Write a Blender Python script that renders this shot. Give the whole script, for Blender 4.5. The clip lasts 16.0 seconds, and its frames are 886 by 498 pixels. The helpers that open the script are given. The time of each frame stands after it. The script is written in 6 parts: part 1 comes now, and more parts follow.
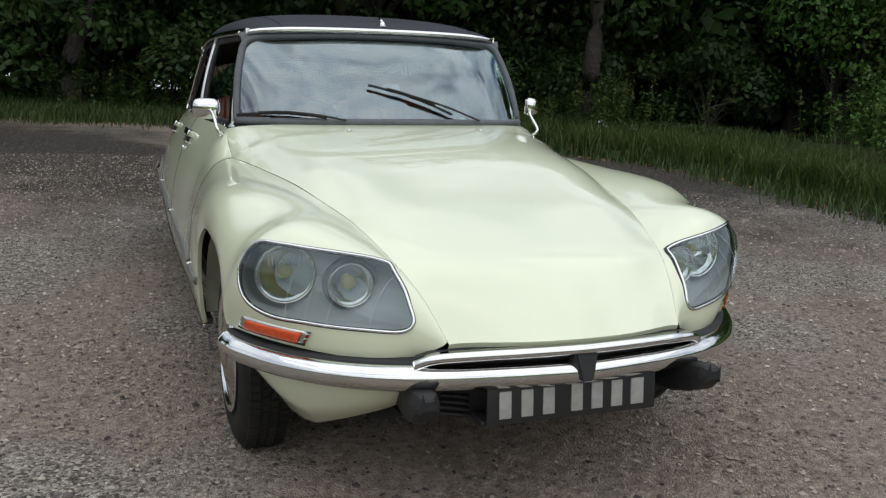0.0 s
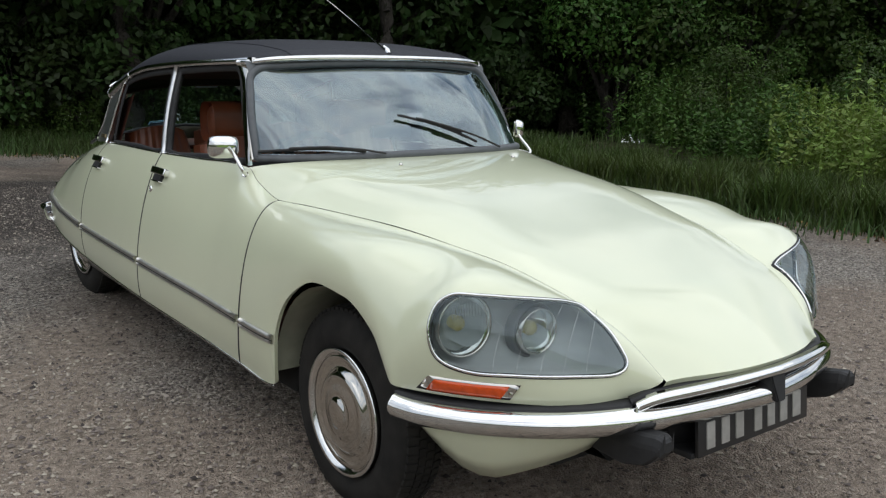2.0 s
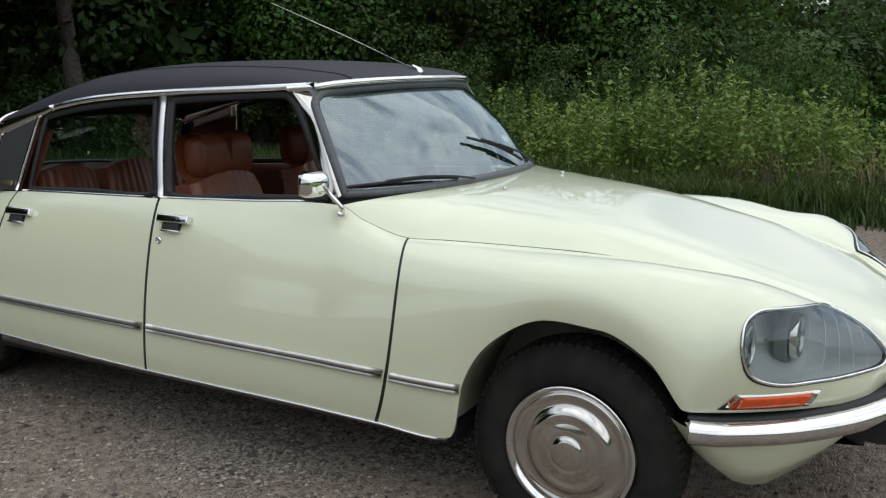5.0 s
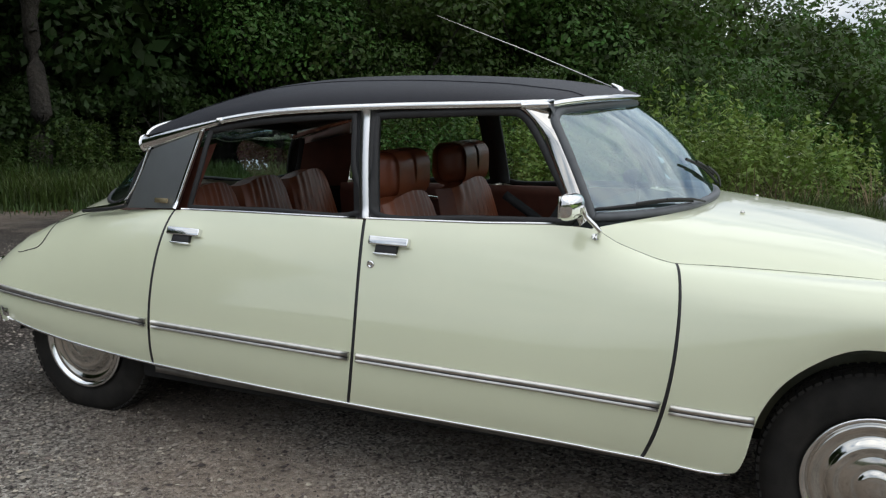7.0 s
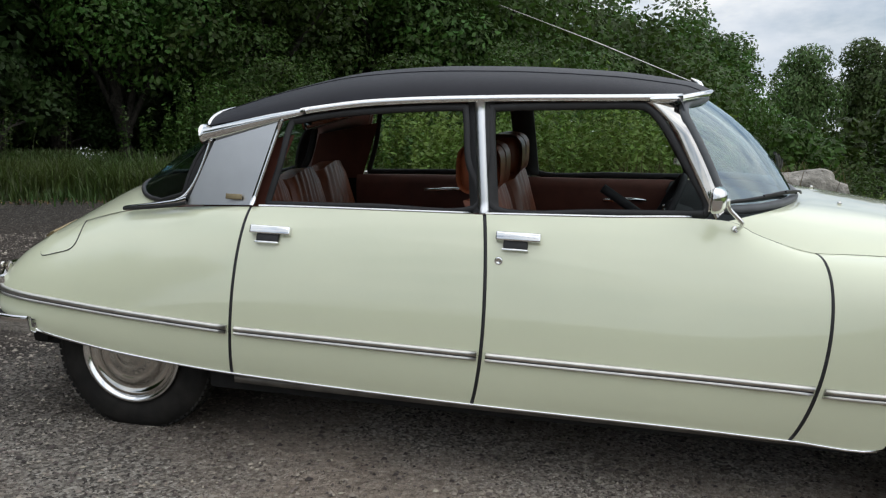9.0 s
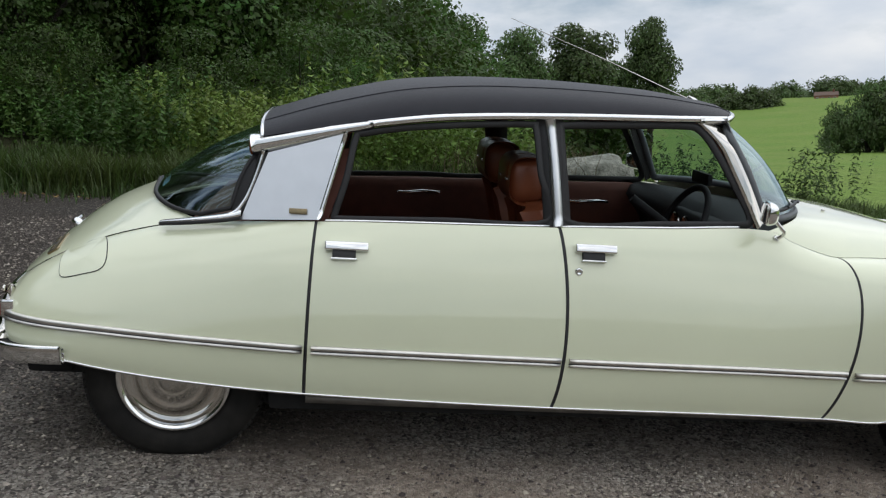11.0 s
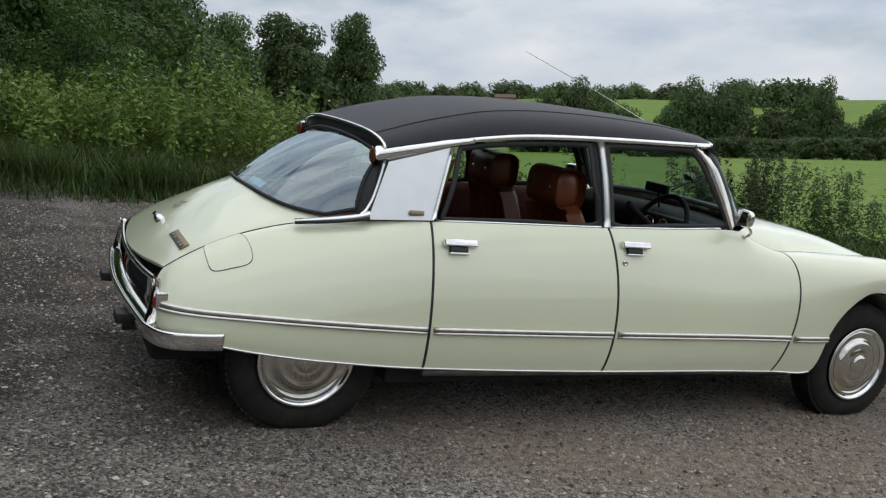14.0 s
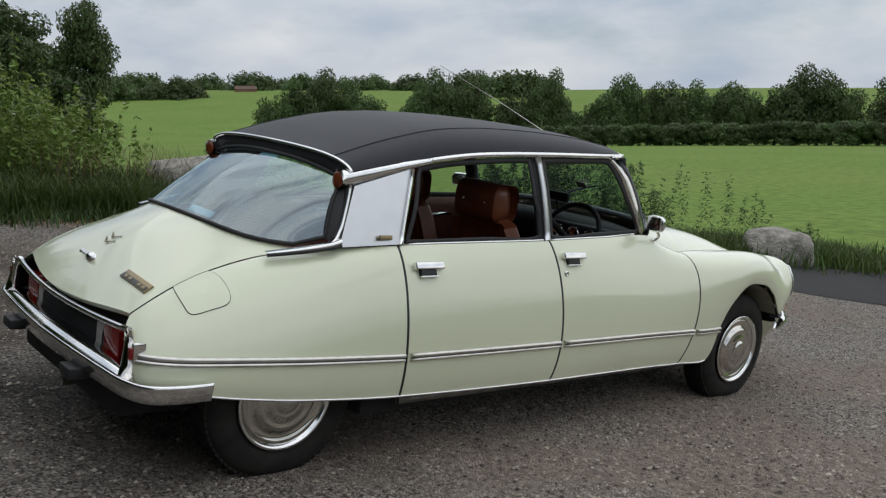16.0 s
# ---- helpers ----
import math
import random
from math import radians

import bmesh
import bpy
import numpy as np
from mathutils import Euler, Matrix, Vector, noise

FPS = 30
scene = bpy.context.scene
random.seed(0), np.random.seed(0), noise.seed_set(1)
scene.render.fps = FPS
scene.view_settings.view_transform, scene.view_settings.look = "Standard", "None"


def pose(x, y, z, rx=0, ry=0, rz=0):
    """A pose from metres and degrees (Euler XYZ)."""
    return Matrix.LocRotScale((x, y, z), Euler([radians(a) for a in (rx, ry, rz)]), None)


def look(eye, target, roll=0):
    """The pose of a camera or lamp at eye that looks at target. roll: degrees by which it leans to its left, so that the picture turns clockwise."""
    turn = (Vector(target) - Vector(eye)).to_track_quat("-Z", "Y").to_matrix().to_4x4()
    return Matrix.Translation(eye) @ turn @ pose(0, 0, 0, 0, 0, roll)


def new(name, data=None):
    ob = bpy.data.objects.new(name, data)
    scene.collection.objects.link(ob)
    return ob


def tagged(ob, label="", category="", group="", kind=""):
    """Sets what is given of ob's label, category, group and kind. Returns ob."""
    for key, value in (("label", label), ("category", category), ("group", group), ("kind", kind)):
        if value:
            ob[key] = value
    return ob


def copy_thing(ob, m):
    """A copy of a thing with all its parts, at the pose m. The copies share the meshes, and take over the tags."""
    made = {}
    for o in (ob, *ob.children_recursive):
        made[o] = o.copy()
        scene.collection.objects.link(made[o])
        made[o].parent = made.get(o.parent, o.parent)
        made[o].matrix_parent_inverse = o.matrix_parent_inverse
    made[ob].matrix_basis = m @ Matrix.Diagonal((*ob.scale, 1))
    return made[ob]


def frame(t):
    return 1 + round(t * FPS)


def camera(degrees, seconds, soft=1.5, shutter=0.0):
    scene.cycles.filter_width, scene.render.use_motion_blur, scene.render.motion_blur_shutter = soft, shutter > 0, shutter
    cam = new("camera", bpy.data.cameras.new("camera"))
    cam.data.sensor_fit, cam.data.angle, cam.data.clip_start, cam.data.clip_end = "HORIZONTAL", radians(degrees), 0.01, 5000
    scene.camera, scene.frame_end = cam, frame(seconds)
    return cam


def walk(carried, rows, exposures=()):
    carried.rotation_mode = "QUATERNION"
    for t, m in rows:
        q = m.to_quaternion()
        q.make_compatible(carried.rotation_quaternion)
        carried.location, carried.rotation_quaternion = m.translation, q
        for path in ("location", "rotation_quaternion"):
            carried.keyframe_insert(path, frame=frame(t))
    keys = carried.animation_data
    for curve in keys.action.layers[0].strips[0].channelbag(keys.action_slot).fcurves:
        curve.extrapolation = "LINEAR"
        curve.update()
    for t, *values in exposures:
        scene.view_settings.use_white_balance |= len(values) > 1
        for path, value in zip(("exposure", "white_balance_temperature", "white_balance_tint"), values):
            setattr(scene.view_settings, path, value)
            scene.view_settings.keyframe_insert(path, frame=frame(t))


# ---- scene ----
import functools

cam = camera(51.88, 16.0, soft=1.25)
PATH = [
    (0, (-1.21, -3.035, 1.364), (-0.512, -1.213, 0.922), 2.16),
    (0.5, (-1.498, -2.908, 1.369), (-0.593, -1.175, 0.948), 2.58),
    (1, (-1.741, -2.759, 1.379), (-0.733, -1.087, 0.949), 1.77),
    (1.5, (-1.982, -2.542, 1.394), (-0.919, -0.902, 0.967), 0.85),
    (2, (-2.229, -2.346, 1.415), (-1.04, -0.791, 1.0), 1.19),
    (2.5, (-2.478, -2.148, 1.412), (-1.171, -0.698, 0.977), 2.07),
    (3, (-2.65, -1.9, 1.412), (-1.255, -0.534, 0.98), 1.11),
    (3.2, (-2.716, -1.794, 1.433), (-1.289, -0.458, 1.011), 0.56),
    (5.3, (-3.339, -0.772, 1.455), (-1.6, 0.135, 1.065), -0.03),
    (5.5, (-3.393, -0.669, 1.462), (-1.641, 0.216, 1.075), 0.21),
    (6, (-3.549, -0.39, 1.463), (-1.77, 0.439, 1.079), 0.63),
    (6.5, (-3.59, -0.101, 1.451), (-1.81, 0.731, 1.078), 0.05),
    (7, (-3.62, 0.168, 1.431), (-1.816, 0.954, 1.08), 0.90),
    (7.5, (-3.717, 0.44, 1.42), (-1.866, 1.093, 1.036), 2.55),
    (8, (-3.804, 0.699, 1.393), (-1.938, 1.28, 0.97), 2.14),
    (8.5, (-3.823, 1.012, 1.405), (-1.93, 1.512, 0.997), 1.45),
    (8.7, (-3.848, 1.101, 1.41), (-1.941, 1.561, 1.022), 1.58),
    (10.8, (-3.965, 2.434, 1.509), (-2.013, 2.26, 1.109), 4.13),
    (11, (-3.995, 2.539, 1.516), (-2.047, 2.316, 1.118), 4.12),
    (11.5, (-4.013, 2.805, 1.516), (-2.079, 2.457, 1.143), 4.87),
    (12, (-4.039, 3.112, 1.526), (-2.124, 2.657, 1.17), 6.14),
    (12.5, (-4.149, 3.394, 1.507), (-2.267, 2.816, 1.156), 7.37),
    (13, (-4.201, 3.662, 1.487), (-2.361, 2.961, 1.135), 8.70),
    (13.5, (-4.187, 3.971, 1.475), (-2.379, 3.201, 1.107), 8.47),
    (14, (-4.197, 4.268, 1.5), (-2.428, 3.403, 1.149), 7.86),
    (14.5, (-4.128, 4.486, 1.523), (-2.431, 3.473, 1.21), 7.46),
    (15, (-3.936, 4.679, 1.533), (-2.297, 3.571, 1.237), 6.52),
    (15.5, (-3.779, 4.85, 1.525), (-2.209, 3.645, 1.236), 6.65),
    (16, (-3.627, 5.015, 1.499), (-2.157, 3.692, 1.202), 7.38),
]
# The car park slopes: SLOPE turns the car's level frame (x to its left, y to its rear, z off the gravel) into the upright world.
UPHILL = Vector((0.665, 0.747, 0.0)).normalized()
DOWNFIELD = Vector((0.747, -0.665, 0.0)).normalized()
GRADE = radians(6.5)
SLOPE = (UPHILL * math.sin(GRADE) + Vector((0, 0, math.cos(GRADE)))).rotation_difference(Vector((0, 0, 1))).to_matrix().to_4x4()
# the car stands with its left side a little higher; the camera's path is given from the car
LEAN = radians(1.5)
CAR_STAND = SLOPE @ Matrix.Translation((-0.80, 0, 0)) @ Matrix.Rotation(-LEAN, 4, "Y") @ Matrix.Translation((0.80, 0, 0))
EXPOSURES = ((0.0, -0.26), (3.0, -0.25), (6.0, -0.24), (8.5, -0.17), (11.0, -0.27), (14.0, -0.36), (16.0, -0.50))
walk(cam, [(t, CAR_STAND @ look(eye, target, roll)) for t, eye, target, roll in PATH], EXPOSURES)

# ---- world, sun ----
SUN_ELEVATION, SUN_AZIMUTH = radians(60), radians(192)
world = bpy.data.worlds.new("sky")
scene.world = world
world.use_nodes = True
wn, wl = world.node_tree.nodes, world.node_tree.links
wn.clear()
w_out, w_bg = wn.new("ShaderNodeOutputWorld"), wn.new("ShaderNodeBackground")
w_sky = wn.new("ShaderNodeTexSky")
w_sky.sky_type, w_sky.sun_disc = "NISHITA", False
w_sky.sun_elevation, w_sky.sun_rotation = SUN_ELEVATION, SUN_AZIMUTH
w_co, w_map = wn.new("ShaderNodeTexCoord"), wn.new("ShaderNodeMapping")
w_map.inputs["Scale"].default_value = (1.0, 1.0, 2.7)
w_noise = wn.new("ShaderNodeTexNoise")
w_noise.inputs["Scale"].default_value, w_noise.inputs["Detail"].default_value = 3.0, 9.0
w_noise.inputs["Roughness"].default_value = 0.56
w_ramp = wn.new("ShaderNodeValToRGB")
w_ramp.color_ramp.elements[0].position, w_ramp.color_ramp.elements[1].position = 0.30, 0.50
w_shade = wn.new("ShaderNodeTexNoise")
w_shade.inputs["Scale"].default_value, w_shade.inputs["Detail"].default_value = 4.5, 8.0
w_cloud = wn.new("ShaderNodeValToRGB")
w_cloud.color_ramp.elements[0].position, w_cloud.color_ramp.elements[1].position = 0.3, 0.68
w_cloud.color_ramp.elements[0].color, w_cloud.color_ramp.elements[1].color = (5.3, 6.3, 7.7, 1), (9.6, 9.85, 10.1, 1)
w_mix = wn.new("ShaderNodeMix")
w_mix.data_type = "RGBA"
w_bg.inputs["Strength"].default_value = 0.132
wl.new(w_co.outputs["Generated"], w_map.inputs["Vector"])
wl.new(w_map.outputs["Vector"], w_noise.inputs["Vector"])
wl.new(w_map.outputs["Vector"], w_shade.inputs["Vector"])
wl.new(w_noise.outputs["Fac"], w_ramp.inputs["Fac"])
wl.new(w_shade.outputs["Fac"], w_cloud.inputs["Fac"])
wl.new(w_ramp.outputs["Color"], w_mix.inputs[0])
wl.new(w_sky.outputs["Color"], w_mix.inputs[6])
wl.new(w_cloud.outputs["Color"], w_mix.inputs[7])
w_sep, w_high, w_dome = wn.new("ShaderNodeSeparateXYZ"), wn.new("ShaderNodeMapRange"), wn.new("ShaderNodeVectorMath")
w_high.inputs["From Min"].default_value, w_high.inputs["From Max"].default_value = 0.02, 0.75
w_high.inputs["To Min"].default_value, w_high.inputs["To Max"].default_value = 0.76, 1.16
w_dome.operation = "SCALE"
wl.new(w_co.outputs["Generated"], w_sep.inputs["Vector"])
wl.new(w_sep.outputs["Z"], w_high.inputs["Value"])
wl.new(w_mix.outputs[2], w_dome.inputs[0])
wl.new(w_high.outputs["Result"], w_dome.inputs["Scale"])
wl.new(w_dome.outputs["Vector"], w_bg.inputs["Color"])
wl.new(w_bg.outputs["Background"], w_out.inputs["Surface"])
sun_data = bpy.data.lights.new("sun", "SUN")
sun_data.energy, sun_data.angle, sun_data.color = 1.35, radians(125), (1.0, 0.96, 0.90)
sun = new("sun", sun_data)
sun.matrix_world = look((0, 0, 0), (-math.sin(SUN_AZIMUTH) * math.cos(SUN_ELEVATION), -math.cos(SUN_AZIMUTH) * math.cos(SUN_ELEVATION), -math.sin(SUN_ELEVATION)))


# ---- materials ----
def material(name, color, rough=0.5, metal=0.0, coat=0.0, vary=0.0, scale=30.0, bump=0.0, bump_scale=200.0, second=None, patch=0.0, patch_scale=2.0, spec=0.5, random_tint=0.0, coat_rough=0.03, object_tint=0.0):
    """A principled surface in object space: base colour, a second tone in patches, fine variation, fine relief."""
    m = bpy.data.materials.new(name)
    m.use_nodes = True
    n, l = m.node_tree.nodes, m.node_tree.links
    b = n["Principled BSDF"]
    b.inputs["Base Color"].default_value = (*color, 1)
    b.inputs["Roughness"].default_value, b.inputs["Metallic"].default_value = rough, metal
    b.inputs["Coat Weight"].default_value, b.inputs["Coat Roughness"].default_value = coat, coat_rough
    b.inputs["Specular IOR Level"].default_value = spec
    co = n.new("ShaderNodeTexCoord")
    last = None
    if second or vary or random_tint:
        last = n.new("ShaderNodeRGB")
        last.outputs[0].default_value = (*color, 1)
        last = last.outputs[0]
    if second:
        t = n.new("ShaderNodeTexNoise")
        t.inputs["Scale"].default_value, t.inputs["Detail"].default_value = patch_scale, 5
        r = n.new("ShaderNodeMapRange")
        r.inputs["From Min"].default_value, r.inputs["From Max"].default_value = 0.5 - 0.22 * (1 - patch) - 0.02, 0.5 + 0.22 * (1 - patch) + 0.02
        x = n.new("ShaderNodeMix")
        x.data_type = "RGBA"
        x.inputs[7].default_value = (*second, 1)
        l.new(co.outputs["Object"], t.inputs["Vector"])
        l.new(t.outputs["Fac"], r.inputs["Value"])
        l.new(r.outputs["Result"], x.inputs[0])
        l.new(last, x.inputs[6])
        last = x.outputs[2]
    if vary:
        t = n.new("ShaderNodeTexNoise")
        t.inputs["Scale"].default_value, t.inputs["Detail"].default_value = scale, 4
        h = n.new("ShaderNodeHueSaturation")
        r = n.new("ShaderNodeMapRange")
        r.inputs["From Min"].default_value, r.inputs["From Max"].default_value = 0.3, 0.7
        r.inputs["To Min"].default_value, r.inputs["To Max"].default_value = 1 - vary, 1 + vary
        l.new(co.outputs["Object"], t.inputs["Vector"])
        l.new(t.outputs["Fac"], r.inputs["Value"])
        l.new(r.outputs["Result"], h.inputs["Value"])
        l.new(last, h.inputs["Color"])
        last = h.outputs["Color"]
    if random_tint:
        g = n.new("ShaderNodeNewGeometry")
        h = n.new("ShaderNodeHueSaturation")
        for lo, hi, key in ((1 - random_tint, 1 + random_tint, "Value"), (0.5 - 0.05 * random_tint, 0.5 + 0.03 * random_tint, "Hue")):
            r = n.new("ShaderNodeMapRange")
            r.inputs["To Min"].default_value, r.inputs["To Max"].default_value = lo, hi
            l.new(g.outputs["Random Per Island"], r.inputs["Value"])
            l.new(r.outputs["Result"], h.inputs[key])
        l.new(last, h.inputs["Color"])
        last = h.outputs["Color"]
    if object_tint:
        g = n.new("ShaderNodeObjectInfo")
        h = n.new("ShaderNodeHueSaturation")
        for lo, hi, key in ((1 - object_tint, 1 + object_tint, "Value"), (0.5 - 0.03 * object_tint, 0.5 + 0.05 * object_tint, "Hue")):
            r = n.new("ShaderNodeMapRange")
            r.inputs["To Min"].default_value, r.inputs["To Max"].default_value = lo, hi
            l.new(g.outputs["Random"], r.inputs["Value"])
            l.new(r.outputs["Result"], h.inputs[key])
        l.new(last, h.inputs["Color"])
        last = h.outputs["Color"]
    if last is not None:
        l.new(last, b.inputs["Base Color"])
    if bump:
        t = n.new("ShaderNodeTexNoise")
        t.inputs["Scale"].default_value, t.inputs["Detail"].default_value = bump_scale, 3
        p = n.new("ShaderNodeBump")
        p.inputs["Strength"].default_value, p.inputs["Distance"].default_value = bump, 1.0 / bump_scale
        l.new(co.outputs["Object"], t.inputs["Vector"])
        l.new(t.outputs["Fac"], p.inputs["Height"])
        l.new(p.outputs["Normal"], b.inputs["Normal"])
    return m


def leafy(name, color, second, tint=0.35, each=0.3):
    """Leaves: two greens, each leaf a little different, some light passing through."""
    m = material(name, color, rough=0.55, second=second, patch_scale=0.9, random_tint=tint, spec=0.3, object_tint=each)
    n, l = m.node_tree.nodes, m.node_tree.links
    b = n["Principled BSDF"]
    tr, mix = n.new("ShaderNodeBsdfTranslucent"), n.new("ShaderNodeMixShader")
    mix.inputs[0].default_value = 0.32
    source = b.inputs["Base Color"].links[0].from_socket
    l.new(source, tr.inputs["Color"])
    l.new(b.outputs[0], mix.inputs[1])
    l.new(tr.outputs[0], mix.inputs[2])
    l.new(mix.outputs[0], n["Material Output"].inputs["Surface"])
    return m


def glass(name, tint, rough=0.0, clear=0.85, gloss=0.05):
    """A thin pane: clear, tinted, with a mirror gloss that grows at the edge of view."""
    m = bpy.data.materials.new(name)
    m.use_nodes = True
    n, l = m.node_tree.nodes, m.node_tree.links
    n.remove(n["Principled BSDF"])
    tr, gl, mix, lw = n.new("ShaderNodeBsdfTransparent"), n.new("ShaderNodeBsdfGlossy"), n.new("ShaderNodeMixShader"), n.new("ShaderNodeLayerWeight")
    power, fr = n.new("ShaderNodeMath"), n.new("ShaderNodeMapRange")
    power.operation, power.inputs[1].default_value, lw.inputs["Blend"].default_value = "POWER", 4.5, 0.5
    tr.inputs["Color"].default_value = (*[c * clear for c in tint], 1)
    gl.inputs["Roughness"].default_value = rough
    gl.inputs["Color"].default_value = (0.80, 0.93, 0.98, 1)
    fr.inputs["To Min"].default_value = gloss
    l.new(lw.outputs["Facing"], power.inputs[0])
    l.new(power.outputs[0], fr.inputs["Value"])
    l.new(fr.outputs[0], mix.inputs[0])
    l.new(tr.outputs[0], mix.inputs[1])
    l.new(gl.outputs[0], mix.inputs[2])
    l.new(mix.outputs[0], n["Material Output"].inputs["Surface"])
    return m


PAINT = material("cream_paint", (0.700, 0.730, 0.530), rough=0.32, coat=1.0, vary=0.012, scale=3.0, bump=0.012, bump_scale=6.0)
PAINT.node_tree.nodes["Principled BSDF"].inputs["Coat IOR"].default_value = 1.7
GREY_SEAL = material("grey_rubber_seal", (0.09, 0.097, 0.105), rough=0.45, vary=0.15, scale=20)
RIBBED = material("dulled_ribbed_strip", (0.66, 0.64, 0.60), rough=0.36, metal=1.0, vary=0.08, scale=25)
CHROME = material("chrome", (0.78, 0.78, 0.77), rough=0.07, metal=1.0, vary=0.04, scale=20, bump=0.01, bump_scale=30)
STEEL = material("polished_steel", (0.64, 0.62, 0.58), rough=0.08, metal=1.0, vary=0.06, scale=14)
BRUSHED = material("brushed_aluminium", (0.66, 0.67, 0.68), rough=0.30, metal=1.0, vary=0.03, scale=12, bump=0.012, bump_scale=300)
VINYL = material("black_vinyl", (0.0095, 0.0100, 0.0155), rough=0.52, spec=0.30, vary=0.12, scale=25, bump=0.25, bump_scale=900)
RUBBER = material("black_rubber", (0.016, 0.016, 0.017), rough=0.6, vary=0.2, scale=40, bump=0.1, bump_scale=300)
TYRE = material("tyre_rubber", (0.013, 0.0125, 0.012), rough=0.82, spec=0.25, vary=0.25, scale=18, bump=0.2, bump_scale=160, second=(0.024, 0.022, 0.019), patch_scale=8)
DARK = material("dark_underside", (0.012, 0.012, 0.012), rough=0.9, vary=0.3, scale=12)
INNER_WING = material("dusty_inner_wing", (0.38, 0.39, 0.29), rough=0.9, vary=0.3, scale=10, second=(0.20, 0.19, 0.15), patch_scale=5)
DIRTY_STEEL = material("dusty_sill_steel", (0.20, 0.19, 0.17), rough=0.55, metal=0.6, vary=0.3, scale=14, second=(0.10, 0.09, 0.08), patch_scale=6)
LEATHER = material("tan_leather", (0.215, 0.062, 0.025), rough=0.36, vary=0.16, scale=9, bump=0.22, bump_scale=420, second=(0.15, 0.042, 0.018), patch_scale=5)
TRIM_BROWN = material("brown_door_trim", (0.115, 0.036, 0.022), rough=0.6, vary=0.15, scale=20, bump=0.15, bump_scale=300)
DASH = material("black_dashboard", (0.011, 0.011, 0.012), rough=0.7, spec=0.25, vary=0.15, bump=0.2, bump_scale=500)
HEADLINER = material("grey_headliner", (0.075, 0.066, 0.060), rough=0.9, vary=0.1, bump=0.1, bump_scale=300)
AMBER = material("amber_lens", (0.68, 0.080, 0.009), rough=0.18, coat=0.6, vary=0.12, scale=60)
RED_LENS = material("red_lens", (0.22, 0.008, 0.008), rough=0.2, coat=0.6, vary=0.1)
GREY_BUCKET = material("grey_lamp_bowl", (0.42, 0.45, 0.45), rough=0.5, vary=0.06, scale=10)
REFLECTOR = material("lamp_reflector", (0.82, 0.82, 0.80), rough=0.1, metal=1.0)
YELLOW_BULB = material("yellowish_bulb", (0.50, 0.42, 0.16), rough=0.25, coat=0.5)
GOLD = material("gold_badge", (0.30, 0.24, 0.14), rough=0.35, metal=0.9, vary=0.1, scale=80)
BADGE_DARK = material("dark_badge_enamel", (0.05, 0.045, 0.04), rough=0.4)
PLATE_BLACK = material("black_number_plate", (0.014, 0.014, 0.015), rough=0.4, coat=0.3, vary=0.1)
PLATE_SILVER = material("silver_plate_bars", (0.42, 0.41, 0.385), rough=0.45, metal=0.3, vary=0.1, scale=50)
WINDOW_GLASS = glass("window_glass", (0.86, 0.95, 0.92), clear=0.9, gloss=0.07)
SCREEN_GLASS = glass("windscreen_glass", (0.76, 0.93, 0.92), clear=0.85, gloss=0.25)
LAMP_COLLAR = material("lamp_collar_grey", (0.15, 0.16, 0.17), rough=0.45, vary=0.06, scale=12)
LENS_GLASS = glass("headlamp_glass", (0.92, 0.95, 0.95), rough=0.03, clear=0.95, gloss=0.06)
PAPER = material("blue_sticker_paper", (0.36, 0.55, 0.68), rough=0.7, vary=0.1)
PINK_PAPER = material("tax_disc_paper", (0.24, 0.18, 0.21), rough=0.7, vary=0.1)


# ---- mesh tools ----
def smooth_table(rows):
    """A smooth curve through rows of (parameter, values...)."""
    a = np.array(rows, float)
    x, v = a[:, 0], a[:, 1:]
    d = np.diff(v, axis=0) / np.diff(x)[:, None]
    m = np.zeros_like(v)
    h = np.diff(x)
    for k in range(1, len(x) - 1):
        both = d[k - 1] * d[k] > 0
        w1, w2 = 2 * h[k] + h[k - 1], h[k] + 2 * h[k - 1]
        with np.errstate(divide="ignore", invalid="ignore"):
            m[k] = np.where(both, (w1 + w2) / (w1 / d[k - 1] + w2 / d[k]), 0.5 * (d[k - 1] + d[k]) * 0.5)
    m[0], m[-1] = d[0], d[-1]

    def at(s):
        s = float(min(max(s, x[0]), x[-1]))
        k = int(min(max(np.searchsorted(x, s) - 1, 0), len(x) - 2))
        t = (s - x[k]) / h[k]
        return ((2 * t**3 - 3 * t**2 + 1) * v[k] + (t**3 - 2 * t**2 + t) * h[k] * m[k] + (-2 * t**3 + 3 * t**2) * v[k + 1] + (t**3 - t**2) * h[k] * m[k + 1])
    return at


def bezier(p0, p1, p2, p3, t):
    u = 1 - t
    return u * u * u * p0 + 3 * u * u * t * p1 + 3 * u * t * t * p2 + t * t * t * p3


def mesh_object(name, verts, faces, mat, smooth=True):
    me = bpy.data.meshes.new(name)
    me.from_pydata([tuple(map(float, v)) for v in verts], [], faces)
    me.materials.append(mat)
    if smooth:
        me.shade_smooth()
    me.update()
    return new(name, me)


def part(name, data, mat, parent, label="", smooth=True):
    """Links (verts, faces) or a bmesh as one mesh under a thing or a part."""
    if isinstance(data, tuple):
        ob = mesh_object(name, data[0], data[1], mat, smooth)
    else:
        bmesh.ops.recalc_face_normals(data, faces=data.faces[:])
        me = bpy.data.meshes.new(name)
        data.to_mesh(me)
        data.free()
        me.materials.append(mat)
        if smooth:
            me.shade_smooth()
            me.set_sharp_from_angle(angle=radians(38))
        ob = new(name, me)
    ob.parent = parent
    return tagged(ob, label)


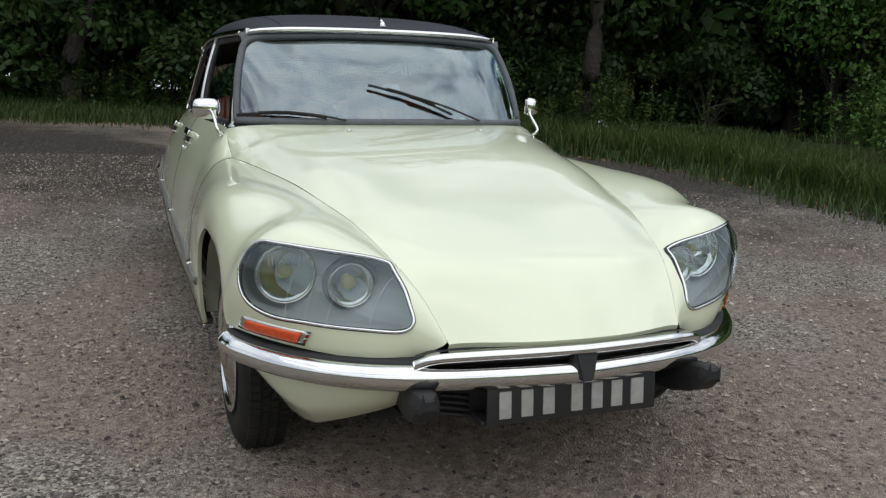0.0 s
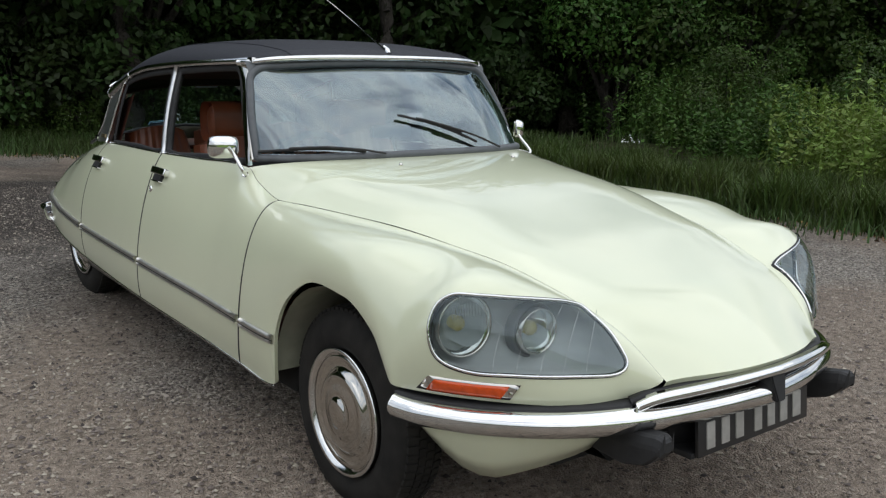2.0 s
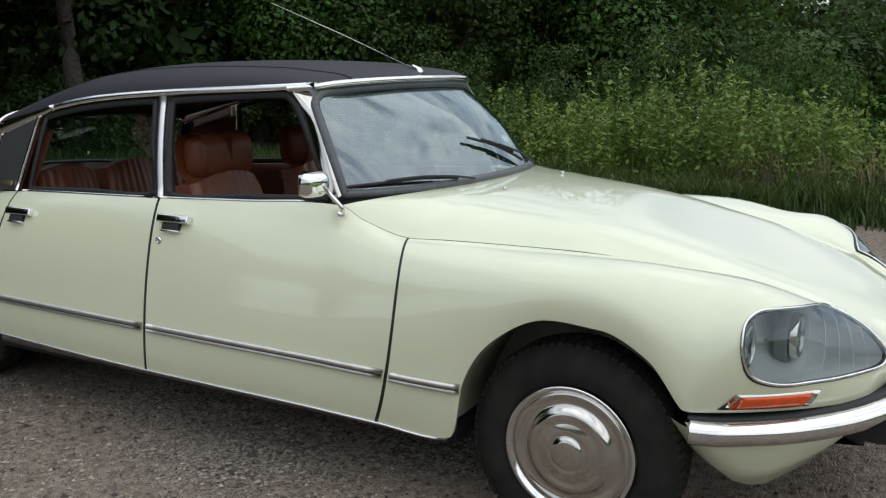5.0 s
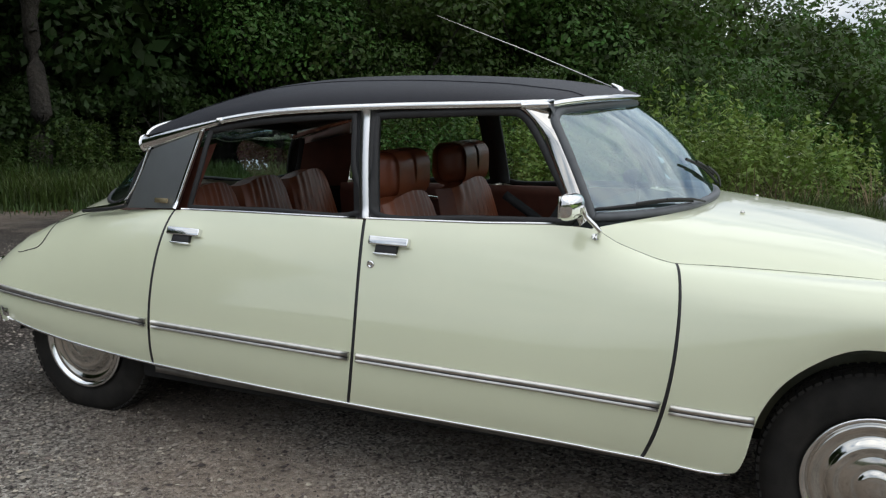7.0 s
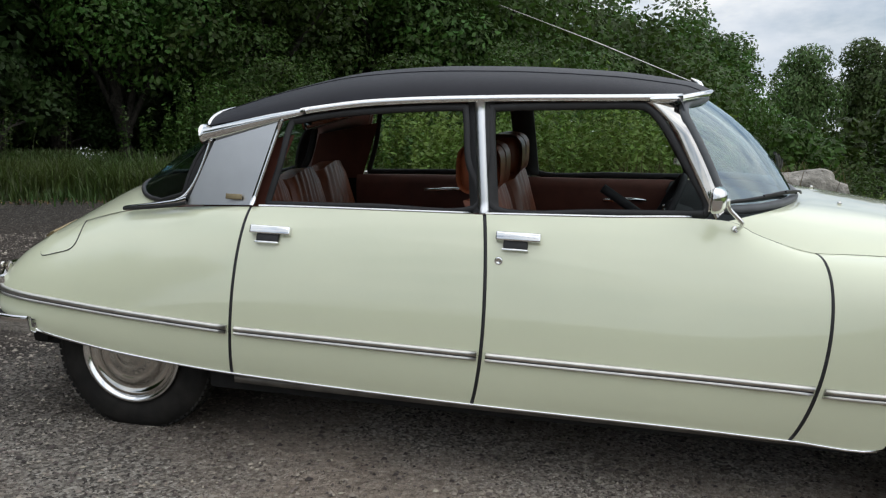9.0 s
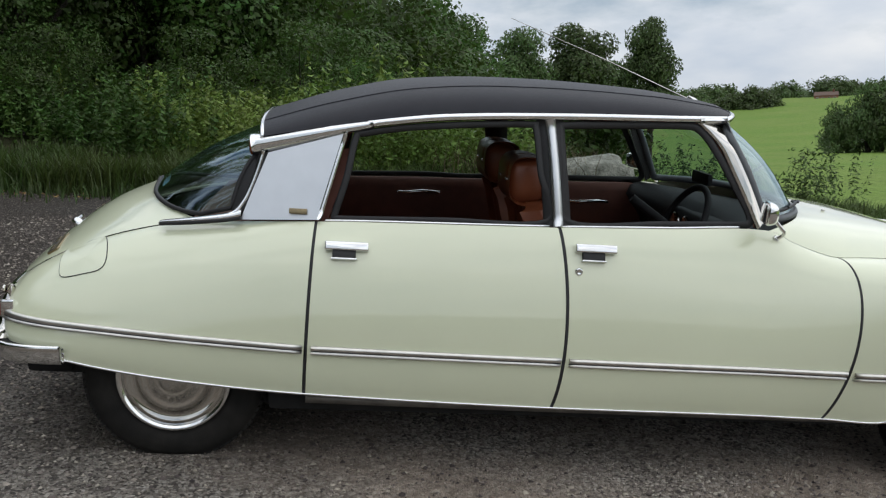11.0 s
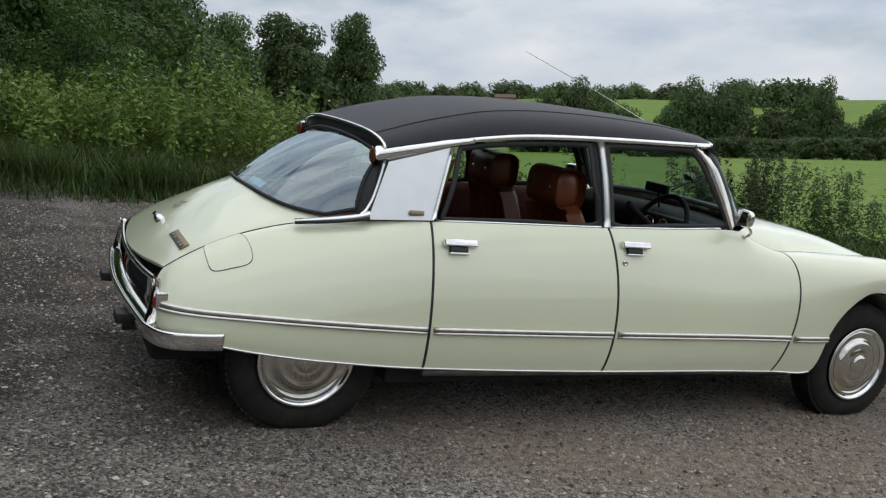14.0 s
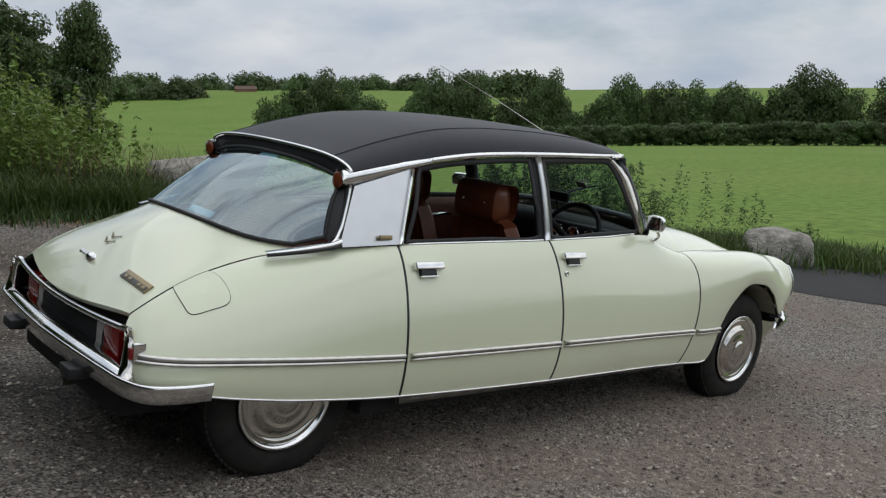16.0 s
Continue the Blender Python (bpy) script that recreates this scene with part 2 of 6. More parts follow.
def thing(name, label, category, group="", kind="", m=None):
    ob = new(name)
    ob.empty_display_size = 0.2
    if m is not None:
        ob.matrix_world = m
    return tagged(ob, label, category, group, kind)


def grid(points, flip=False, closed=False):
    """verts and faces of rows of points."""
    rows, cols = len(points), len(points[0])
    verts = [p for r in points for p in r]
    faces = []
    for i in range(rows - 1):
        for j in range(cols - (0 if closed else 1)):
            k = (j + 1) % cols
            f = (i * cols + j, i * cols + k, (i + 1) * cols + k, (i + 1) * cols + j)
            faces.append(f[::-1] if flip else f)
    return verts, faces


def merge(*pieces):
    verts, faces = [], []
    for v, f in pieces:
        n = len(verts)
        verts += list(v)
        faces += [tuple(i + n for i in q) for q in f]
    return verts, faces


def outward(data, centre):
    """Turns faces so that they look away from centre."""
    v, f = data
    score = 0.0
    for q in f:
        p = [Vector(v[i]) for i in q[:3]]
        score += (p[1] - p[0]).cross(p[2] - p[0]).dot(p[0] - Vector(centre))
    return (v, f) if score > 0 else (v, [tuple(reversed(q)) for q in f])


def flipx(data):
    return [(-p[0], p[1], p[2]) for p in data[0]], [tuple(reversed(f)) for f in data[1]]


def tube(points, radius, sides=8, closed=False, squash=1.0, up=(0, 0, 1)):
    """A round bar along points; radius may be one per point."""
    pts = [Vector(p) for p in points]
    n = len(pts)
    rings = []
    for i, p in enumerate(pts):
        a = pts[(i - 1) % n] if closed or i else pts[0]
        b = pts[(i + 1) % n] if closed or i < n - 1 else pts[-1]
        t = (b - a).normalized()
        side = t.cross(Vector(up))
        side = side.normalized() if side.length > 1e-4 else t.orthogonal().normalized()
        top = side.cross(t)
        r = radius[i] if isinstance(radius, (list, tuple)) else radius
        rings.append([p + side * (math.cos(2 * math.pi * k / sides) * r) + top * (math.sin(2 * math.pi * k / sides) * r * squash) for k in range(sides)])
    if closed:
        rings.append(rings[0])
    v, f = grid(rings, closed=True)
    if not closed:
        f.append(tuple(range(sides)))
        f.append(tuple(range((n - 1) * sides, n * sides))[::-1])
    return v, f


def sweep(points, profile, closed_profile=True, caps=True, up=(0, 0, 1)):
    """A section (side, up) carried along points; side points to the right of the way."""
    pts = [Vector(p) for p in points]
    rings = []
    for i, p in enumerate(pts):
        t = (pts[min(i + 1, len(pts) - 1)] - pts[max(i - 1, 0)]).normalized()
        side = t.cross(Vector(up)).normalized()
        top = side.cross(t)
        rings.append([p + side * a + top * b for a, b in profile])
    v, f = grid(rings, closed=closed_profile)
    if caps and closed_profile:
        n = len(profile)
        f.append(tuple(range(n)))
        f.append(tuple(range((len(pts) - 1) * n, len(pts) * n))[::-1])
    return v, f


def box(x0, x1, y0, y1, z0, z1, bevel=0.0, segments=2):
    bm = bmesh.new()
    bmesh.ops.create_cube(bm, size=1)
    bmesh.ops.scale(bm, vec=(x1 - x0, y1 - y0, z1 - z0), verts=bm.verts)
    bmesh.ops.translate(bm, vec=((x0 + x1) / 2, (y0 + y1) / 2, (z0 + z1) / 2), verts=bm.verts)
    if bevel:
        bmesh.ops.bevel(bm, geom=bm.edges[:], offset=bevel, segments=segments, affect="EDGES", profile=0.6)
    return bm


def lathe(profile, sides, axis_x=0.0, turn=1.0):
    """A turned shape round the x axis: profile rows of (x, radius)."""
    rings = [[(axis_x + turn * a, r * math.cos(2 * math.pi * k / sides), r * math.sin(2 * math.pi * k / sides)) for k in range(sides)] for a, r in profile]
    v, f = grid(rings, closed=True, flip=turn > 0)
    return v, f


def spline(points, per=8, closed=False):
    """Points along a smooth curve through the given points."""
    p = [Vector(a) for a in points]
    n = len(p)
    out = []
    for i in range(n if closed else n - 1):
        a, b, c, d = (p[(i - 1) % n], p[i], p[(i + 1) % n], p[(i + 2) % n]) if closed else (p[max(i - 1, 0)], p[i], p[i + 1], p[min(i + 2, n - 1)])
        for k in range(per):
            t = k / per
            out.append(0.5 * (2 * b + (c - a) * t + (2 * a - 5 * b + 4 * c - d) * t * t + (3 * b - a - 3 * c + d) * t**3))
    if not closed:
        out.append(p[-1])
    return out


# ---- the saloon car: body lines (half width, along, height) by station, nose to tail ----
LOWER = smooth_table([
    (0, 0.423, -0.812, 0.514), (0.1, 0.504, -0.787, 0.514), (0.2, 0.605, -0.723, 0.514), (0.33, 0.723, -0.605, 0.514), (0.47, 0.825, -0.459, 0.514),
    (0.6, 0.862, -0.374, 0.512), (0.68, 0.874, -0.345, 0.517), (0.75, 0.8731, -0.245, 0.642), (0.85, 0.8789, -0.103, 0.713), (1, 0.884, 0.066, 0.721),
    (1.15, 0.8922, 0.233, 0.631), (1.27, 0.8871, 0.334, 0.475), (1.33, 0.8745, 0.363, 0.338), (1.37, 0.8639, 0.389, 0.286), (1.6, 0.8638, 0.67, 0.286),
    (1.92, 0.8627, 0.948, 0.291), (2.72, 0.864, 1.735, 0.298), (3.65, 0.844, 2.647, 0.316), (4.07, 0.833, 3.057, 0.343), (4.4, 0.803, 3.395, 0.378),
    (4.6, 0.767, 3.595, 0.411), (4.8, 0.713, 3.708, 0.433), (4.9, 0.659, 3.733, 0.441)])
BELT = smooth_table([
    (0, 0.361, -0.889, 0.581), (0.1, 0.402, -0.763, 0.688), (0.2, 0.435, -0.656, 0.742), (0.33, 0.459, -0.55, 0.776), (0.47, 0.4877, -0.424, 0.81),
    (0.6, 0.5028, -0.356, 0.824), (0.75, 0.5344, -0.203, 0.843), (1, 0.5915, 0.064, 0.872), (1.15, 0.6267, 0.229, 0.879), (1.37, 0.6857, 0.5, 0.887),
    (1.6, 0.7128, 0.624, 0.888), (1.8, 0.709, 0.805, 0.934), (1.92, 0.697, 0.909, 0.976), (2.3, 0.719, 1.322, 0.965), (2.72, 0.735, 1.737, 0.952),
    (3.65, 0.696, 2.632, 0.921), (4.07, 0.621, 2.945, 0.891), (4.4, 0.567, 3.196, 0.855), (4.6, 0.553, 3.445, 0.783), (4.8, 0.558, 3.638, 0.687),
    (4.9, 0.551, 3.7, 0.643)])
REACH = smooth_table([
    (0, 0.001, -0.006, 0.021, 0.001, -0.011, -0.018), (0.2, 0.023, -0.024, 0.1069, 0.0777, -0.085, 0.0212), (0.47, 0.0768, -0.0634, 0.2194, 0.3121, -0.1586, 0.1114), (0.75, 0.0302, -0.0023, 0.1258, 0.2758, -0.1177, 0.0992),
    (1, 0.0211, -0.0589, 0.1137, 0.259, -0.0528, 0.0569), (1.15, 0.0124, -0.0197, 0.1509, 0.2624, -0.0049, 0.0442), (1.27, 0.0143, 0.0011, 0.1741, 0.2629, 0.0079, 0.0399), (1.37, 0.0567, -0.0282, 0.2457, 0.2409, -0.0012, 0.0268),
    (1.48, 0.0645, -0.0757, 0.2419, 0.2069, -0.0371, 0.0083), (1.6, 0.0672, -0.1143, 0.2246, 0.1737, -0.0571, 0.0065), (1.92, 0.0683, -0.0354, 0.234, 0.1287, 0.0323, -0.1036), (2.3, 0.061, -0.018, 0.21, 0.111, -0.003, -0.108),
    (2.72, 0.053, -0.051, 0.204, 0.096, -0.027, -0.111), (3.65, 0.052, 0.001, 0.204, 0.118, 0.012, -0.092), (4.07, 0.047, 0.001, 0.188, 0.134, 0.061, -0.032), (4.6, 0.033, 0.03, 0.121, 0.094, 0.08, -0.034),
    (4.9, 0.023, 0.03, 0.072, 0.024, 0.049, -0.044)])
CENTRE = smooth_table([
    (0, -0.972, 0.596), (0.1, -0.837, 0.680), (0.2, -0.699, 0.751), (0.33, -0.576, 0.790), (0.47, -0.443, 0.828),
    (0.6, -0.361, 0.8505), (0.75, -0.190, 0.893), (1, 0.070, 0.953), (1.15, 0.190, 0.975), (1.37, 0.341, 0.997),
    (1.6, 0.469, 1.011), (1.8, 0.547, 1.018), (1.92, 0.601, 1.021)])
GAP_WING, GAP_DOORS, GAP_REAR, TAIL = 1.6, 2.72, 3.65, 4.9


def side(s, v):
    """A point of the right-hand flank: s along, v from the lower edge (0) to the belt or bonnet seam (1)."""
    lo, up, r = LOWER(s), BELT(s), REACH(s)
    w, y, z = bezier(lo, lo + r[:3], up + r[3:], up, v)
    return Vector((-w, y, z))


def side_normal(s, v):
    a = side(min(s + 0.01, TAIL), v) - side(max(s - 0.01, 0), v)
    b = side(s, min(v + 0.01, 1)) - side(s, max(v - 0.01, 0))
    n = a.cross(b)
    n.normalize()
    return -n


@functools.lru_cache(maxsize=None)
def crest(s):
    """The place of the flank's highest line at a station."""
    return max((k / 40 for k in range(20, 41)), key=lambda v: side(s, v).z)


def side_at_height(s, z, out=0.0):
    lo, hi = 0.0, crest(round(s, 3))
    for _ in range(24):
        mid = (lo + hi) / 2
        if side(s, mid).z < z:
            lo = mid
        else:
            hi = mid
    return side(s, lo) + side_normal(s, lo) * out


def s_at(y, z):
    """The station whose flank passes y at the height z."""
    lo, hi = 0.3, TAIL
    for _ in range(26):
        mid = (lo + hi) / 2
        if side_at_height(mid, z).y < y:
            lo = mid
        else:
            hi = mid
    return lo


def flank(y, z, out=0.0):
    return side_at_height(s_at(y, z), z, out)


def bonnet(s, u):
    """A point of the right half of the bonnet: u from the seam (0) to the middle (1)."""
    w, y, z = BELT(s)
    cy, cz = CENTRE(s)
    k = max(0.0, (s - 1.2) / 0.72)
    rise = 0.029 * min(1, max(0.0, (s - 0.15) / 0.75)) * (1 - 0.4 * k)
    p0, p3 = np.array((w, y, z)), np.array((0.0, cy, cz))
    p1 = np.array((w * (0.80 + 0.08 * k), y + (cy - y) * (0.15 + 0.42 * k), z + (cz - z) * (0.758 + 0.2 * k) + rise * (1 - k)))
    p2 = np.array((w * 0.618, cy + (y - cy) * 0.02, cz - 0.002))
    q = bezier(p0, p1, p2, p3, u)
    return Vector((-q[0], q[1], q[2]))


def in_polygon(p, poly):
    inside = False
    n = len(poly)
    for i in range(n):
        (x1, y1), (x2, y2) = poly[i], poly[(i + 1) % n]
        if (y1 > p[1]) != (y2 > p[1]) and p[0] < (x2 - x1) * (p[1] - y1) / (y2 - y1) + x1:
            inside = not inside
    return inside


# the outline of the headlamp glass, in station and height
LAMP_SZ = [(a.x, a.y) for a in spline([(0.479, 0.800, 0), (0.417, 0.800, 0), (0.364, 0.792, 0), (0.311, 0.780, 0), (0.249, 0.762, 0), (0.190, 0.739, 0), (0.137, 0.704, 0), (0.097, 0.661, 0), (0.074, 0.628, 0), (0.073, 0.607, 0), (0.095, 0.598, 0), (0.148, 0.598, 0), (0.234, 0.598, 0), (0.301, 0.600, 0), (0.363, 0.600, 0), (0.408, 0.611, 0), (0.446, 0.633, 0), (0.481, 0.676, 0), (0.508, 0.727, 0), (0.515, 0.774, 0)], 4, True)]


def faired(pts, ss):
    """The wing behind the lamp drawn smooth along the car, its edges kept."""
    p = np.array([[tuple(q) for q in col] for col in pts])
    v = np.linspace(0, 1, p.shape[1])[None, :, None]
    k = np.clip((np.array(ss)[:, None, None] - 0.56) / 0.2, 0, 1) * np.clip((v - 0.12) / 0.25, 0, 1)
    k[-1] = 0
    for _ in range(110):
        mean = p.copy()
        mean[1:-1] = 0.25 * p[:-2] + 0.5 * p[1:-1] + 0.25 * p[2:]
        p = p + k * (mean - p)
    return [[Vector(q) for q in col] for col in p]


def panel(a, b, cols, rows, gap=0.0065, cut=None):
    """A body panel of the right flank between stations a and b, its edges turned in."""
    ss = [a + gap + (b - a - 2 * gap) * i / cols for i in range(cols + 1)]
    pts = [[side(s, j / rows) for j in range(rows + 1)] for s in ss]
    if cut:
        pts = faired(pts, ss)
    v, f = grid(pts, flip=True)
    if cut:
        f = [q for q in f if min(i % (rows + 1) for i in q) / rows >= crest(ss[q[0] // (rows + 1)]) or not in_polygon((sum(ss[i // (rows + 1)] for i in q) / 4, sum(v[i].z for i in q) / 4), cut)]
    inner = lambda s, w: side(s, w) - side_normal(s, w) * 0.014
    low = grid([[c[0], inner(s, 0.0)] for s, c in zip(ss, pts)], flip=True)
    top = grid([[c[-1], inner(s, 1.0)] for s, c in zip(ss, pts)])
    return merge((v, f), low, top)


def both(name, data, mat, parent, label=""):
    """The same part on the right and on the left of the car."""
    a = part(name, data, mat, parent, label)
    b = part(name, flipx(data), mat, parent, label)
    return a, b


car = thing("saloon_car", "pale cream four-door vintage saloon car with a black vinyl roof", "car")
car.matrix_world = CAR_STAND

wings = both("front_wing", panel(0.0, GAP_WING, 190, 44, cut=LAMP_SZ), PAINT, car)
front_doors = both("front_door", panel(GAP_WING, GAP_DOORS, 40, 26), PAINT, car)
rear_doors = both("rear_door", panel(GAP_DOORS, GAP_REAR, 34, 26), PAINT, car)
rear_wings = both("rear_wing", panel(GAP_REAR, TAIL, 60, 26), PAINT, car)

# bonnet with scuttle, both halves in one sheet
bs = [0.0 + 1.92 * (i / 70) ** 1.15 for i in range(71)]
right_half = [[bonnet(s, 0.0032 + 0.9968 * j / 18) for j in range(19)] for s in bs]
rows_b = [r + [Vector((-p.x, p.y, p.z)) for p in reversed(r[:-1])] for r in right_half]
lip = [[p + Vector((0, 0.01, -0.018)) for p in rows_b[0]], rows_b[0]]
part("bonnet", merge(grid(rows_b), grid(lip)), PAINT, car)

# dark inner shell behind the gaps
shell = [[side(s, v) - side_normal(s, v) * 0.016 for v in np.linspace(0.0, 1.0, 9)] for s in np.linspace(1.45, TAIL - 0.02, 60)]
both("inner_panel", grid(shell, flip=True), DARK, car, "dark inner body panel behind the door gaps")

for s in (GAP_WING, GAP_DOORS, GAP_REAR):
    both("door_seal", tube([side(s, v) - side_normal(s, v) * 0.006 for v in np.linspace(0, 1, 30)], 0.0075, 6), RUBBER, car, "black rubber door seal")

# boot lid between the rear wings, from the rear window to the tail
GLASS_FOOT = smooth_table([
    (0, 3.326, 0.945), (0.3, 3.285, 0.930), (0.5, 3.170, 0.900), (0.6, 3.034, 0.884), (0.625, 2.957, 0.889)])
SEAM_R = smooth_table([
    (0, 0.615, 2.945, 0.894), (0.12, 0.591, 3.037, 0.882), (0.32, 0.561, 3.196, 0.858), (0.6, 0.547, 3.445, 0.786), (0.85, 0.552, 3.638, 0.690),
    (1, 0.545, 3.700, 0.646)])
SPINE = smooth_table([
    (0, 3.326, 0.945), (0.25, 3.446, 0.891), (0.5, 3.554, 0.823), (0.75, 3.669, 0.729), (0.9, 3.738, 0.663),
    (1, 3.777, 0.623)])


def boot(a, u):
    w, y, z = SEAM_R(a)
    cy, cz = SPINE(a)
    if a < 0.35:
        k = a / 0.35
        gw = 0.625 * (1 - u)
        gy, gz = GLASS_FOOT(gw)
    else:
        k = 1.0
        gw = gy = gz = 0.0
    p0, p3 = np.array((w, y, z)), np.array((0.0, cy, cz))
    p1 = np.array((w * 0.84, y + (cy - y) * 0.25, z + (cz - z) * 0.519 + 0.018))
    p2 = np.array((w * 0.484, cy, cz))
    q = bezier(p0, p1, p2, p3, u)
    if k < 1:
        k = k * k * (3 - 2 * k)
        q = q * k + np.array((gw, gy, gz)) * (1 - k)
    return Vector((-q[0], q[1], q[2]))


rh = [[boot(i / 36, 0.0006 + 0.9994 * j / 16) for j in range(17)] for i in range(37)]
rows_t = [r + [Vector((-p.x, p.y, p.z)) for p in reversed(r[:-1])] for r in rh]
lip = [[p + Vector((0, -0.02, -0.022)) for p in rows_t[-1]], [p + Vector((0, -0.004, -0.008)) for p in rows_t[-1]]]
boot_lid = part("boot_lid", merge(grid(rows_t), grid([rows_t[-1], lip[1], lip[0]])), PAINT, car)

# ---- glasshouse ----
RAIL = smooth_table([
    (1.06, 0.574, 1.384), (1.2, 0.589, 1.377), (1.73, 0.623, 1.355), (2.16, 0.628, 1.326), (2.53, 0.616, 1.268),
    (2.75, 0.607, 1.225), (2.86, 0.602, 1.200)])
ROOF_MID = smooth_table([
    (0.96, 1.413), (1.01, 1.434), (1.1, 1.448), (1.3, 1.469), (1.65, 1.478),
    (1.93, 1.473), (2.26, 1.446), (2.59, 1.369), (2.86, 1.275)])


def roof(a, u):
    """a from the screen (0) to the rear window (1), u from the rail (0) to the middle (1)."""
    ye, ym = 1.10 + 1.74 * a, 0.962 + 1.898 * a
    w, z = RAIL(ye)
    cz = ROOF_MID(ym)[0]
    p0, p3 = np.array((w, ye, z + 0.006)), np.array((0.0, ym, cz))
    p1 = np.array((w * 0.93, ye + (ym - ye) * 0.35, z + (cz - z) * 0.742 - 0.003))
    p2 = np.array((w * 0.723, ym, cz))
    q = bezier(p0, p1, p2, p3, u)
    return Vector((-q[0], q[1], q[2]))


rh = [[roof(i / 40, j / 14) for j in range(15)] for i in range(41)]
rows_r = [r + [Vector((-p.x, p.y, p.z)) for p in reversed(r[:-1])] for r in rh]
roof_top = part("roof", grid(rows_r), VINYL, car, "black vinyl roof")
head = [[p + Vector((-p.x * 0.02, 0, -0.022)) for p in r] for r in rows_r[2:]]
part("headliner", grid(head, flip=True), HEADLINER, car, "grey cloth headliner")
for sx in (1, -1):
    seam = [roof(i / 40, 0.47 + 0.05 * math.sin(math.pi * i / 40)) + Vector((0, 0, 0.0005)) for i in range(41)]
    part("roof_seam", tube([(p.x * sx, p.y, p.z) for p in seam], 0.0026, 6), VINYL, roof_top)

# windscreen: foot on the scuttle, head under the roof
U_EDGE = min(np.linspace(0.0, 0.3, 61), key=lambda u: abs(bonnet(1.92, u).x + 0.645))


def screen_point(i, k):
    """The glass: i from the right edge (0) to the left (30), k from the foot (0) to the head (1), its upper corners rounded."""
    w = abs(1 - i / 15)
    p = bonnet(1.92, U_EDGE + (1 - U_EDGE) * (1 - w))
    head = Vector((-0.592 * w, 0.976 + 0.122 * w**2.6, 1.379 - 0.026 * w**2.4))
    d = (1 - w) * 0.553
    if d < 0.06:
        k = k * (1 - (0.06 - math.sqrt(0.06**2 - (0.06 - d) ** 2)) / 0.42)
    q = (p + Vector((-0.010 * w**8, 0.012 + 0.034 * w**4 + 0.046 * w**10, 0.008 + 0.006 * w**8))).lerp(head, k) + Vector((-0.014 * w**6, -0.030 + 0.022 * w**4, 0.022 - 0.016 * w**4)) * math.sin(math.pi * k)
    return q if i <= 15 else Vector((-q.x, q.y, q.z))


COLS = [0, 0.1, 0.3, 0.6, 1, 1.5, 2, 2.6, 3.2] + list(range(4, 27)) + [26.8, 27.4, 28, 28.5, 29, 29.4, 29.7, 29.9, 30]
screen = part("windscreen", outward(grid([[screen_point(i, k / 12) for k in range(13)] for i in COLS]), (0, 1.8, 0.8)), SCREEN_GLASS, car, "large curved tinted windscreen")
screen.visible_shadow = False
loop = [screen_point(i, 0) for i in COLS] + [screen_point(30, k / 12) for k in range(1, 13)] + [screen_point(i, 1) for i in COLS[-2::-1]] + [screen_point(0, k / 12) for k in range(11, 0, -1)]
part("rubber_seal", tube(loop, 0.0170, 8, True), GREY_SEAL, screen, "grey rubber screen seal")
# header over the screen: a rubber band from the glass up to the roof's front edge, and the chrome strip along that edge
ROOF_EDGE = [roof(0, j / 80) for j in range(81)]


def roof_front(x):
    """The roof's front edge at the width x."""
    e = min(ROOF_EDGE, key=lambda p: abs(p.x + abs(x)))
    return Vector((x, e.y, e.z))


HEAD = [screen_point(i, 1) for i in COLS]
band = []
for p in HEAD:
    e = roof_front(p.x * 1.012) + Vector((0, -0.002, -0.010))
    g = p + Vector((0, -0.004, 0.004))
    band.append([g, g.lerp(e, 0.35) + Vector((0, -0.003, 0)), g.lerp(e, 0.75) + Vector((0, -0.003, 0)), e])
part("header_band", outward(grid(band), (0, 1.8, 0.8)), GREY_SEAL, car, "grey rubber band above the screen")
hdr = [Vector((-RAIL(y)[0] - 0.006, y, RAIL(y)[1] + 0.001)) for y in (1.20, 1.16, 1.12)] + [Vector((p.x, p.y - 0.004, p.z - 0.006)) for p in ROOF_EDGE[2::3]]
hdr = hdr + [Vector((-p.x, p.y, p.z)) for p in reversed(hdr[:-1])]
part("header_rail", tube([p + Vector((0, -0.003, -0.007)) for p in hdr], 0.0125, 8), CHROME, car, "chrome header rail")


def house_side(y, z, out=0.0):
    """The slope of the side windows between belt and rail."""
    wb, zb = BELT(s_belt(y))[0], BELT(s_belt(y))[2]
    wr, zr = RAIL(y)
    k = (z - zb) / (zr - zb)
    return Vector((-(wb - 0.022 + (wr - 0.012 - wb + 0.022) * k + 0.012 * math.sin(math.pi * min(max(k, 0), 1)) + out), y, z))


def s_belt(y):
    lo, hi = GAP_WING, 4.3
    for _ in range(24):
        mid = (lo + hi) / 2
        if BELT(mid)[1] < y:
            lo = mid
        else:
            hi = mid
    return lo



# windscreen pillars
strip = []
for k in range(13):
    t = k / 12
    glass_edge = screen_point(max(0, (t - 0.82) / 0.18) ** 2 * 1.2, t) + Vector((-0.005, 0.003, 0.004))
    door_y, door_z = 0.950 + 0.205 * t + 0.05 * max(0, (t - 0.75) / 0.25) ** 2, 0.978 + 0.384 * t
    door_edge = house_side(door_y, door_z, 0.014)
    mid = glass_edge.lerp(door_edge, 0.5) + Vector((-0.005, -0.003, 0.002))
    strip.append([glass_edge + Vector((0.02, 0.02, 0)), glass_edge, glass_edge.lerp(mid, 0.6) + Vector((-0.004, -0.003, 0)), mid, door_edge.lerp(mid, 0.4) + Vector((-0.003, 0, 0)), door_edge, door_edge + Vector((0.03, 0.004, 0))])
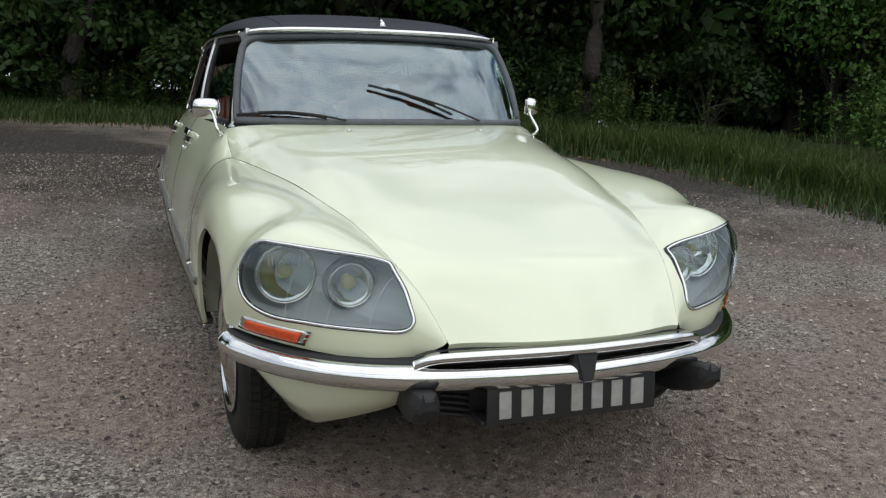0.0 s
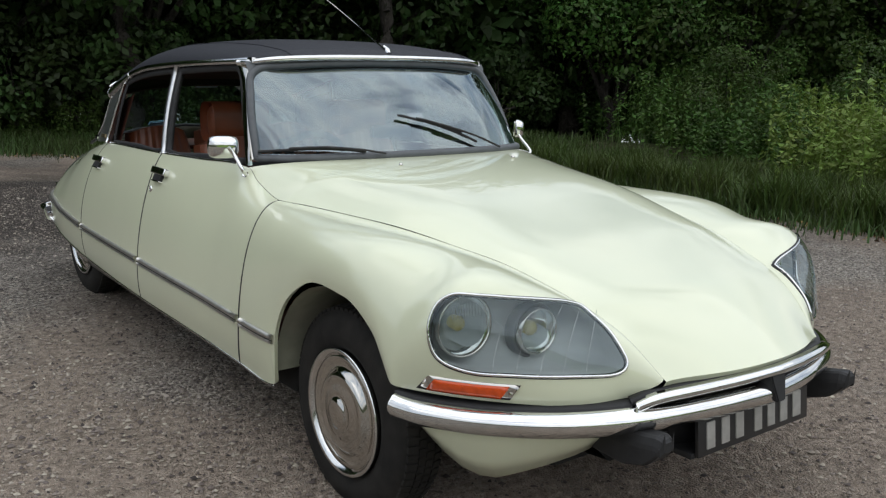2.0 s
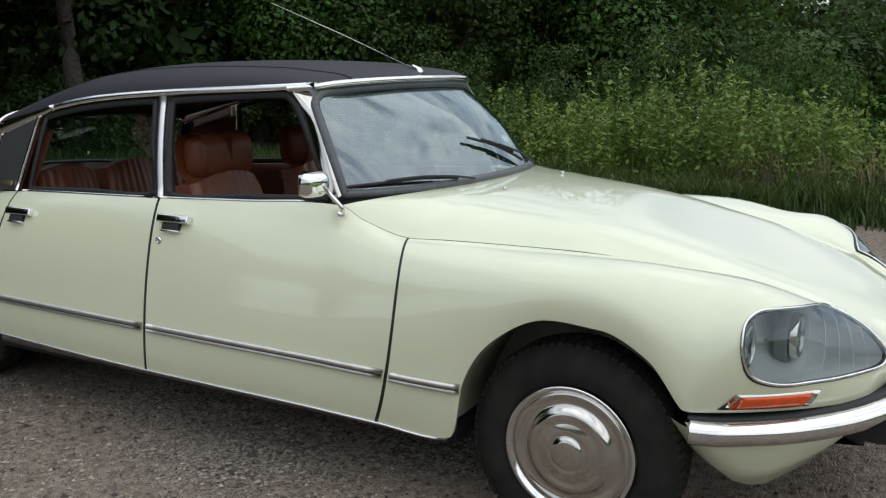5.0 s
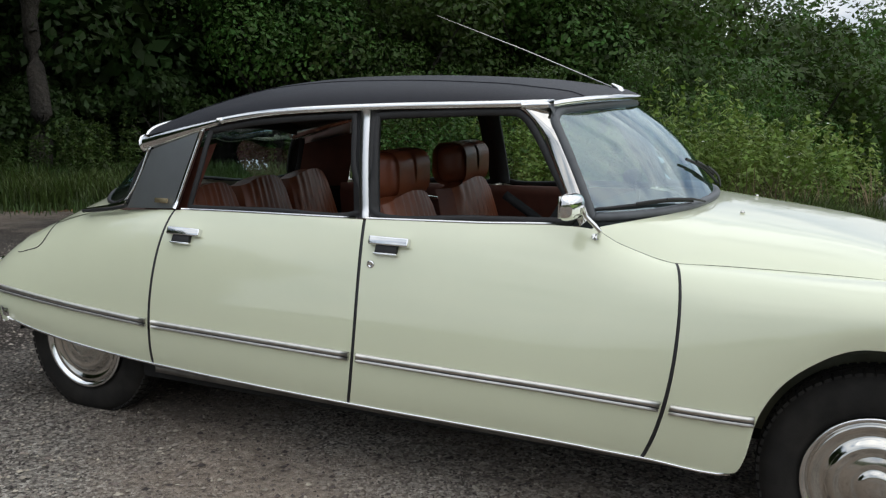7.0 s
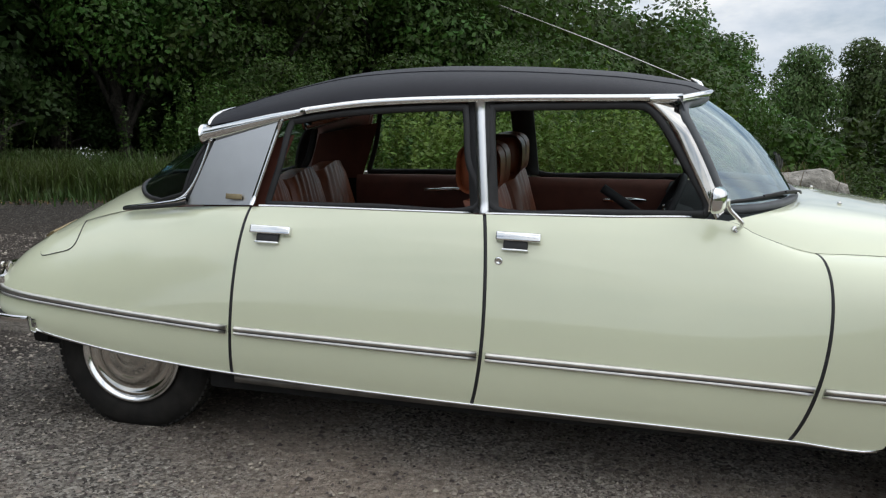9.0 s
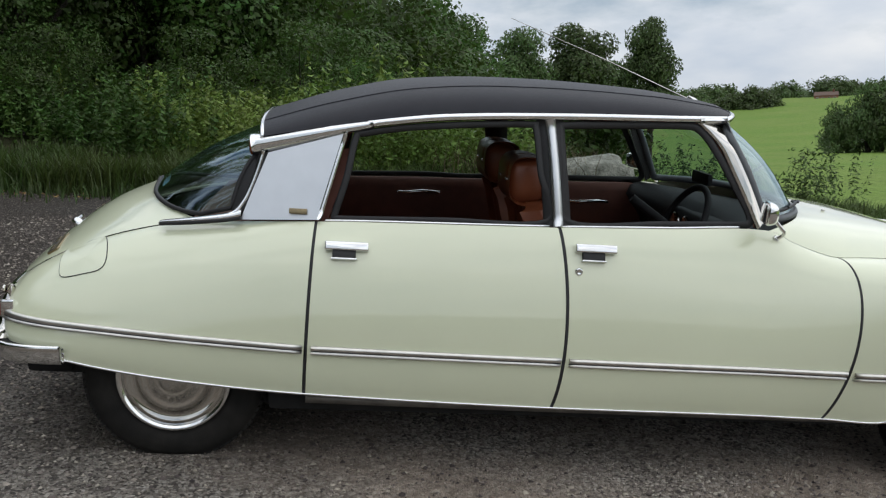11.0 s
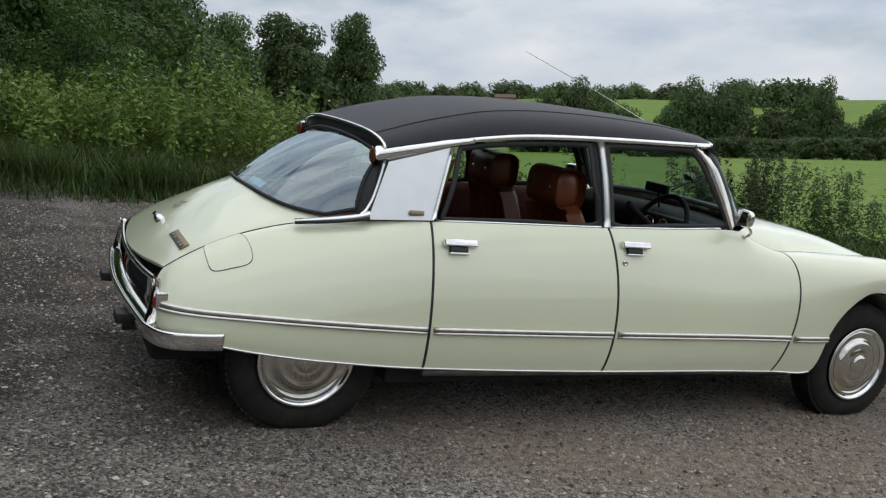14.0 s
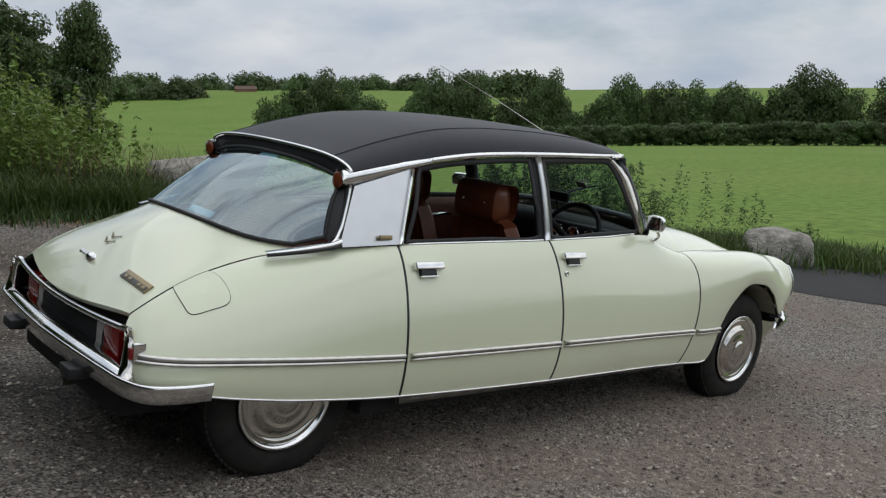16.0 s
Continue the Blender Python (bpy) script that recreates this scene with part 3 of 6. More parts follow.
both("windscreen_pillar", grid(strip), STEEL, car, "polished windscreen pillar")

# drip rails and the trumpet-shaped rear lamps at their ends
rail_pts = [(-RAIL(y)[0] - 0.004, y, RAIL(y)[1]) for y in np.linspace(1.085, 2.46, 40)]
rails = both("drip_rail", sweep(rail_pts, [(-0.008, -0.012), (0.012, -0.012), (0.016, -0.002), (0.010, 0.010), (-0.008, 0.012)]), CHROME, car, "chrome drip rail")
horn = [(-RAIL(2.44)[0] - 0.004, 2.44, RAIL(2.44)[1] - 0.003), (-0.603, 2.60, 1.243), (-0.585, 2.74, 1.207), (-0.566, 2.878, 1.172)]
hp = spline(horn, 5)
hr = [0.013 + 0.028 * (i / (len(hp) - 1)) ** 1.1 for i in range(len(hp))]
trumpets = both("trumpet_lamp", tube(hp, hr, 16), CHROME, car, "chrome trumpet-shaped roof indicator")
for sx, t in zip((1, -1), trumpets):
    bm = bmesh.new()
    bmesh.ops.create_uvsphere(bm, u_segments=16, v_segments=8, radius=0.036)
    bmesh.ops.scale(bm, vec=(1, 0.35, 1), verts=bm.verts)
    bmesh.ops.translate(bm, vec=(-0.566 * sx, 2.881, 1.171), verts=bm.verts)
    part("amber_lens", bm, material("brown_amber_lens", (0.16, 0.035, 0.012), rough=0.2, coat=0.5) if sx > 0 else bpy.data.materials["brown_amber_lens"], t)


def window(name, corners, parent, rim, rim_mat=RUBBER, per=6, pane=True):
    """A side window: glass inside a rubber frame that follows corners (y, z)."""
    pts = spline([(y, z, 0) for y, z in corners], per, True)
    edge = [house_side(p.x, p.y) for p in pts]
    cy, cz = sum(p.x for p in pts) / len(pts), sum(p.y for p in pts) / len(pts)
    rings = [[house_side(cy + (p.x - cy) * k, cz + (p.y - cz) * k) for p in pts] for k in (0.02, 0.35, 0.7, 1.0)]
    out = []
    for flip_it, par in ((False, parent[0]), (True, parent[1])):
        d = tube(edge, rim, 8, True, squash=0.42, up=(1, 0, 0))
        fr = part("window_rubber", flipx(d) if flip_it else d, rim_mat, par, "black rubber window frame")
        if flip_it:
            gl = part(name, outward(flipx(grid(rings, closed=True)), (0, 1.8, 0.8)), WINDOW_GLASS, par, "clear side window glass")
            gl.visible_shadow = False
        out.append(fr)
    return out


front_corners = [(1.704, 0.968), (1.727, 1.145), (1.742, 1.300), (1.724, 1.322), (1.481, 1.338), (1.260, 1.348), (1.193, 1.336), (1.130, 1.268), (1.050, 1.143), (0.985, 1.035), (0.985, 0.995), (1.03, 0.988), (1.325, 0.977)]
rear_corners = [(1.781, 0.968), (1.813, 1.140), (1.836, 1.300), (1.862, 1.317), (2.078, 1.303), (2.310, 1.277), (2.470, 1.246), (2.503, 1.227), (2.530, 1.084), (2.566, 0.955), (2.568, 0.936), (2.54, 0.933), (2.163, 0.950)]
window("window_pane", front_corners, front_doors, 0.015)
window("window_pane", rear_corners, rear_doors, 0.013)

# B pillar
for sx in (1, -1):
    b = [house_side(1.741 + 0.046 * k, 0.955 + 0.390 * k, 0.012) for k in np.linspace(0, 1, 10)]
    d = sweep([(p.x, p.y, p.z) for p in b], [(-0.018, -0.008), (0.018, -0.008), (0.018, 0.006), (0.0, 0.011), (-0.018, 0.006)], up=(-1, 0, 0))
    part("door_pillar", d if sx > 0 else flipx(d), BRUSHED, car, "brushed door pillar")
    d = sweep([(p.x + 0.014, p.y, p.z) for p in b], [(-0.05, -0.012), (0.05, -0.012), (0.05, 0.006), (-0.05, 0.006)], up=(-1, 0, 0))
    part("pillar_rubber", d if sx > 0 else flipx(d), RUBBER, car)

# rear quarter panels of brushed metal
quarter = []
for i in range(9):
    k = i / 8
    row = []
    for j in range(7):
        u = j / 6
        y = (2.628 + 0.280 * u) * (1 - k) + (2.545 + 0.275 * u) * k
        z = (0.928 - 0.019 * u) * (1 - k) + (1.240 - 0.088 * u) * k
        row.append(Vector((-((0.700 - 0.032 * u) * (1 - k) + (0.618 - 0.015 * u) * k), y, z)))
    quarter.append(row)
inner_q = [[p + Vector((0.02, 0, 0)) for p in r] for r in quarter]
closed_q = merge(grid(quarter, flip=False), grid(inner_q, flip=True), grid([quarter[0], inner_q[0]], True), grid([quarter[-1], inner_q[-1]]), grid([[a[0], b[0]] for a, b in zip(quarter, inner_q)]), grid([[a[-1], b[-1]] for a, b in zip(quarter, inner_q)], True))
quarters = both("rear_quarter_panel", closed_q, BRUSHED, car, "brushed aluminium rear quarter panel")
d = sweep([r[0] + Vector((-0.006, -0.004, 0)) for r in quarter], [(-0.008, -0.006), (0.008, -0.006), (0.008, 0.006), (-0.008, 0.006)], up=(-1, 0, 0))
both("quarter_edge", d, CHROME, car)

# rear window
R_TOP = [Vector((-0.545 + 1.09 * i / 24, 2.872 - 0.030 * abs(1 - i / 12) ** 2, 1.222 - 0.052 * abs(1 - i / 12) ** 2.6)) for i in range(25)]
PANE_FOOT = smooth_table([(0.0, 3.326, 0.945), (0.3, 3.285, 0.930), (0.5, 3.170, 0.903), (0.58, 3.050, 0.900), (0.612, 2.952, 0.935)])
R_FOOT = []
for i in range(25):
    w = abs(1 - i / 12) ** 0.8 * 0.612
    y, z = PANE_FOOT(w)
    R_FOOT.append(Vector((math.copysign(w, i - 12), y - 0.004, z + 0.006)))


def rear_point(i, k):
    return R_TOP[i].lerp(R_FOOT[i], k) + Vector((0, 0.014, 0.018)) * math.sin(math.pi * k)


rear_screen = part("rear_window", outward(grid([[rear_point(i, k / 10) for k in range(11)] for i in range(25)]), (0, 2.0, 0.7)), SCREEN_GLASS, car, "curved rear window")
rear_screen.visible_shadow = False
loop = [rear_point(i, 0) for i in range(25)] + [rear_point(24, k / 10) for k in range(1, 11)] + [rear_point(i, 1) for i in range(23, -1, -1)] + [rear_point(0, k / 10) for k in range(9, 0, -1)]
part("rubber_seal", tube(loop, 0.009, 8, True), RUBBER, rear_screen, "black rubber window seal")
# black recess under the rear roof edge, and its bright rim
edge_r = rows_r[-1]
rec = [[p, p + Vector((-p.x * 0.04, 0.002, -0.030)), R_TOP[round(i * 24 / (len(edge_r) - 1))] + Vector((0, -0.006, 0.004))] for i, p in enumerate(edge_r)]
part("roof_recess", grid(rec), RUBBER, car, "black rear roof edge")
part("roof_rim", tube([p + Vector((0, 0.004, -0.002)) for p in edge_r], 0.009, 8), CHROME, car, "bright rear roof rim")
# black filler between the rear window and the quarter panels
fill = [[rear_point(0, 1 - i / 8) + Vector((0.006, 0.002, 0.002)), rear_point(0, 1 - i / 8).lerp(quarter[i][-1], 0.5) + Vector((-0.004, 0.006, 0)), quarter[i][-1] + Vector((0.006, -0.002, 0))] for i in range(9)]
both("pillar_filler", grid(fill), RUBBER, car, "black filler beside the rear window")
# sides of the rear window down to the winglets
for sx in (1, -1):
    post = spline([(-0.588 * sx, 2.834, 1.150), (-0.612 * sx, 2.862, 1.05), (-0.636 * sx, 2.897, 0.965), (-0.650 * sx, 2.947, 0.918), (-0.632 * sx, 3.080, 0.893), (-0.606 * sx, 3.204, 0.874)], 5)
    part("window_post", tube(post[:14], 0.018, 8), RUBBER, car, "black rear window post")
    wing = spline([(-0.668 * sx, 2.905, 0.925), (-0.662 * sx, 2.960, 0.912), (-0.640 * sx, 3.080, 0.893), (-0.606 * sx, 3.204, 0.876)], 5)
    part("post_trim", tube([(p.x - 0.012 * sx, p.y + 0.004, p.z + 0.004) for p in post[:16]], 0.0075, 8), CHROME, car, "bright edge of the rear window post")
    wedge = [[(p.x + 0.020 * sx, p.y - 0.004, p.z + 0.020 * (1 - k)), (p.x - 0.006 * sx, p.y, p.z + 0.020 * (1 - k)), (p.x - 0.016 * sx, p.y, p.z + 0.010 * (1 - k)), (p.x - 0.012 * sx, p.y, p.z - 0.004)] for k, p in ((0.85 * i / (len(wing) - 1), p) for i, p in enumerate(wing))]
    winglet = part("bright_winglet", outward(grid([[Vector(q) for q in r] for r in wedge]), (0, 2.9, 0.5)), CHROME, car, "bright winglet at the foot of the rear window")
    part("winglet_rubber", tube([(p.x - 0.010 * sx, p.y, p.z - 0.007) for p in wing], 0.008, 8), RUBBER, winglet, "black rubber under the winglet")

# ---- wheels ----
def wheel(x_face, y, turn, hub_z):
    """A wheel whose hub face lies at x_face; turn -1 faces right."""
    hub = new("wheel")
    hub.parent = car
    hub.location = (x_face, y, hub_z)
    tyre = [(-0.155, 0.215), (-0.165, 0.25), (-0.160, 0.30), (-0.145, 0.322), (-0.125, 0.328), (-0.085, 0.330), (-0.045, 0.328), (-0.022, 0.320), (-0.006, 0.300), (0.004, 0.262), (0.0, 0.225), (-0.010, 0.207), (-0.03, 0.2), (-0.155, 0.2), (-0.155, 0.215)]
    def settle(data):
        return [(p[0] * (1 + 0.25 * max(0, -p[2] - hub_z + 0.03)), p[1], max(p[2], -hub_z + 0.003)) for p in data[0]], data[1]
    t = part("tyre", settle(lathe([(a_, r_ + 0.004 if r_ > 0.3 else r_) for a_, r_ in tyre], 72, 0, turn)), TYRE, hub, "worn black tyre")
    blocks = []
    for k in range(72):
        a = 2 * math.pi * k / 72
        for x0, x1, off in ((-0.148, -0.118, 0), (-0.112, -0.088, 0.5), (-0.082, -0.060, 0), (-0.054, -0.022, 0.5)):
            aa = a + off * 2 * math.pi / 72
            h = 2 * math.pi / 72 * 0.36
            lo, hi = 0.322, 0.339
            q = [(x, r, b) for x in (x0, x1) for r in (lo, hi - (0.006 if x in (-0.148, -0.022) else 0)) for b in (aa - h, aa + h)]
            v = [(turn * x, r * math.cos(b), r * math.sin(b)) for x, r, b in q]
            f = [(0, 1, 3, 2), (4, 6, 7, 5), (0, 4, 5, 1), (2, 3, 7, 6), (0, 2, 6, 4), (1, 5, 7, 3)]
            blocks.append((v, f))
    part("tread", settle(merge(*blocks)), TYRE, t, smooth=False)
    rim = [(-0.035, 0.195), (-0.010, 0.200), (0.004, 0.208), (0.010, 0.206), (0.008, 0.196), (-0.004, 0.190), (-0.008, 0.183)]
    part("rim", lathe(rim, 64, 0, turn), material("silver_rim", (0.80, 0.80, 0.79), rough=0.14, metal=1.0) if "silver_rim" not in bpy.data.materials else bpy.data.materials["silver_rim"], hub, "silver painted rim edge")
    cap = [(-0.010, 0.186), (0.000, 0.182), (-0.004, 0.170), (-0.012, 0.155), (-0.010, 0.140), (0.004, 0.132), (0.010, 0.120), (0.012, 0.112), (0.006, 0.104), (0.010, 0.090), (0.015, 0.072), (0.017, 0.060), (0.014, 0.056), (0.024, 0.050), (0.028, 0.035), (0.030, 0.015), (0.0305, 0.001)]
    c = part("hubcap", lathe(cap, 64, 0, turn), STEEL, hub, "polished steel hubcap")
    return hub


for y, w, hub_z in ((0.0, 0.822, 0.303), (3.125, 0.728, 0.318)):
    wheel(-w, y, -1, hub_z)
    wheel(w, y, 1, hub_z)

# wheel housings, floor and sills
def arch_liner(y, w0, w1, r, z0=0.318, end=0.99):
    rows = []
    for k in range(19):
        a = math.pi * (0.01 + (k / 18) * (end - 0.01))
        rows.append([(-x, y + r * math.cos(a), z0 + r * math.sin(a)) for x in (w0, (w0 + w1) / 2, w1)])
    v, f = grid(rows)
    n = len(v)
    v = v + [(-w0, y, z0)]
    f = f + [((i * 3), n, (i + 1) * 3) for i in range(18)]
    return v, f


both("wheel_housing", arch_liner(0.0, 0.56, 0.855, 0.392, end=0.84), INNER_WING, car, "dusty front wheel housing")
both("wheel_housing", arch_liner(3.125, 0.46, 0.745, 0.36), DARK, car, "dark rear wheel housing")
part("underbody", box(-0.76, 0.76, 0.42, 2.78, 0.215, 0.31, 0.02), DARK, car, "dark underbody")
part("engine_tray", box(-0.5, 0.5, -0.62, 0.45, 0.26, 0.55, 0.03), DARK, car, "dark engine tray")
part("rear_underbody", box(-0.52, 0.52, 2.7, 3.72, 0.24, 0.55, 0.03), DARK, car, "dark rear underbody")
part("suspension_arm", tube([(-0.62, 2.66, 0.30), (-0.66, 2.78, 0.22), (-0.66, 3.0, 0.27)], 0.022, 8), DARK, car)
sill = [(-0.832, 0.44, 0.274), (-0.834, 0.72, 0.277), (-0.828, 1.75, 0.282), (-0.818, 2.64, 0.286)]
sills = both("sill_strip", sweep(spline(sill, 6), [(-0.02, -0.010), (0.004, -0.010), (0.008, 0.016), (-0.02, 0.020)]), DIRTY_STEEL, car, "dusty bright steel sill strip")
low_rim = [side(s, 0.0) + Vector((-0.001, 0, -0.003)) for s in np.linspace(1.385, 4.75, 90)]
both("lower_edge", tube(low_rim, 0.005, 6), CHROME, car, "thin bright lower edge")

# ribbed flank strips
def flank_strip(s0, s1, z0, z1, parent, n=24):
    rows = []
    prof = [(0.001, -0.016), (0.012, -0.015), (0.0145, -0.010), (0.009, -0.006), (0.009, -0.001), (0.0145, 0.003), (0.013, 0.012), (0.006, 0.016), (0.001, 0.016)]
    for i in range(n + 1):
        k = i / n
        s, z = s0 + (s1 - s0) * k, z0 + (z1 - z0) * k
        rows.append([side_at_height(s, z + dz, out) for out, dz in prof])
    v, f = grid(rows, flip=True)
    f = f + [tuple(range(len(prof)))[::-1], tuple(range(n * len(prof), (n + 1) * len(prof)))]
    for sx, par in ((1, parent[0]), (-1, parent[1])):
        part("flank_strip", (v, f) if sx > 0 else flipx((v, f)), RIBBED, par, "ribbed bright flank strip")
        mid = [side_at_height(s0 + (s1 - s0) * i / n, z0 + (z1 - z0) * i / n - 0.0035, 0.0093) for i in range(n + 1)]
        part("strip_insert", tube([(p.x * sx, p.y, p.z) for p in mid], 0.0016, 6), RUBBER, par)


flank_strip(1.284, GAP_WING - 0.02, 0.4655, 0.467, wings, 8)
flank_strip(GAP_WING + 0.012, GAP_DOORS - 0.02, 0.471, 0.478, front_doors)
flank_strip(GAP_DOORS + 0.012, GAP_REAR - 0.02, 0.479, 0.485, rear_doors)
flank_strip(GAP_REAR + 0.012, 4.86, 0.486, 0.527, rear_wings, 30)


# door handles, locks
def handle(y, z, parent):
    for sx, par in ((1, parent[0]), (-1, parent[1])):
        p = flank(y, z)
        n = side_normal(s_at(y, z), 0.7)
        m = Matrix.Translation(p) @ Matrix.Rotation(-math.atan2(n.z, -n.x) * -1, 4, "Y")

        def put(bm):
            bmesh.ops.transform(bm, matrix=m, verts=bm.verts)
            if sx < 0:
                bmesh.ops.scale(bm, vec=(-1, 1, 1), verts=bm.verts)
            return bm
        body = part("door_handle", put(box(-0.026, 0.004, -0.078, 0.078, -0.002, 0.030, 0.006, 3)), CHROME, par, "chrome door handle")
        part("push_flap", put(box(-0.018, 0.004, -0.034, 0.050, -0.030, -0.001, 0.004)), RUBBER, body, "black push flap")
        part("flap_frame", put(box(-0.021, 0.002, -0.038, 0.054, -0.036, -0.029, 0.003)), CHROME, body)


handle(1.607, 0.872, front_doors)
handle(2.518, 0.834, rear_doors)
for sx, par in ((1, front_doors[0]), (-1, front_doors[1])):
    p = flank(1.669, 0.806)
    v, f = lathe([(0.0, 0.015), (0.006, 0.014), (0.008, 0.008), (0.005, 0.007), (0.005, 0.001)], 16, 0, -1)
    d = [(q[0] + p.x, q[1] + p.y, q[2] + p.z) for q in v], f
    part("door_lock", d if sx > 0 else flipx(d), CHROME, par, "chrome door lock")

# bright belt strip under the windows
for a, b, par in ((1.03, 1.735, front_doors), (1.775, 2.60, rear_doors)):
    d = tube([(-BELT(s_belt(y))[0] + 0.006, y, BELT(s_belt(y))[2] + 0.003) for y in np.linspace(a, b, 16)], 0.006, 6)
    for k in (0, 1):
        part("belt_strip", d if k == 0 else flipx(d), CHROME, par[k], "bright belt strip")

# fuel flap
FLAP = spline([(3.530, 0.669, 0), (3.460, 0.685, 0), (3.402, 0.703, 0), (3.382, 0.727, 0), (3.384, 0.763, 0), (3.400, 0.793, 0), (3.432, 0.790, 0), (3.512, 0.760, 0), (3.550, 0.735, 0), (3.548, 0.698, 0)], 4, True)
fcy, fcz = 3.465, 0.732
fl = [[flank(fcy + (p.x - fcy) * k, fcz + (p.y - fcz) * k, 0.0035) for p in FLAP] for k in (0.02, 0.5, 1.0)]
flap = part("fuel_flap", grid(fl, closed=True, flip=False), PAINT, rear_wings[0], "fuel filler flap")
part("flap_gap", tube([flank(p.x, p.y, 0.001) for p in FLAP], 0.0026, 6, True), RUBBER, flap)

# ---- front end ----
# headlamps under faired glass
ring = [side_at_height(s, z, 0.003) for s, z in LAMP_SZ]
cs, cz = 0.290, 0.690
lens_rows = [[side_at_height(cs + (s - cs) * k, cz + (z - cz) * k, 0.004 + 0.008 * (1 - k)) for s, z in LAMP_SZ] for k in (0.02, 0.25, 0.5, 0.75, 1.0)]
back = [p + Vector((0.05, 0.14, -0.02)) for p in ring]
mid_b = sum(back, Vector()) / len(back)
bowl = grid([ring, [p.lerp(q, 0.5) for p, q in zip(ring, back)], back, [mid_b.lerp(p, 0.5) for p in back], [mid_b + (p - mid_b) * 0.02 for p in back]], closed=True)


def lamp_unit(centre, radius, aim):
    """Verts of a dished round lamp facing aim."""
    turn = Vector((-1, 0, 0)).rotation_difference(Vector(aim)).to_matrix().to_4x4()
    m = Matrix.Translation(centre) @ turn
    out = {}
    for key, prof in (("bowl", [(-0.004, radius * 1.04), (0.0, radius), (-0.03, radius * 0.86), (-0.06, radius * 0.55), (-0.07, 0.02)]), ("rim", [(-0.012, radius * 1.07), (0.006, radius * 1.07), (0.008, radius), (-0.004, radius * 0.98)]),
                      ("glass", [(0.004, radius), (0.012, radius * 0.7), (0.016, radius * 0.35), (0.017, 0.001)]), ("bulb", [(-0.06, 0.02), (-0.03, 0.022), (-0.02, 0.016), (-0.016, 0.001)])):
        v, f = lathe(prof, 32, 0, -1)
        out[key] = [tuple(m @ Vector(p)) for p in v], f
    return out


for k in (0, 1):
    fx = (lambda d: d) if k == 0 else flipx
    lamp = part("headlamp", fx(bowl), GREY_BUCKET, car, "faired double headlamp in a grey bowl")
    part("chrome_ring", fx(tube(ring, 0.0042, 8, True)), CHROME, lamp, "chrome lamp ring")
    part("rubber_ring", fx(tube([p - side_normal(s, 0.5) * 0.007 for p, (s, z) in zip(ring, LAMP_SZ)], 0.0068, 8, True)), RUBBER, lamp)
    g = part("lamp_glass", outward(fx(grid(lens_rows, closed=True)), (0, 0.3, 0.6)), LENS_GLASS, lamp, "clear faired lamp glass")
    g.visible_shadow = False
    for c, r, aim in (((-0.717, -0.471, 0.690), 0.084, (-0.10, -0.99, 0.04)), ((-0.552, -0.590, 0.678), 0.062, (-0.05, -0.99, 0.0))):
        u = lamp_unit(c, r, aim)
        unit = part("lamp_unit", fx(u["bowl"]), REFLECTOR, lamp, "round lamp with a bright reflector")
        part("lamp_rim", fx(u["rim"]), STEEL, unit)
        part("lamp_bulb", fx(u["bulb"]), YELLOW_BULB, unit)
        gg = part("unit_glass", outward(fx(u["glass"]), (0, 0.3, 0.6)), LENS_GLASS, unit)
        gg.visible_shadow = False
        if r > 0.07:
            for j in range(10):
                dx = -0.050 + 0.0105 * j
                part("glass_flute", fx(tube([(c[0] + dx, c[1] - 0.014, c[2] + 0.026), (c[0] + dx, c[1] - 0.011, c[2] + 0.066 - 0.3 * abs(dx) ** 1.3)], 0.0011, 5)), STEEL, unit)
        else:
            v, f = lathe([(-0.030, 0.066), (-0.006, 0.067), (-0.004, 0.074), (-0.010, 0.078), (-0.040, 0.080)], 32, 0, -1)
            m = Matrix.Translation(Vector(c) + Vector((0.006, 0.012, -0.006))) @ Vector((-1, 0, 0)).rotation_difference(Vector(aim)).to_matrix().to_4x4()
            part("lamp_collar", fx(([tuple(m @ Vector(p)) for p in v], f)), LAMP_COLLAR, unit, "dark grey lamp collar")
    # fine demister lines on the glass
    for j in range(5):
        s0 = 0.165 + 0.045 * j
        zs = [z for s, z in LAMP_SZ if abs(s - s0) < 0.05]
        ln = [side_at_height(s0 + 0.02 * (t - 0.5), min(zs) + 0.012 + (max(zs) - min(zs) - 0.024) * t, 0.0125) for t in np.linspace(0, 1, 6)]
        part("glass_line", fx(tube(ln, 0.0007, 4)), GREY_BUCKET, lamp)
    # indicator below, following the wing
    def slab(lo_a, lo_b, up_a, up_b, z0, z1, depth, cols=10):
        rows = [[], [], [], [], [], []]
        for t in range(cols + 1):
            q = t / cols
            sl, su = lo_a + (lo_b - lo_a) * q, up_a + (up_b - up_a) * q
            for row, (kk, o) in zip(rows, ((0, -0.006), (0, depth * 0.75), (0.25, depth), (0.75, depth), (1, depth * 0.75), (1, -0.006))):
                row.append(side_at_height(sl + (su - sl) * kk, z0 + (z1 - z0) * kk, o))
        v, f = grid(rows)
        m_ = cols + 1
        f = f + [tuple(i * m_ for i in range(6))[::-1], tuple(i * m_ + cols for i in range(6))]
        return v, f
    ind = part("indicator", fx(slab(0.292, 0.512, 0.274, 0.470, 0.527, 0.573, 0.006)), STEEL, car, "front indicator with an amber lens")
    part("amber_lens", fx(slab(0.311, 0.474, 0.296, 0.450, 0.531, 0.568, 0.011)), AMBER, ind, "amber lens")
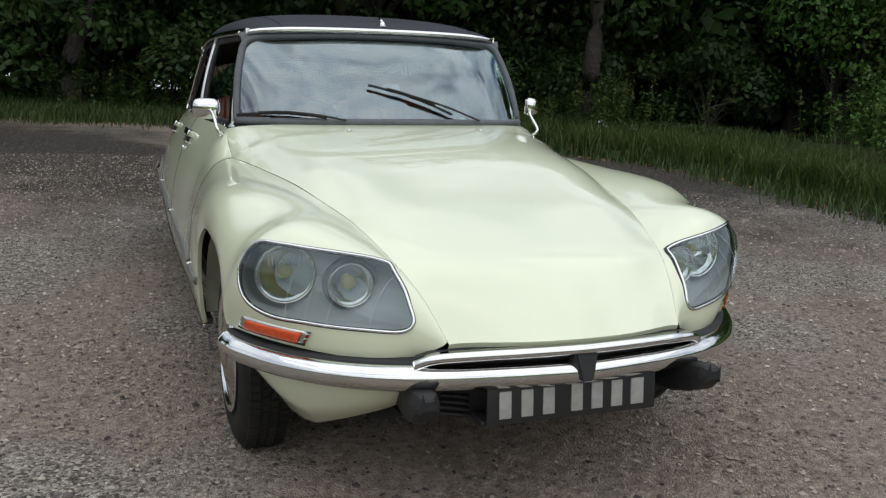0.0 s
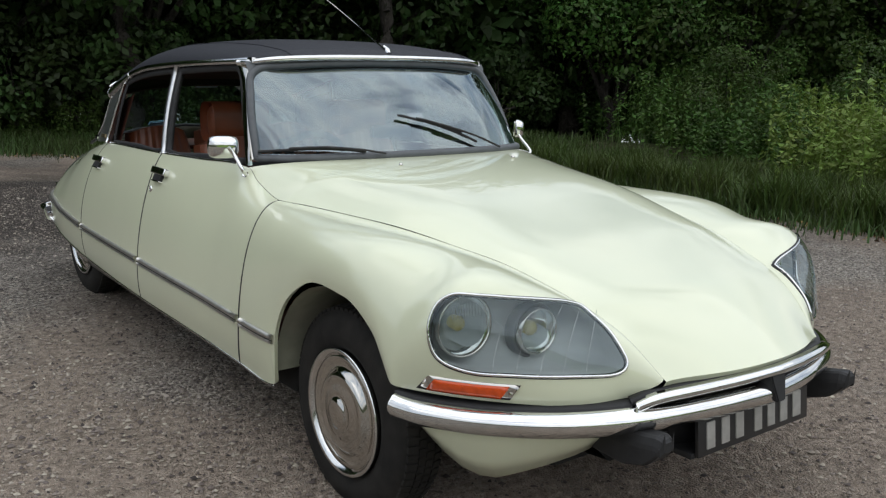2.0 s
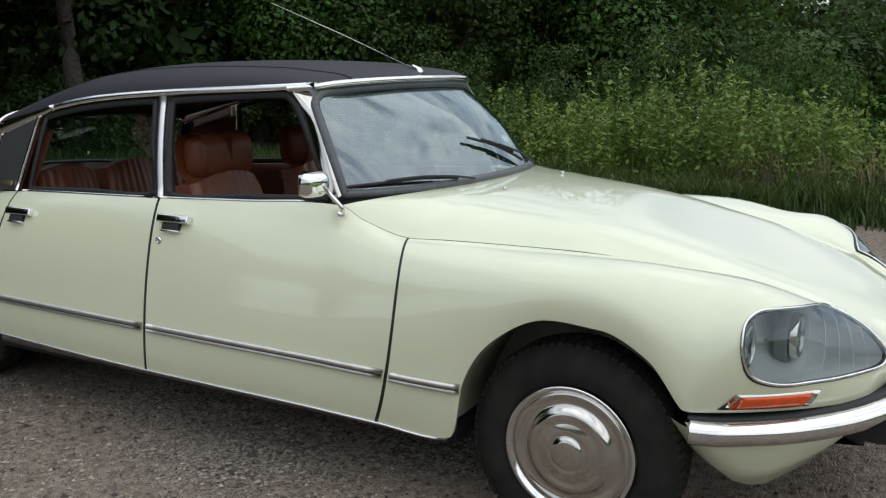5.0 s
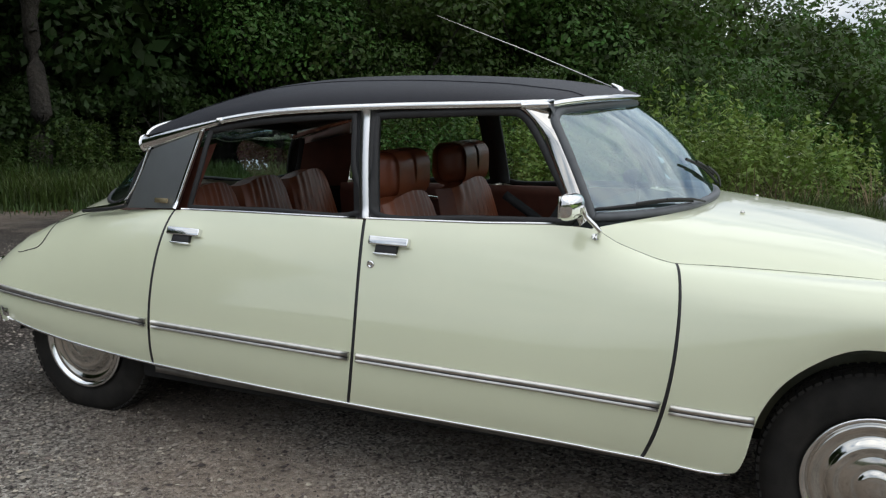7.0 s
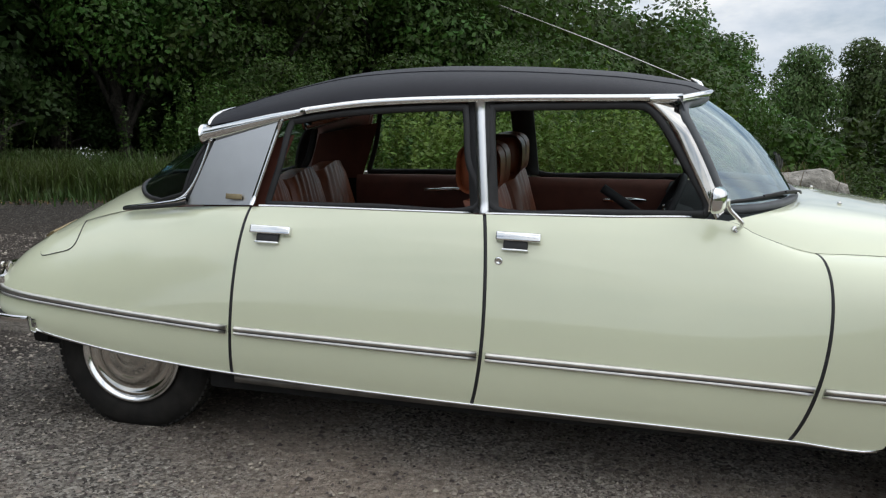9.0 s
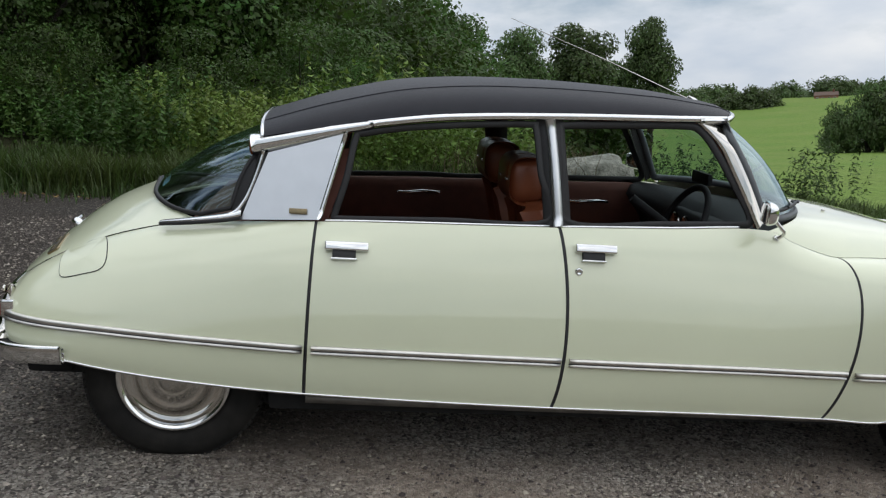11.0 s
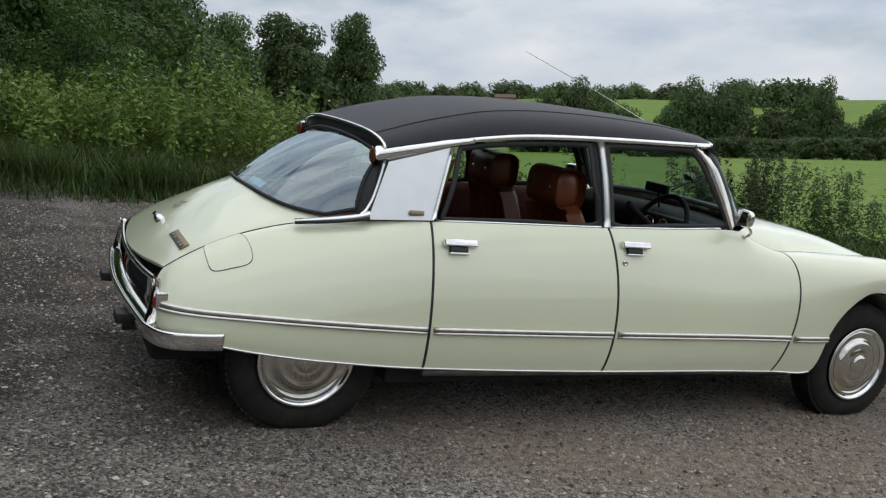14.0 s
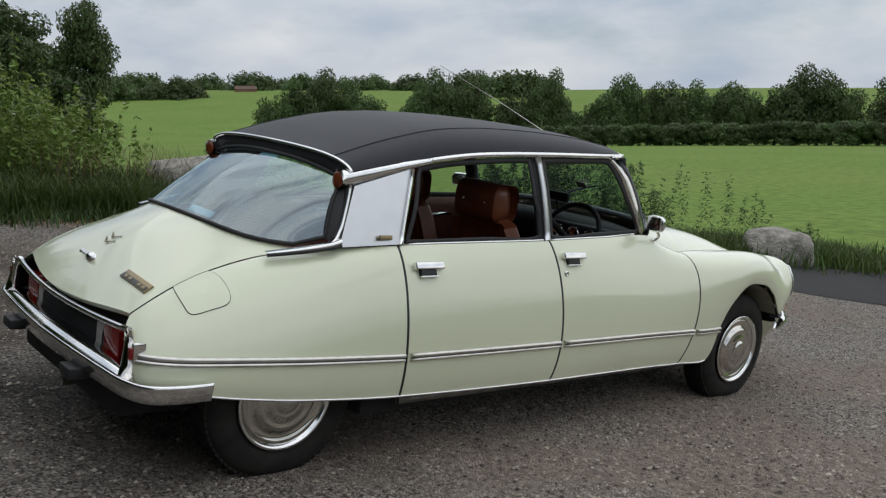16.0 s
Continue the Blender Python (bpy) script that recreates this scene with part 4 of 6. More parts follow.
    for sc, zc in ((0.292, 0.549), (0.482, 0.551)):
        p = side_at_height(sc, zc, 0.007)
        bm = bmesh.new()
        bmesh.ops.create_icosphere(bm, subdivisions=1, radius=0.004)
        bmesh.ops.translate(bm, vec=p if k == 0 else Vector((-p.x, p.y, p.z)), verts=bm.verts)
        part("screw", bm, STEEL, ind)

# bumper: a chrome blade round the nose, rubber behind it
BUMP = [(-0.868, -0.364, 0.462), (-0.859, -0.398, 0.460), (-0.833, -0.465, 0.460), (-0.742, -0.614, 0.465), (-0.606, -0.758, 0.475), (-0.44, -0.861, 0.487), (-0.22, -0.932, 0.500), (0.0, -0.964, 0.504)]
bl = spline(BUMP, 6)
bl = bl + [Vector((-p.x, p.y, p.z)) for p in reversed(bl[:-1])]
BLADE = [(-0.020, -0.040), (-0.002, -0.044), (0.016, -0.034), (0.033, -0.012), (0.037, -0.002), (0.034, 0.012), (0.018, 0.030), (-0.012, 0.036), (-0.020, 0.030)]
bumper = part("front_bumper", sweep(bl, BLADE), CHROME, car, "chrome front bumper blade")
part("rubber_strip", sweep([p + Vector((0, 0.012, 0.036)) for p in bl[2:-2]], [(-0.05, -0.010), (0.006, -0.008), (0.005, 0.003), (-0.05, 0.006)]), RUBBER, bumper, "black rubber strip behind the bumper")
# upper bright bar above the air slot
up = spline([(-0.446, -0.868, 0.524), (-0.400, -0.900, 0.548), (-0.300, -0.940, 0.562), (-0.140, -0.974, 0.570), (0.0, -0.986, 0.572)], 6)
up = up + [Vector((-p.x, p.y, p.z)) for p in reversed(up[:-1])]
part("upper_bar", sweep(up, [(-0.014, -0.012), (0.008, -0.014), (0.016, -0.004), (0.012, 0.010), (-0.012, 0.014)]), CHROME, bumper, "bright upper bar")
part("bonnet_seal", sweep([p + Vector((0, 0.022, 0.006)) for p in up], [(-0.03, -0.010), (0.006, -0.010), (0.004, 0.004), (-0.03, 0.005)]), RUBBER, bumper)
slot = [[p + Vector((0, 0.03, 0)) for p in up], [Vector((p.x, p.y + 0.06, 0.47)) for p in up]]
part("air_slot", grid(slot), DARK, bumper, "dark air slot")
bm = bmesh.new()
vs = [bm.verts.new(p) for p in ((-0.046, -0.965, 0.566), (0.046, -0.965, 0.566), (0.018, -1.012, 0.486), (-0.018, -1.012, 0.486), (-0.036, -0.992, 0.567), (0.036, -0.992, 0.567), (0.018, -0.93, 0.482), (-0.018, -0.93, 0.482))]
for q in ((0, 1, 5, 4), (4, 5, 2, 3), (0, 4, 3, 7), (1, 6, 2, 5), (3, 2, 6, 7), (0, 7, 6, 1)):
    bm.faces.new([vs[i] for i in q])
bmesh.ops.bevel(bm, geom=bm.edges[:], offset=0.004, segments=2, affect="EDGES")
part("bumper_peak", bm, RUBBER, bumper, "black peak in the middle of the bumper")
# black overriders
for sx in (-1, 1):
    bm = bmesh.new()
    ring_o = []
    for y, wx, zl, zh in ((-0.66, 0.040, 0.350, 0.432), (-0.84, 0.040, 0.356, 0.452), (-0.925, 0.038, 0.384, 0.468), (-0.955, 0.034, 0.412, 0.474), (-0.975, 0.024, 0.440, 0.466)):
        lean = -0.04 * (y + 0.7) / -0.3
        ring_o.append([bm.verts.new((sx * (0.405 - lean) + a * wx, y, z)) for a, z in ((-1, zl), (1, zl), (1, zh - 0.03), (0.7, zh), (-0.7, zh), (-1, zh - 0.03))])
    for a, b in zip(ring_o, ring_o[1:]):
        for i in range(6):
            bm.faces.new((a[i], a[(i + 1) % 6], b[(i + 1) % 6], b[i]))
    bm.faces.new(ring_o[0])
    bm.faces.new(ring_o[-1][::-1])
    bmesh.ops.bevel(bm, geom=bm.edges[:], offset=0.006, segments=1, affect="EDGES")
    part("overrider", bm, RUBBER, bumper, "black rubber overrider", smooth=False)
# lower valance each side and the black scoop between
val = []
for i in range(17):
    k = i / 16
    s = 0.0 + 0.615 * k
    top = side(s, 0.0)
    top = Vector((top.x * 0.985, top.y + 0.02, 0.475))
    zb = 0.243 + 0.155 * max(0, (0.56 - k) / 0.56) + 0.215 * max(0, (k - 0.66) / 0.34)
    low = Vector((top.x * (0.88 + 0.10 * max(0, (k - 0.66) / 0.34)), top.y + 0.06 - 0.05 * k, zb))
    if i == 0:
        t0, l0 = Vector((-0.33, -0.865, 0.475)), Vector((-0.32, -0.80, 0.425))
        val.append([t0, t0.lerp(l0, 0.35), t0.lerp(l0, 0.7), l0, l0 + Vector((0.0, 0.06, 0.004))])
    val.append([top, top.lerp(low, 0.35) + Vector((-0.018, -0.016, 0)), top.lerp(low, 0.7) + Vector((-0.014, -0.014, 0)), low, low + Vector((0.05, 0.06, 0.004))])
both("front_valance", grid(val), PAINT, car, "cream lower front valance")
scoop = [[Vector((x, -0.90 + 0.16 * abs(x / 0.42) ** 2, 0.455)), Vector((x, -0.905 + 0.16 * abs(x / 0.42) ** 2, 0.350)), Vector((x, -0.78, 0.335)), Vector((x, -0.45, 0.30))] for x in np.linspace(-0.44, 0.44, 21)]
scoop_ob = part("air_scoop", grid(scoop), RUBBER, car, "black ribbed air scoop")
for j in range(6):
    for sx in (-1, 1):
        part("scoop_rib", tube([(sx * x, -0.912 + 0.16 * abs(x / 0.42) ** 2, 0.350 + 0.018 * j) for x in (0.275, 0.30, 0.32, 0.345)], 0.006, 6), RUBBER, scoop_ob)
# number plates with plain bars
PLATE_TILT = radians(-6)


def plate(name, centre, width, height, front, bars, parent_label):
    ob = part(name, box(-width / 2, width / 2, -0.006, 0.006, -height / 2, height / 2, 0.003), PLATE_BLACK, car, parent_label)
    ob.matrix_local = Matrix.Translation(centre) @ Matrix.Rotation(PLATE_TILT if front else radians(12), 4, "X")
    x = -width / 2 + 0.035
    for wbar, gap_ in bars:
        b = part("plate_bar", box(x, x + wbar, -0.010 if front else 0.004, -0.004 if front else 0.010, -height * 0.34, height * 0.34, 0.002), PLATE_SILVER, ob)
        x += wbar + gap_
    return ob


BARS = [(0.036, 0.030), (0.036, 0.030), (0.036, 0.052), (0.036, 0.028), (0.036, 0.028), (0.036, 0.028), (0.042, 0)]
plate("front_number_plate", (0.006, -0.925, 0.408), 0.530, 0.112, True, BARS, "black number plate with pale bars")
part("plate_mount", box(-0.270, 0.270, -0.920, -0.80, 0.345, 0.362, 0.004), RUBBER, car)

# washer jets, wipers, mirrors, aerial
for x, u_s in ((-0.33, 1.60), (0.33, 1.60)):
    u = 0.5
    best = min((bonnet(s, q) for s in np.linspace(1.3, 1.85, 23) for q in np.linspace(0.2, 0.95, 31)), key=lambda p: (p.x + 0.285) ** 2 + (p.y - 0.470) ** 2)
    bm = bmesh.new()
    bmesh.ops.create_icosphere(bm, subdivisions=2, radius=0.008)
    bmesh.ops.translate(bm, vec=(math.copysign(best.x, x), best.y, best.z + 0.004), verts=bm.verts)
    part("washer_jet", bm, STEEL, car)


def glass_at(x, k):
    i = min(np.linspace(0, 30, 241), key=lambda q: abs(screen_point(q, k).x - x))
    return screen_point(i, k) + Vector((0, -0.016, 0.012))


for x_piv, x0, k0, x1, k1 in ((-0.26, -0.655, 0.05, -0.333, 0.02), (0.34, -0.144, 0.34, 0.214, 0.06)):
    blade = [glass_at(x0 + (x1 - x0) * t, k0 + (k1 - k0) * t + 0.025 * math.sin(math.pi * t)) for t in np.linspace(0, 1, 10)]
    w = part("wiper", tube(blade, 0.006, 6), RUBBER, car, "black wiper blade")
    arm = [glass_at(x_piv, 0.0) + Vector((0, -0.01, 0.0)), glass_at((x_piv + (x0 + x1) / 2) / 2, (k0 + k1) / 4 + 0.01) + Vector((0, -0.016, 0.01)), glass_at((x0 + x1) / 2, (k0 + k1) / 2 + 0.02) + Vector((0, -0.014, 0.01))]
    part("wiper_arm", tube(spline(arm, 6), 0.0045, 6), RUBBER, w)
    part("wiper_bridge", tube([p + Vector((0, -0.007, 0.006)) for p in blade[2:8]], 0.005, 6), RUBBER, w)

for sx in (1, -1):
    foot_p = Vector((-0.712, 0.891, 0.946))
    head_p = Vector((-0.776, 0.963, 1.055)) if sx > 0 else Vector((-0.757, 0.990, 1.078))
    bm = bmesh.new()
    bmesh.ops.create_uvsphere(bm, u_segments=24, v_segments=14, radius=1)
    for v in bm.verts:
        v.co = Vector((math.copysign(abs(v.co.x) ** 0.55, v.co.x) * 0.060, v.co.y * 0.038 if v.co.y < 0 else v.co.y * 0.012, math.copysign(abs(v.co.z) ** 0.6, v.co.z) * 0.044))
    bmesh.ops.rotate(bm, cent=(0, 0, 0), matrix=Matrix.Rotation(radians(-14), 3, "Z"), verts=bm.verts)
    bmesh.ops.translate(bm, vec=head_p, verts=bm.verts)
    if sx < 0:
        bmesh.ops.rotate(bm, cent=head_p, matrix=Matrix.Rotation(radians(-34), 3, "Z"), verts=bm.verts)
        bmesh.ops.scale(bm, vec=(-1, 1, 1), verts=bm.verts)
    mir = part("wing_mirror", bm, CHROME, car, "chrome door mirror on a bent stalk")
    stalk = spline([foot_p, foot_p + Vector((-0.030, -0.022, 0.030)), head_p + Vector((0.025, -0.048, -0.03)), head_p + Vector((0.005, -0.040, 0.002))], 6)
    d = tube(stalk, 0.0075, 8)
    part("stalk", d if sx > 0 else flipx(d), CHROME, mir)
    d = tube([foot_p + Vector((0.012, 0.01, -0.012)), foot_p + Vector((-0.010, -0.004, 0.008))], 0.013, 10)
    part("stalk_foot", d if sx > 0 else flipx(d), CHROME, mir)
    d = box(-0.052, 0.052, 0.008, 0.014, -0.036, 0.036, 0.003)
    bmesh.ops.rotate(d, cent=(0, 0, 0), matrix=Matrix.Rotation(radians(-14), 3, "Z"), verts=d.verts)
    bmesh.ops.translate(d, vec=head_p, verts=d.verts)
    if sx < 0:
        bmesh.ops.rotate(d, cent=head_p, matrix=Matrix.Rotation(radians(-34), 3, "Z"), verts=d.verts)
        bmesh.ops.scale(d, vec=(-1, 1, 1), verts=d.verts)
    part("mirror_glass", d, REFLECTOR, mir)

aer = part("aerial", tube([(0.005, 1.010, 1.432), (0.055, 1.41, 1.584), (0.112, 1.840, 1.735)], [0.0035, 0.0025, 0.0012], 6), STEEL, car, "thin raked roof aerial")
part("aerial_foot", tube([(0.003, 0.990, 1.418), (0.004, 0.998, 1.432), (0.006, 1.008, 1.440), (0.007, 1.030, 1.450)], [0.015, 0.014, 0.009, 0.006], 10), CHROME, aer, "chrome aerial foot")

# ---- tail ----
RB = [(-0.800, 3.496, 0.430), (-0.796, 3.590, 0.429), (-0.768, 3.688, 0.428), (-0.70, 3.735, 0.430), (-0.58, 3.757, 0.434), (-0.25, 3.785, 0.440), (0.0, 3.795, 0.442)]
rb = spline(RB, 6)
rb = rb + [Vector((-p.x, p.y, p.z)) for p in reversed(rb[:-1])]
RBLADE = [(0.024, -0.046), (-0.010, -0.050), (-0.024, -0.043), (-0.035, -0.004), (-0.038, 0.014), (-0.036, 0.023), (-0.029, 0.026), (-0.021, 0.019), (-0.016, -0.006), (0.024, -0.012)]
rear_bumper = part("rear_bumper", sweep(rb, RBLADE[::-1]), CHROME, car, "chrome rear bumper")
for sx in (-1, 1):
    for x, y in ((0.352, 3.81),):
        part("rear_overrider", box(sx * x - 0.055, sx * x + 0.055, y - 0.05, y + 0.040, 0.365, 0.408, 0.010), RUBBER, rear_bumper, "black rubber bumper block")
tail = [[Vector((x, 3.72 + 0.035 * (1 - (x / 0.62) ** 2), 0.455)), Vector((x, 3.665 + 0.035 * (1 - (x / 0.62) ** 2), 0.48)), Vector((x * 0.9, 3.65 + 0.04 * (1 - (x / 0.62) ** 2), 0.625))] for x in np.linspace(-0.66, 0.66, 25)]
# black strip added for the shade in the gap between bumper and wing
part("bumper_recess", grid([[p + Vector((0.060, 0, 0.006)), p + Vector((-0.014, 0, 0.004))] for p in rb[:20]]), RUBBER, rear_bumper, "black strip put in for the shade between bumper and wing")
part("tail_panel", grid(tail, flip=True), DARK, car, "black recessed tail panel")
trim_line = [Vector((x, 3.728 + 0.045 * (1 - (x / 0.62) ** 2), 0.606 - 0.014 * (1 - (x / 0.62) ** 2))) for x in np.linspace(-0.62, 0.62, 25)]
part("tail_trim", tube(trim_line, 0.012, 8), CHROME, car, "chrome tail moulding")
shelf = [[Vector((x, 3.70, 0.455)), Vector((x, 3.725 + 0.05 * (1 - (x / 0.7) ** 2), 0.462))] for x in np.linspace(-0.70, 0.70, 15)]
part("bumper_shelf", grid(shelf, flip=True), RUBBER, rear_bumper)
top_rows = []
for p in rb:
    if abs(p.x) < 0.70:
        k = min(1.0, (0.74 - abs(p.x)) / 0.2)
        top_rows.append([p + Vector((0, 0.030, -0.006)), p + Vector((0, 0.024, 0.016)), p + Vector((0, 0.002, 0.030 + 0.006 * k)), p + Vector((0, -0.050 * k, 0.036 + 0.010 * k)), p + Vector((0, -0.060 * k, 0.020))])
part("bumper_top", outward(grid(top_rows), (0, 3.0, 0.2)), CHROME, rear_bumper, "broad chrome top of the bumper")
for sx in (1, -1):
    part("tail_lamp", box(-0.445 * sx - 0.075, -0.445 * sx + 0.075, 3.640, 3.722, 0.462, 0.575, 0.014), RED_LENS, car, "dark red tail lamp")
    part("reversing_lamp", box(-0.335 * sx - 0.026, -0.335 * sx + 0.026, 3.645, 3.724, 0.470, 0.560, 0.008), PLATE_SILVER, car, "pale reversing lamp")
    d = tube([(-0.664 * sx, 3.742, 0.43), (-0.658 * sx, 3.738, 0.50), (-0.646 * sx, 3.734, 0.562), (-0.622 * sx, 3.728, 0.608)], [0.036, 0.026, 0.019, 0.012], 14)
    part("corner_post", d, STEEL, car, "chrome tail corner post")
    d = box(-0.690 * sx - 0.012, -0.690 * sx + 0.012, 3.695, 3.742, 0.512, 0.578, 0.008)
    c = part("side_lamp", d, CHROME, car, "small chrome corner lamp")
    part("red_lens", box(-0.682 * sx - 0.012, -0.682 * sx + 0.012, 3.735, 3.750, 0.518, 0.560, 0.005), RED_LENS, c)
    v, f = lathe([(0.0, 0.014), (0.005, 0.013), (0.007, 0.006), (0.006, 0.001)], 14, 0, -1)
    part("wing_bolt", ([(-0.640 * sx + q[1], 3.748 - q[0] * -1, 0.605 + q[2]) for q in v], f), STEEL, car)
plate("rear_number_plate", (0, 3.700, 0.510), 0.48, 0.085, False, BARS, "black rear number plate with pale bars")
part("exhaust", tube([(-0.20, 3.60, 0.30), (-0.20, 3.80, 0.296)], 0.020, 12), DIRTY_STEEL, car, "flat exhaust tail pipe")


def boot_at(x, y):
    """The lid's surface over (x, y)."""
    best = min(((a, u) for a in np.linspace(0, 1, 61) for u in np.linspace(0, 1, 41)), key=lambda q: (abs(boot(*q).x) - abs(x)) ** 2 + (boot(*q).y - y) ** 2)
    a, u = best
    p = boot(a, u)
    n = (boot(min(a + 0.02, 1), u) - boot(max(a - 0.02, 0), u)).cross(boot(a, min(u + 0.03, 1)) - boot(a, max(u - 0.03, 0)))
    n.normalize()
    if n.z < 0:
        n = -n
    if x > 0:
        p, n = Vector((-p.x, p.y, p.z)), Vector((-n.x, n.y, n.z))
    return p, n


def on_boot(x, y):
    p, n = boot_at(x, y)
    ex = Vector((1, 0, 0)) - n * n.x
    ex.normalize()
    ey = n.cross(ex)
    return Matrix((ex, ey, n)).transposed().to_4x4(), p


def placed(bm, rot, p):
    bmesh.ops.transform(bm, matrix=Matrix.Translation(p) @ rot, verts=bm.verts)
    return bm


rot, p = on_boot(-0.403, 3.620)
bad = part("boot_badge", placed(box(-0.098, 0.098, -0.022, 0.022, -0.002, 0.006, 0.003), rot, p), GOLD, boot_lid, "gold badge plate with a dark band")
part("badge_band", placed(box(-0.094, 0.094, -0.003, 0.020, 0.005, 0.0075, 0.001), rot, p), BADGE_DARK, bad)
for q in (-0.070, -0.040, 0.032, 0.064):
    part("badge_bar", placed(box(q - 0.010, q + 0.010, 0.001, 0.014, 0.007, 0.0095, 0.001), rot, p), GOLD, bad)
rot, p = on_boot(-0.01, 3.652)
bh = part("boot_handle", placed(box(-0.012, 0.075, -0.010, 0.010, 0.012, 0.024, 0.005), rot, p), CHROME, boot_lid, "chrome boot handle")
v, f = lathe([(0.0, 0.022), (0.016, 0.020), (0.026, 0.012), (0.027, 0.001)], 16, 0, 1)
part("handle_boss", ([tuple(p + rot.to_3x3() @ Vector((q[1] - 0.02, q[2], q[0]))) for q in v], f), CHROME, bh)
rot, p = on_boot(-0.005, 3.558)
for dy in (-0.016, 0.016):
    bm = bmesh.new()
    q = [bm.verts.new((x, y + dy, z)) for x, y, z in ((-0.045, -0.012, 0.002), (0.0, 0.012, 0.006), (0.045, -0.012, 0.002), (0.045, -0.004, 0.002), (0.0, 0.022, 0.006), (-0.045, -0.004, 0.002))]
    bm.faces.new((q[0], q[1], q[4], q[5]))
    bm.faces.new((q[1], q[2], q[3], q[4]))
    bmesh.ops.solidify(bm, geom=bm.faces[:], thickness=0.004)
    part("emblem", placed(bm, rot, p), GOLD, boot_lid, "small gold emblem")
for sx in (1, -1):
    d = box(-0.006, 0.002, -0.032, 0.032, -0.010, 0.010, 0.002)
    bmesh.ops.rotate(d, cent=(0, 0, 0), matrix=Matrix.Rotation(radians(12), 3, "Y"), verts=d.verts)
    bmesh.ops.translate(d, vec=(-0.694, 2.70, 0.955), verts=d.verts)
    if sx < 0:
        bmesh.ops.scale(d, vec=(-1, 1, 1), verts=d.verts)
    b = part("pillar_badge", d, GOLD, quarters[0 if sx > 0 else 1], "small gold badge")

# ---- cabin ----
def seat(name, x, y, parent=None, headrest=True):
    s = new(name)
    s.parent = car
    s.location = (x, y, 0.30)
    cush = box(-0.25, 0.25, -0.27, 0.27, 0.0, 0.20, 0.06, 4)
    part("seat_cushion", cush, LEATHER, s)
    back_rows = []
    for i in range(13):
        k = i / 12
        w = 0.255 - 0.06 * k**2
        yb, zb = 0.22 + 0.16 * k, 0.14 + 0.54 * k
        col = []
        for j in range(33):
            u = -1 + 2 * j / 32
            flute = 0.010 * abs(math.sin(u * math.pi * 4.5)) if abs(u) < 0.8 else 0.018
            edge = 0.05 * (1 - u * u) ** 0.5 if abs(u) < 1 else 0
            col.append(Vector((u * w, yb - edge - flute * (1 if 0.05 < k < 0.93 else 0.4), zb + 0.04 * (1 - u * u) * k)))
        back_rows.append(col)
    rear_rows = [[p + Vector((0, 0.10 - 0.02 * i / 12, -0.01)) for p in r] for i, r in enumerate(back_rows)]
    d = merge(grid(back_rows), grid(rear_rows, flip=True), grid([back_rows[-1], rear_rows[-1]]), grid([back_rows[0], rear_rows[0]], True), grid([[a[0], b[0]] for a, b in zip(back_rows, rear_rows)], True), grid([[a[-1], b[-1]] for a, b in zip(back_rows, rear_rows)]))
    part("seat_back", d, LEATHER, s)
    if headrest:
        h = box(-0.125, 0.125, 0.325, 0.490, 0.690, 0.878, 0.076, 6)
        bmesh.ops.rotate(h, cent=(0, 0.39, 0.75), matrix=Matrix.Rotation(radians(-8), 3, "X"), verts=h.verts)
        hd = part("headrest", h, LEATHER, s, "padded leather headrest")
        for q in (-0.078, 0.078):
            part("strap", box(q - 0.015, q + 0.015, 0.322, 0.493, 0.687, 0.881, 0.078, 6), LEATHER, hd)
            bm = bmesh.new()
            bmesh.ops.create_icosphere(bm, subdivisions=1, radius=0.008)
            bmesh.ops.translate(bm, vec=(q, 0.494, 0.785), verts=bm.verts)
            part("stud", bm, CHROME, hd)
    return s


for x in (-0.34, 0.34):
    seat("front_seat", x, 1.40)
for x in (-0.40, 0.0, 0.40):
    b = seat("rear_seat", x, 2.33, headrest=False)
    b.scale = (0.80, 1, 0.98)
part("rear_shelf", box(-0.56, 0.56, 2.72, 3.10, 0.86, 0.885, 0.01), TRIM_BROWN, car, "brown rear parcel shelf")
part("cabin_floor", box(-0.76, 0.76, 0.55, 2.75, 0.295, 0.32, 0.005), TRIM_BROWN, car, "brown cabin carpet")
inner = []
for y in np.linspace(0.96, 2.62, 20):
    wb, _, zb = BELT(s_belt(y))
    inner.append([Vector((-(wb - 0.03), y, zb - 0.006)), Vector((-(wb - 0.075), y, zb - 0.006)), Vector((-(wb - 0.085), y, zb - 0.05)), Vector((-(wb - 0.07), y, 0.75)), Vector((-0.70, y, 0.5)), Vector((-0.72, y, 0.32))])
cards = both("door_card", grid(inner, flip=False), TRIM_BROWN, car, "brown padded door trim")
for sx, c in ((1, cards[0]), (-1, cards[1])):
    for y in (1.25, 2.15):
        part("pull_handle", tube(spline([(-0.640 * sx, y - 0.10, 0.865), (-0.615 * sx, y - 0.02, 0.872), (-0.615 * sx, y + 0.06, 0.862), (-0.642 * sx, y + 0.11, 0.858)], 5), 0.010, 8), CHROME, c, "chrome door pull")
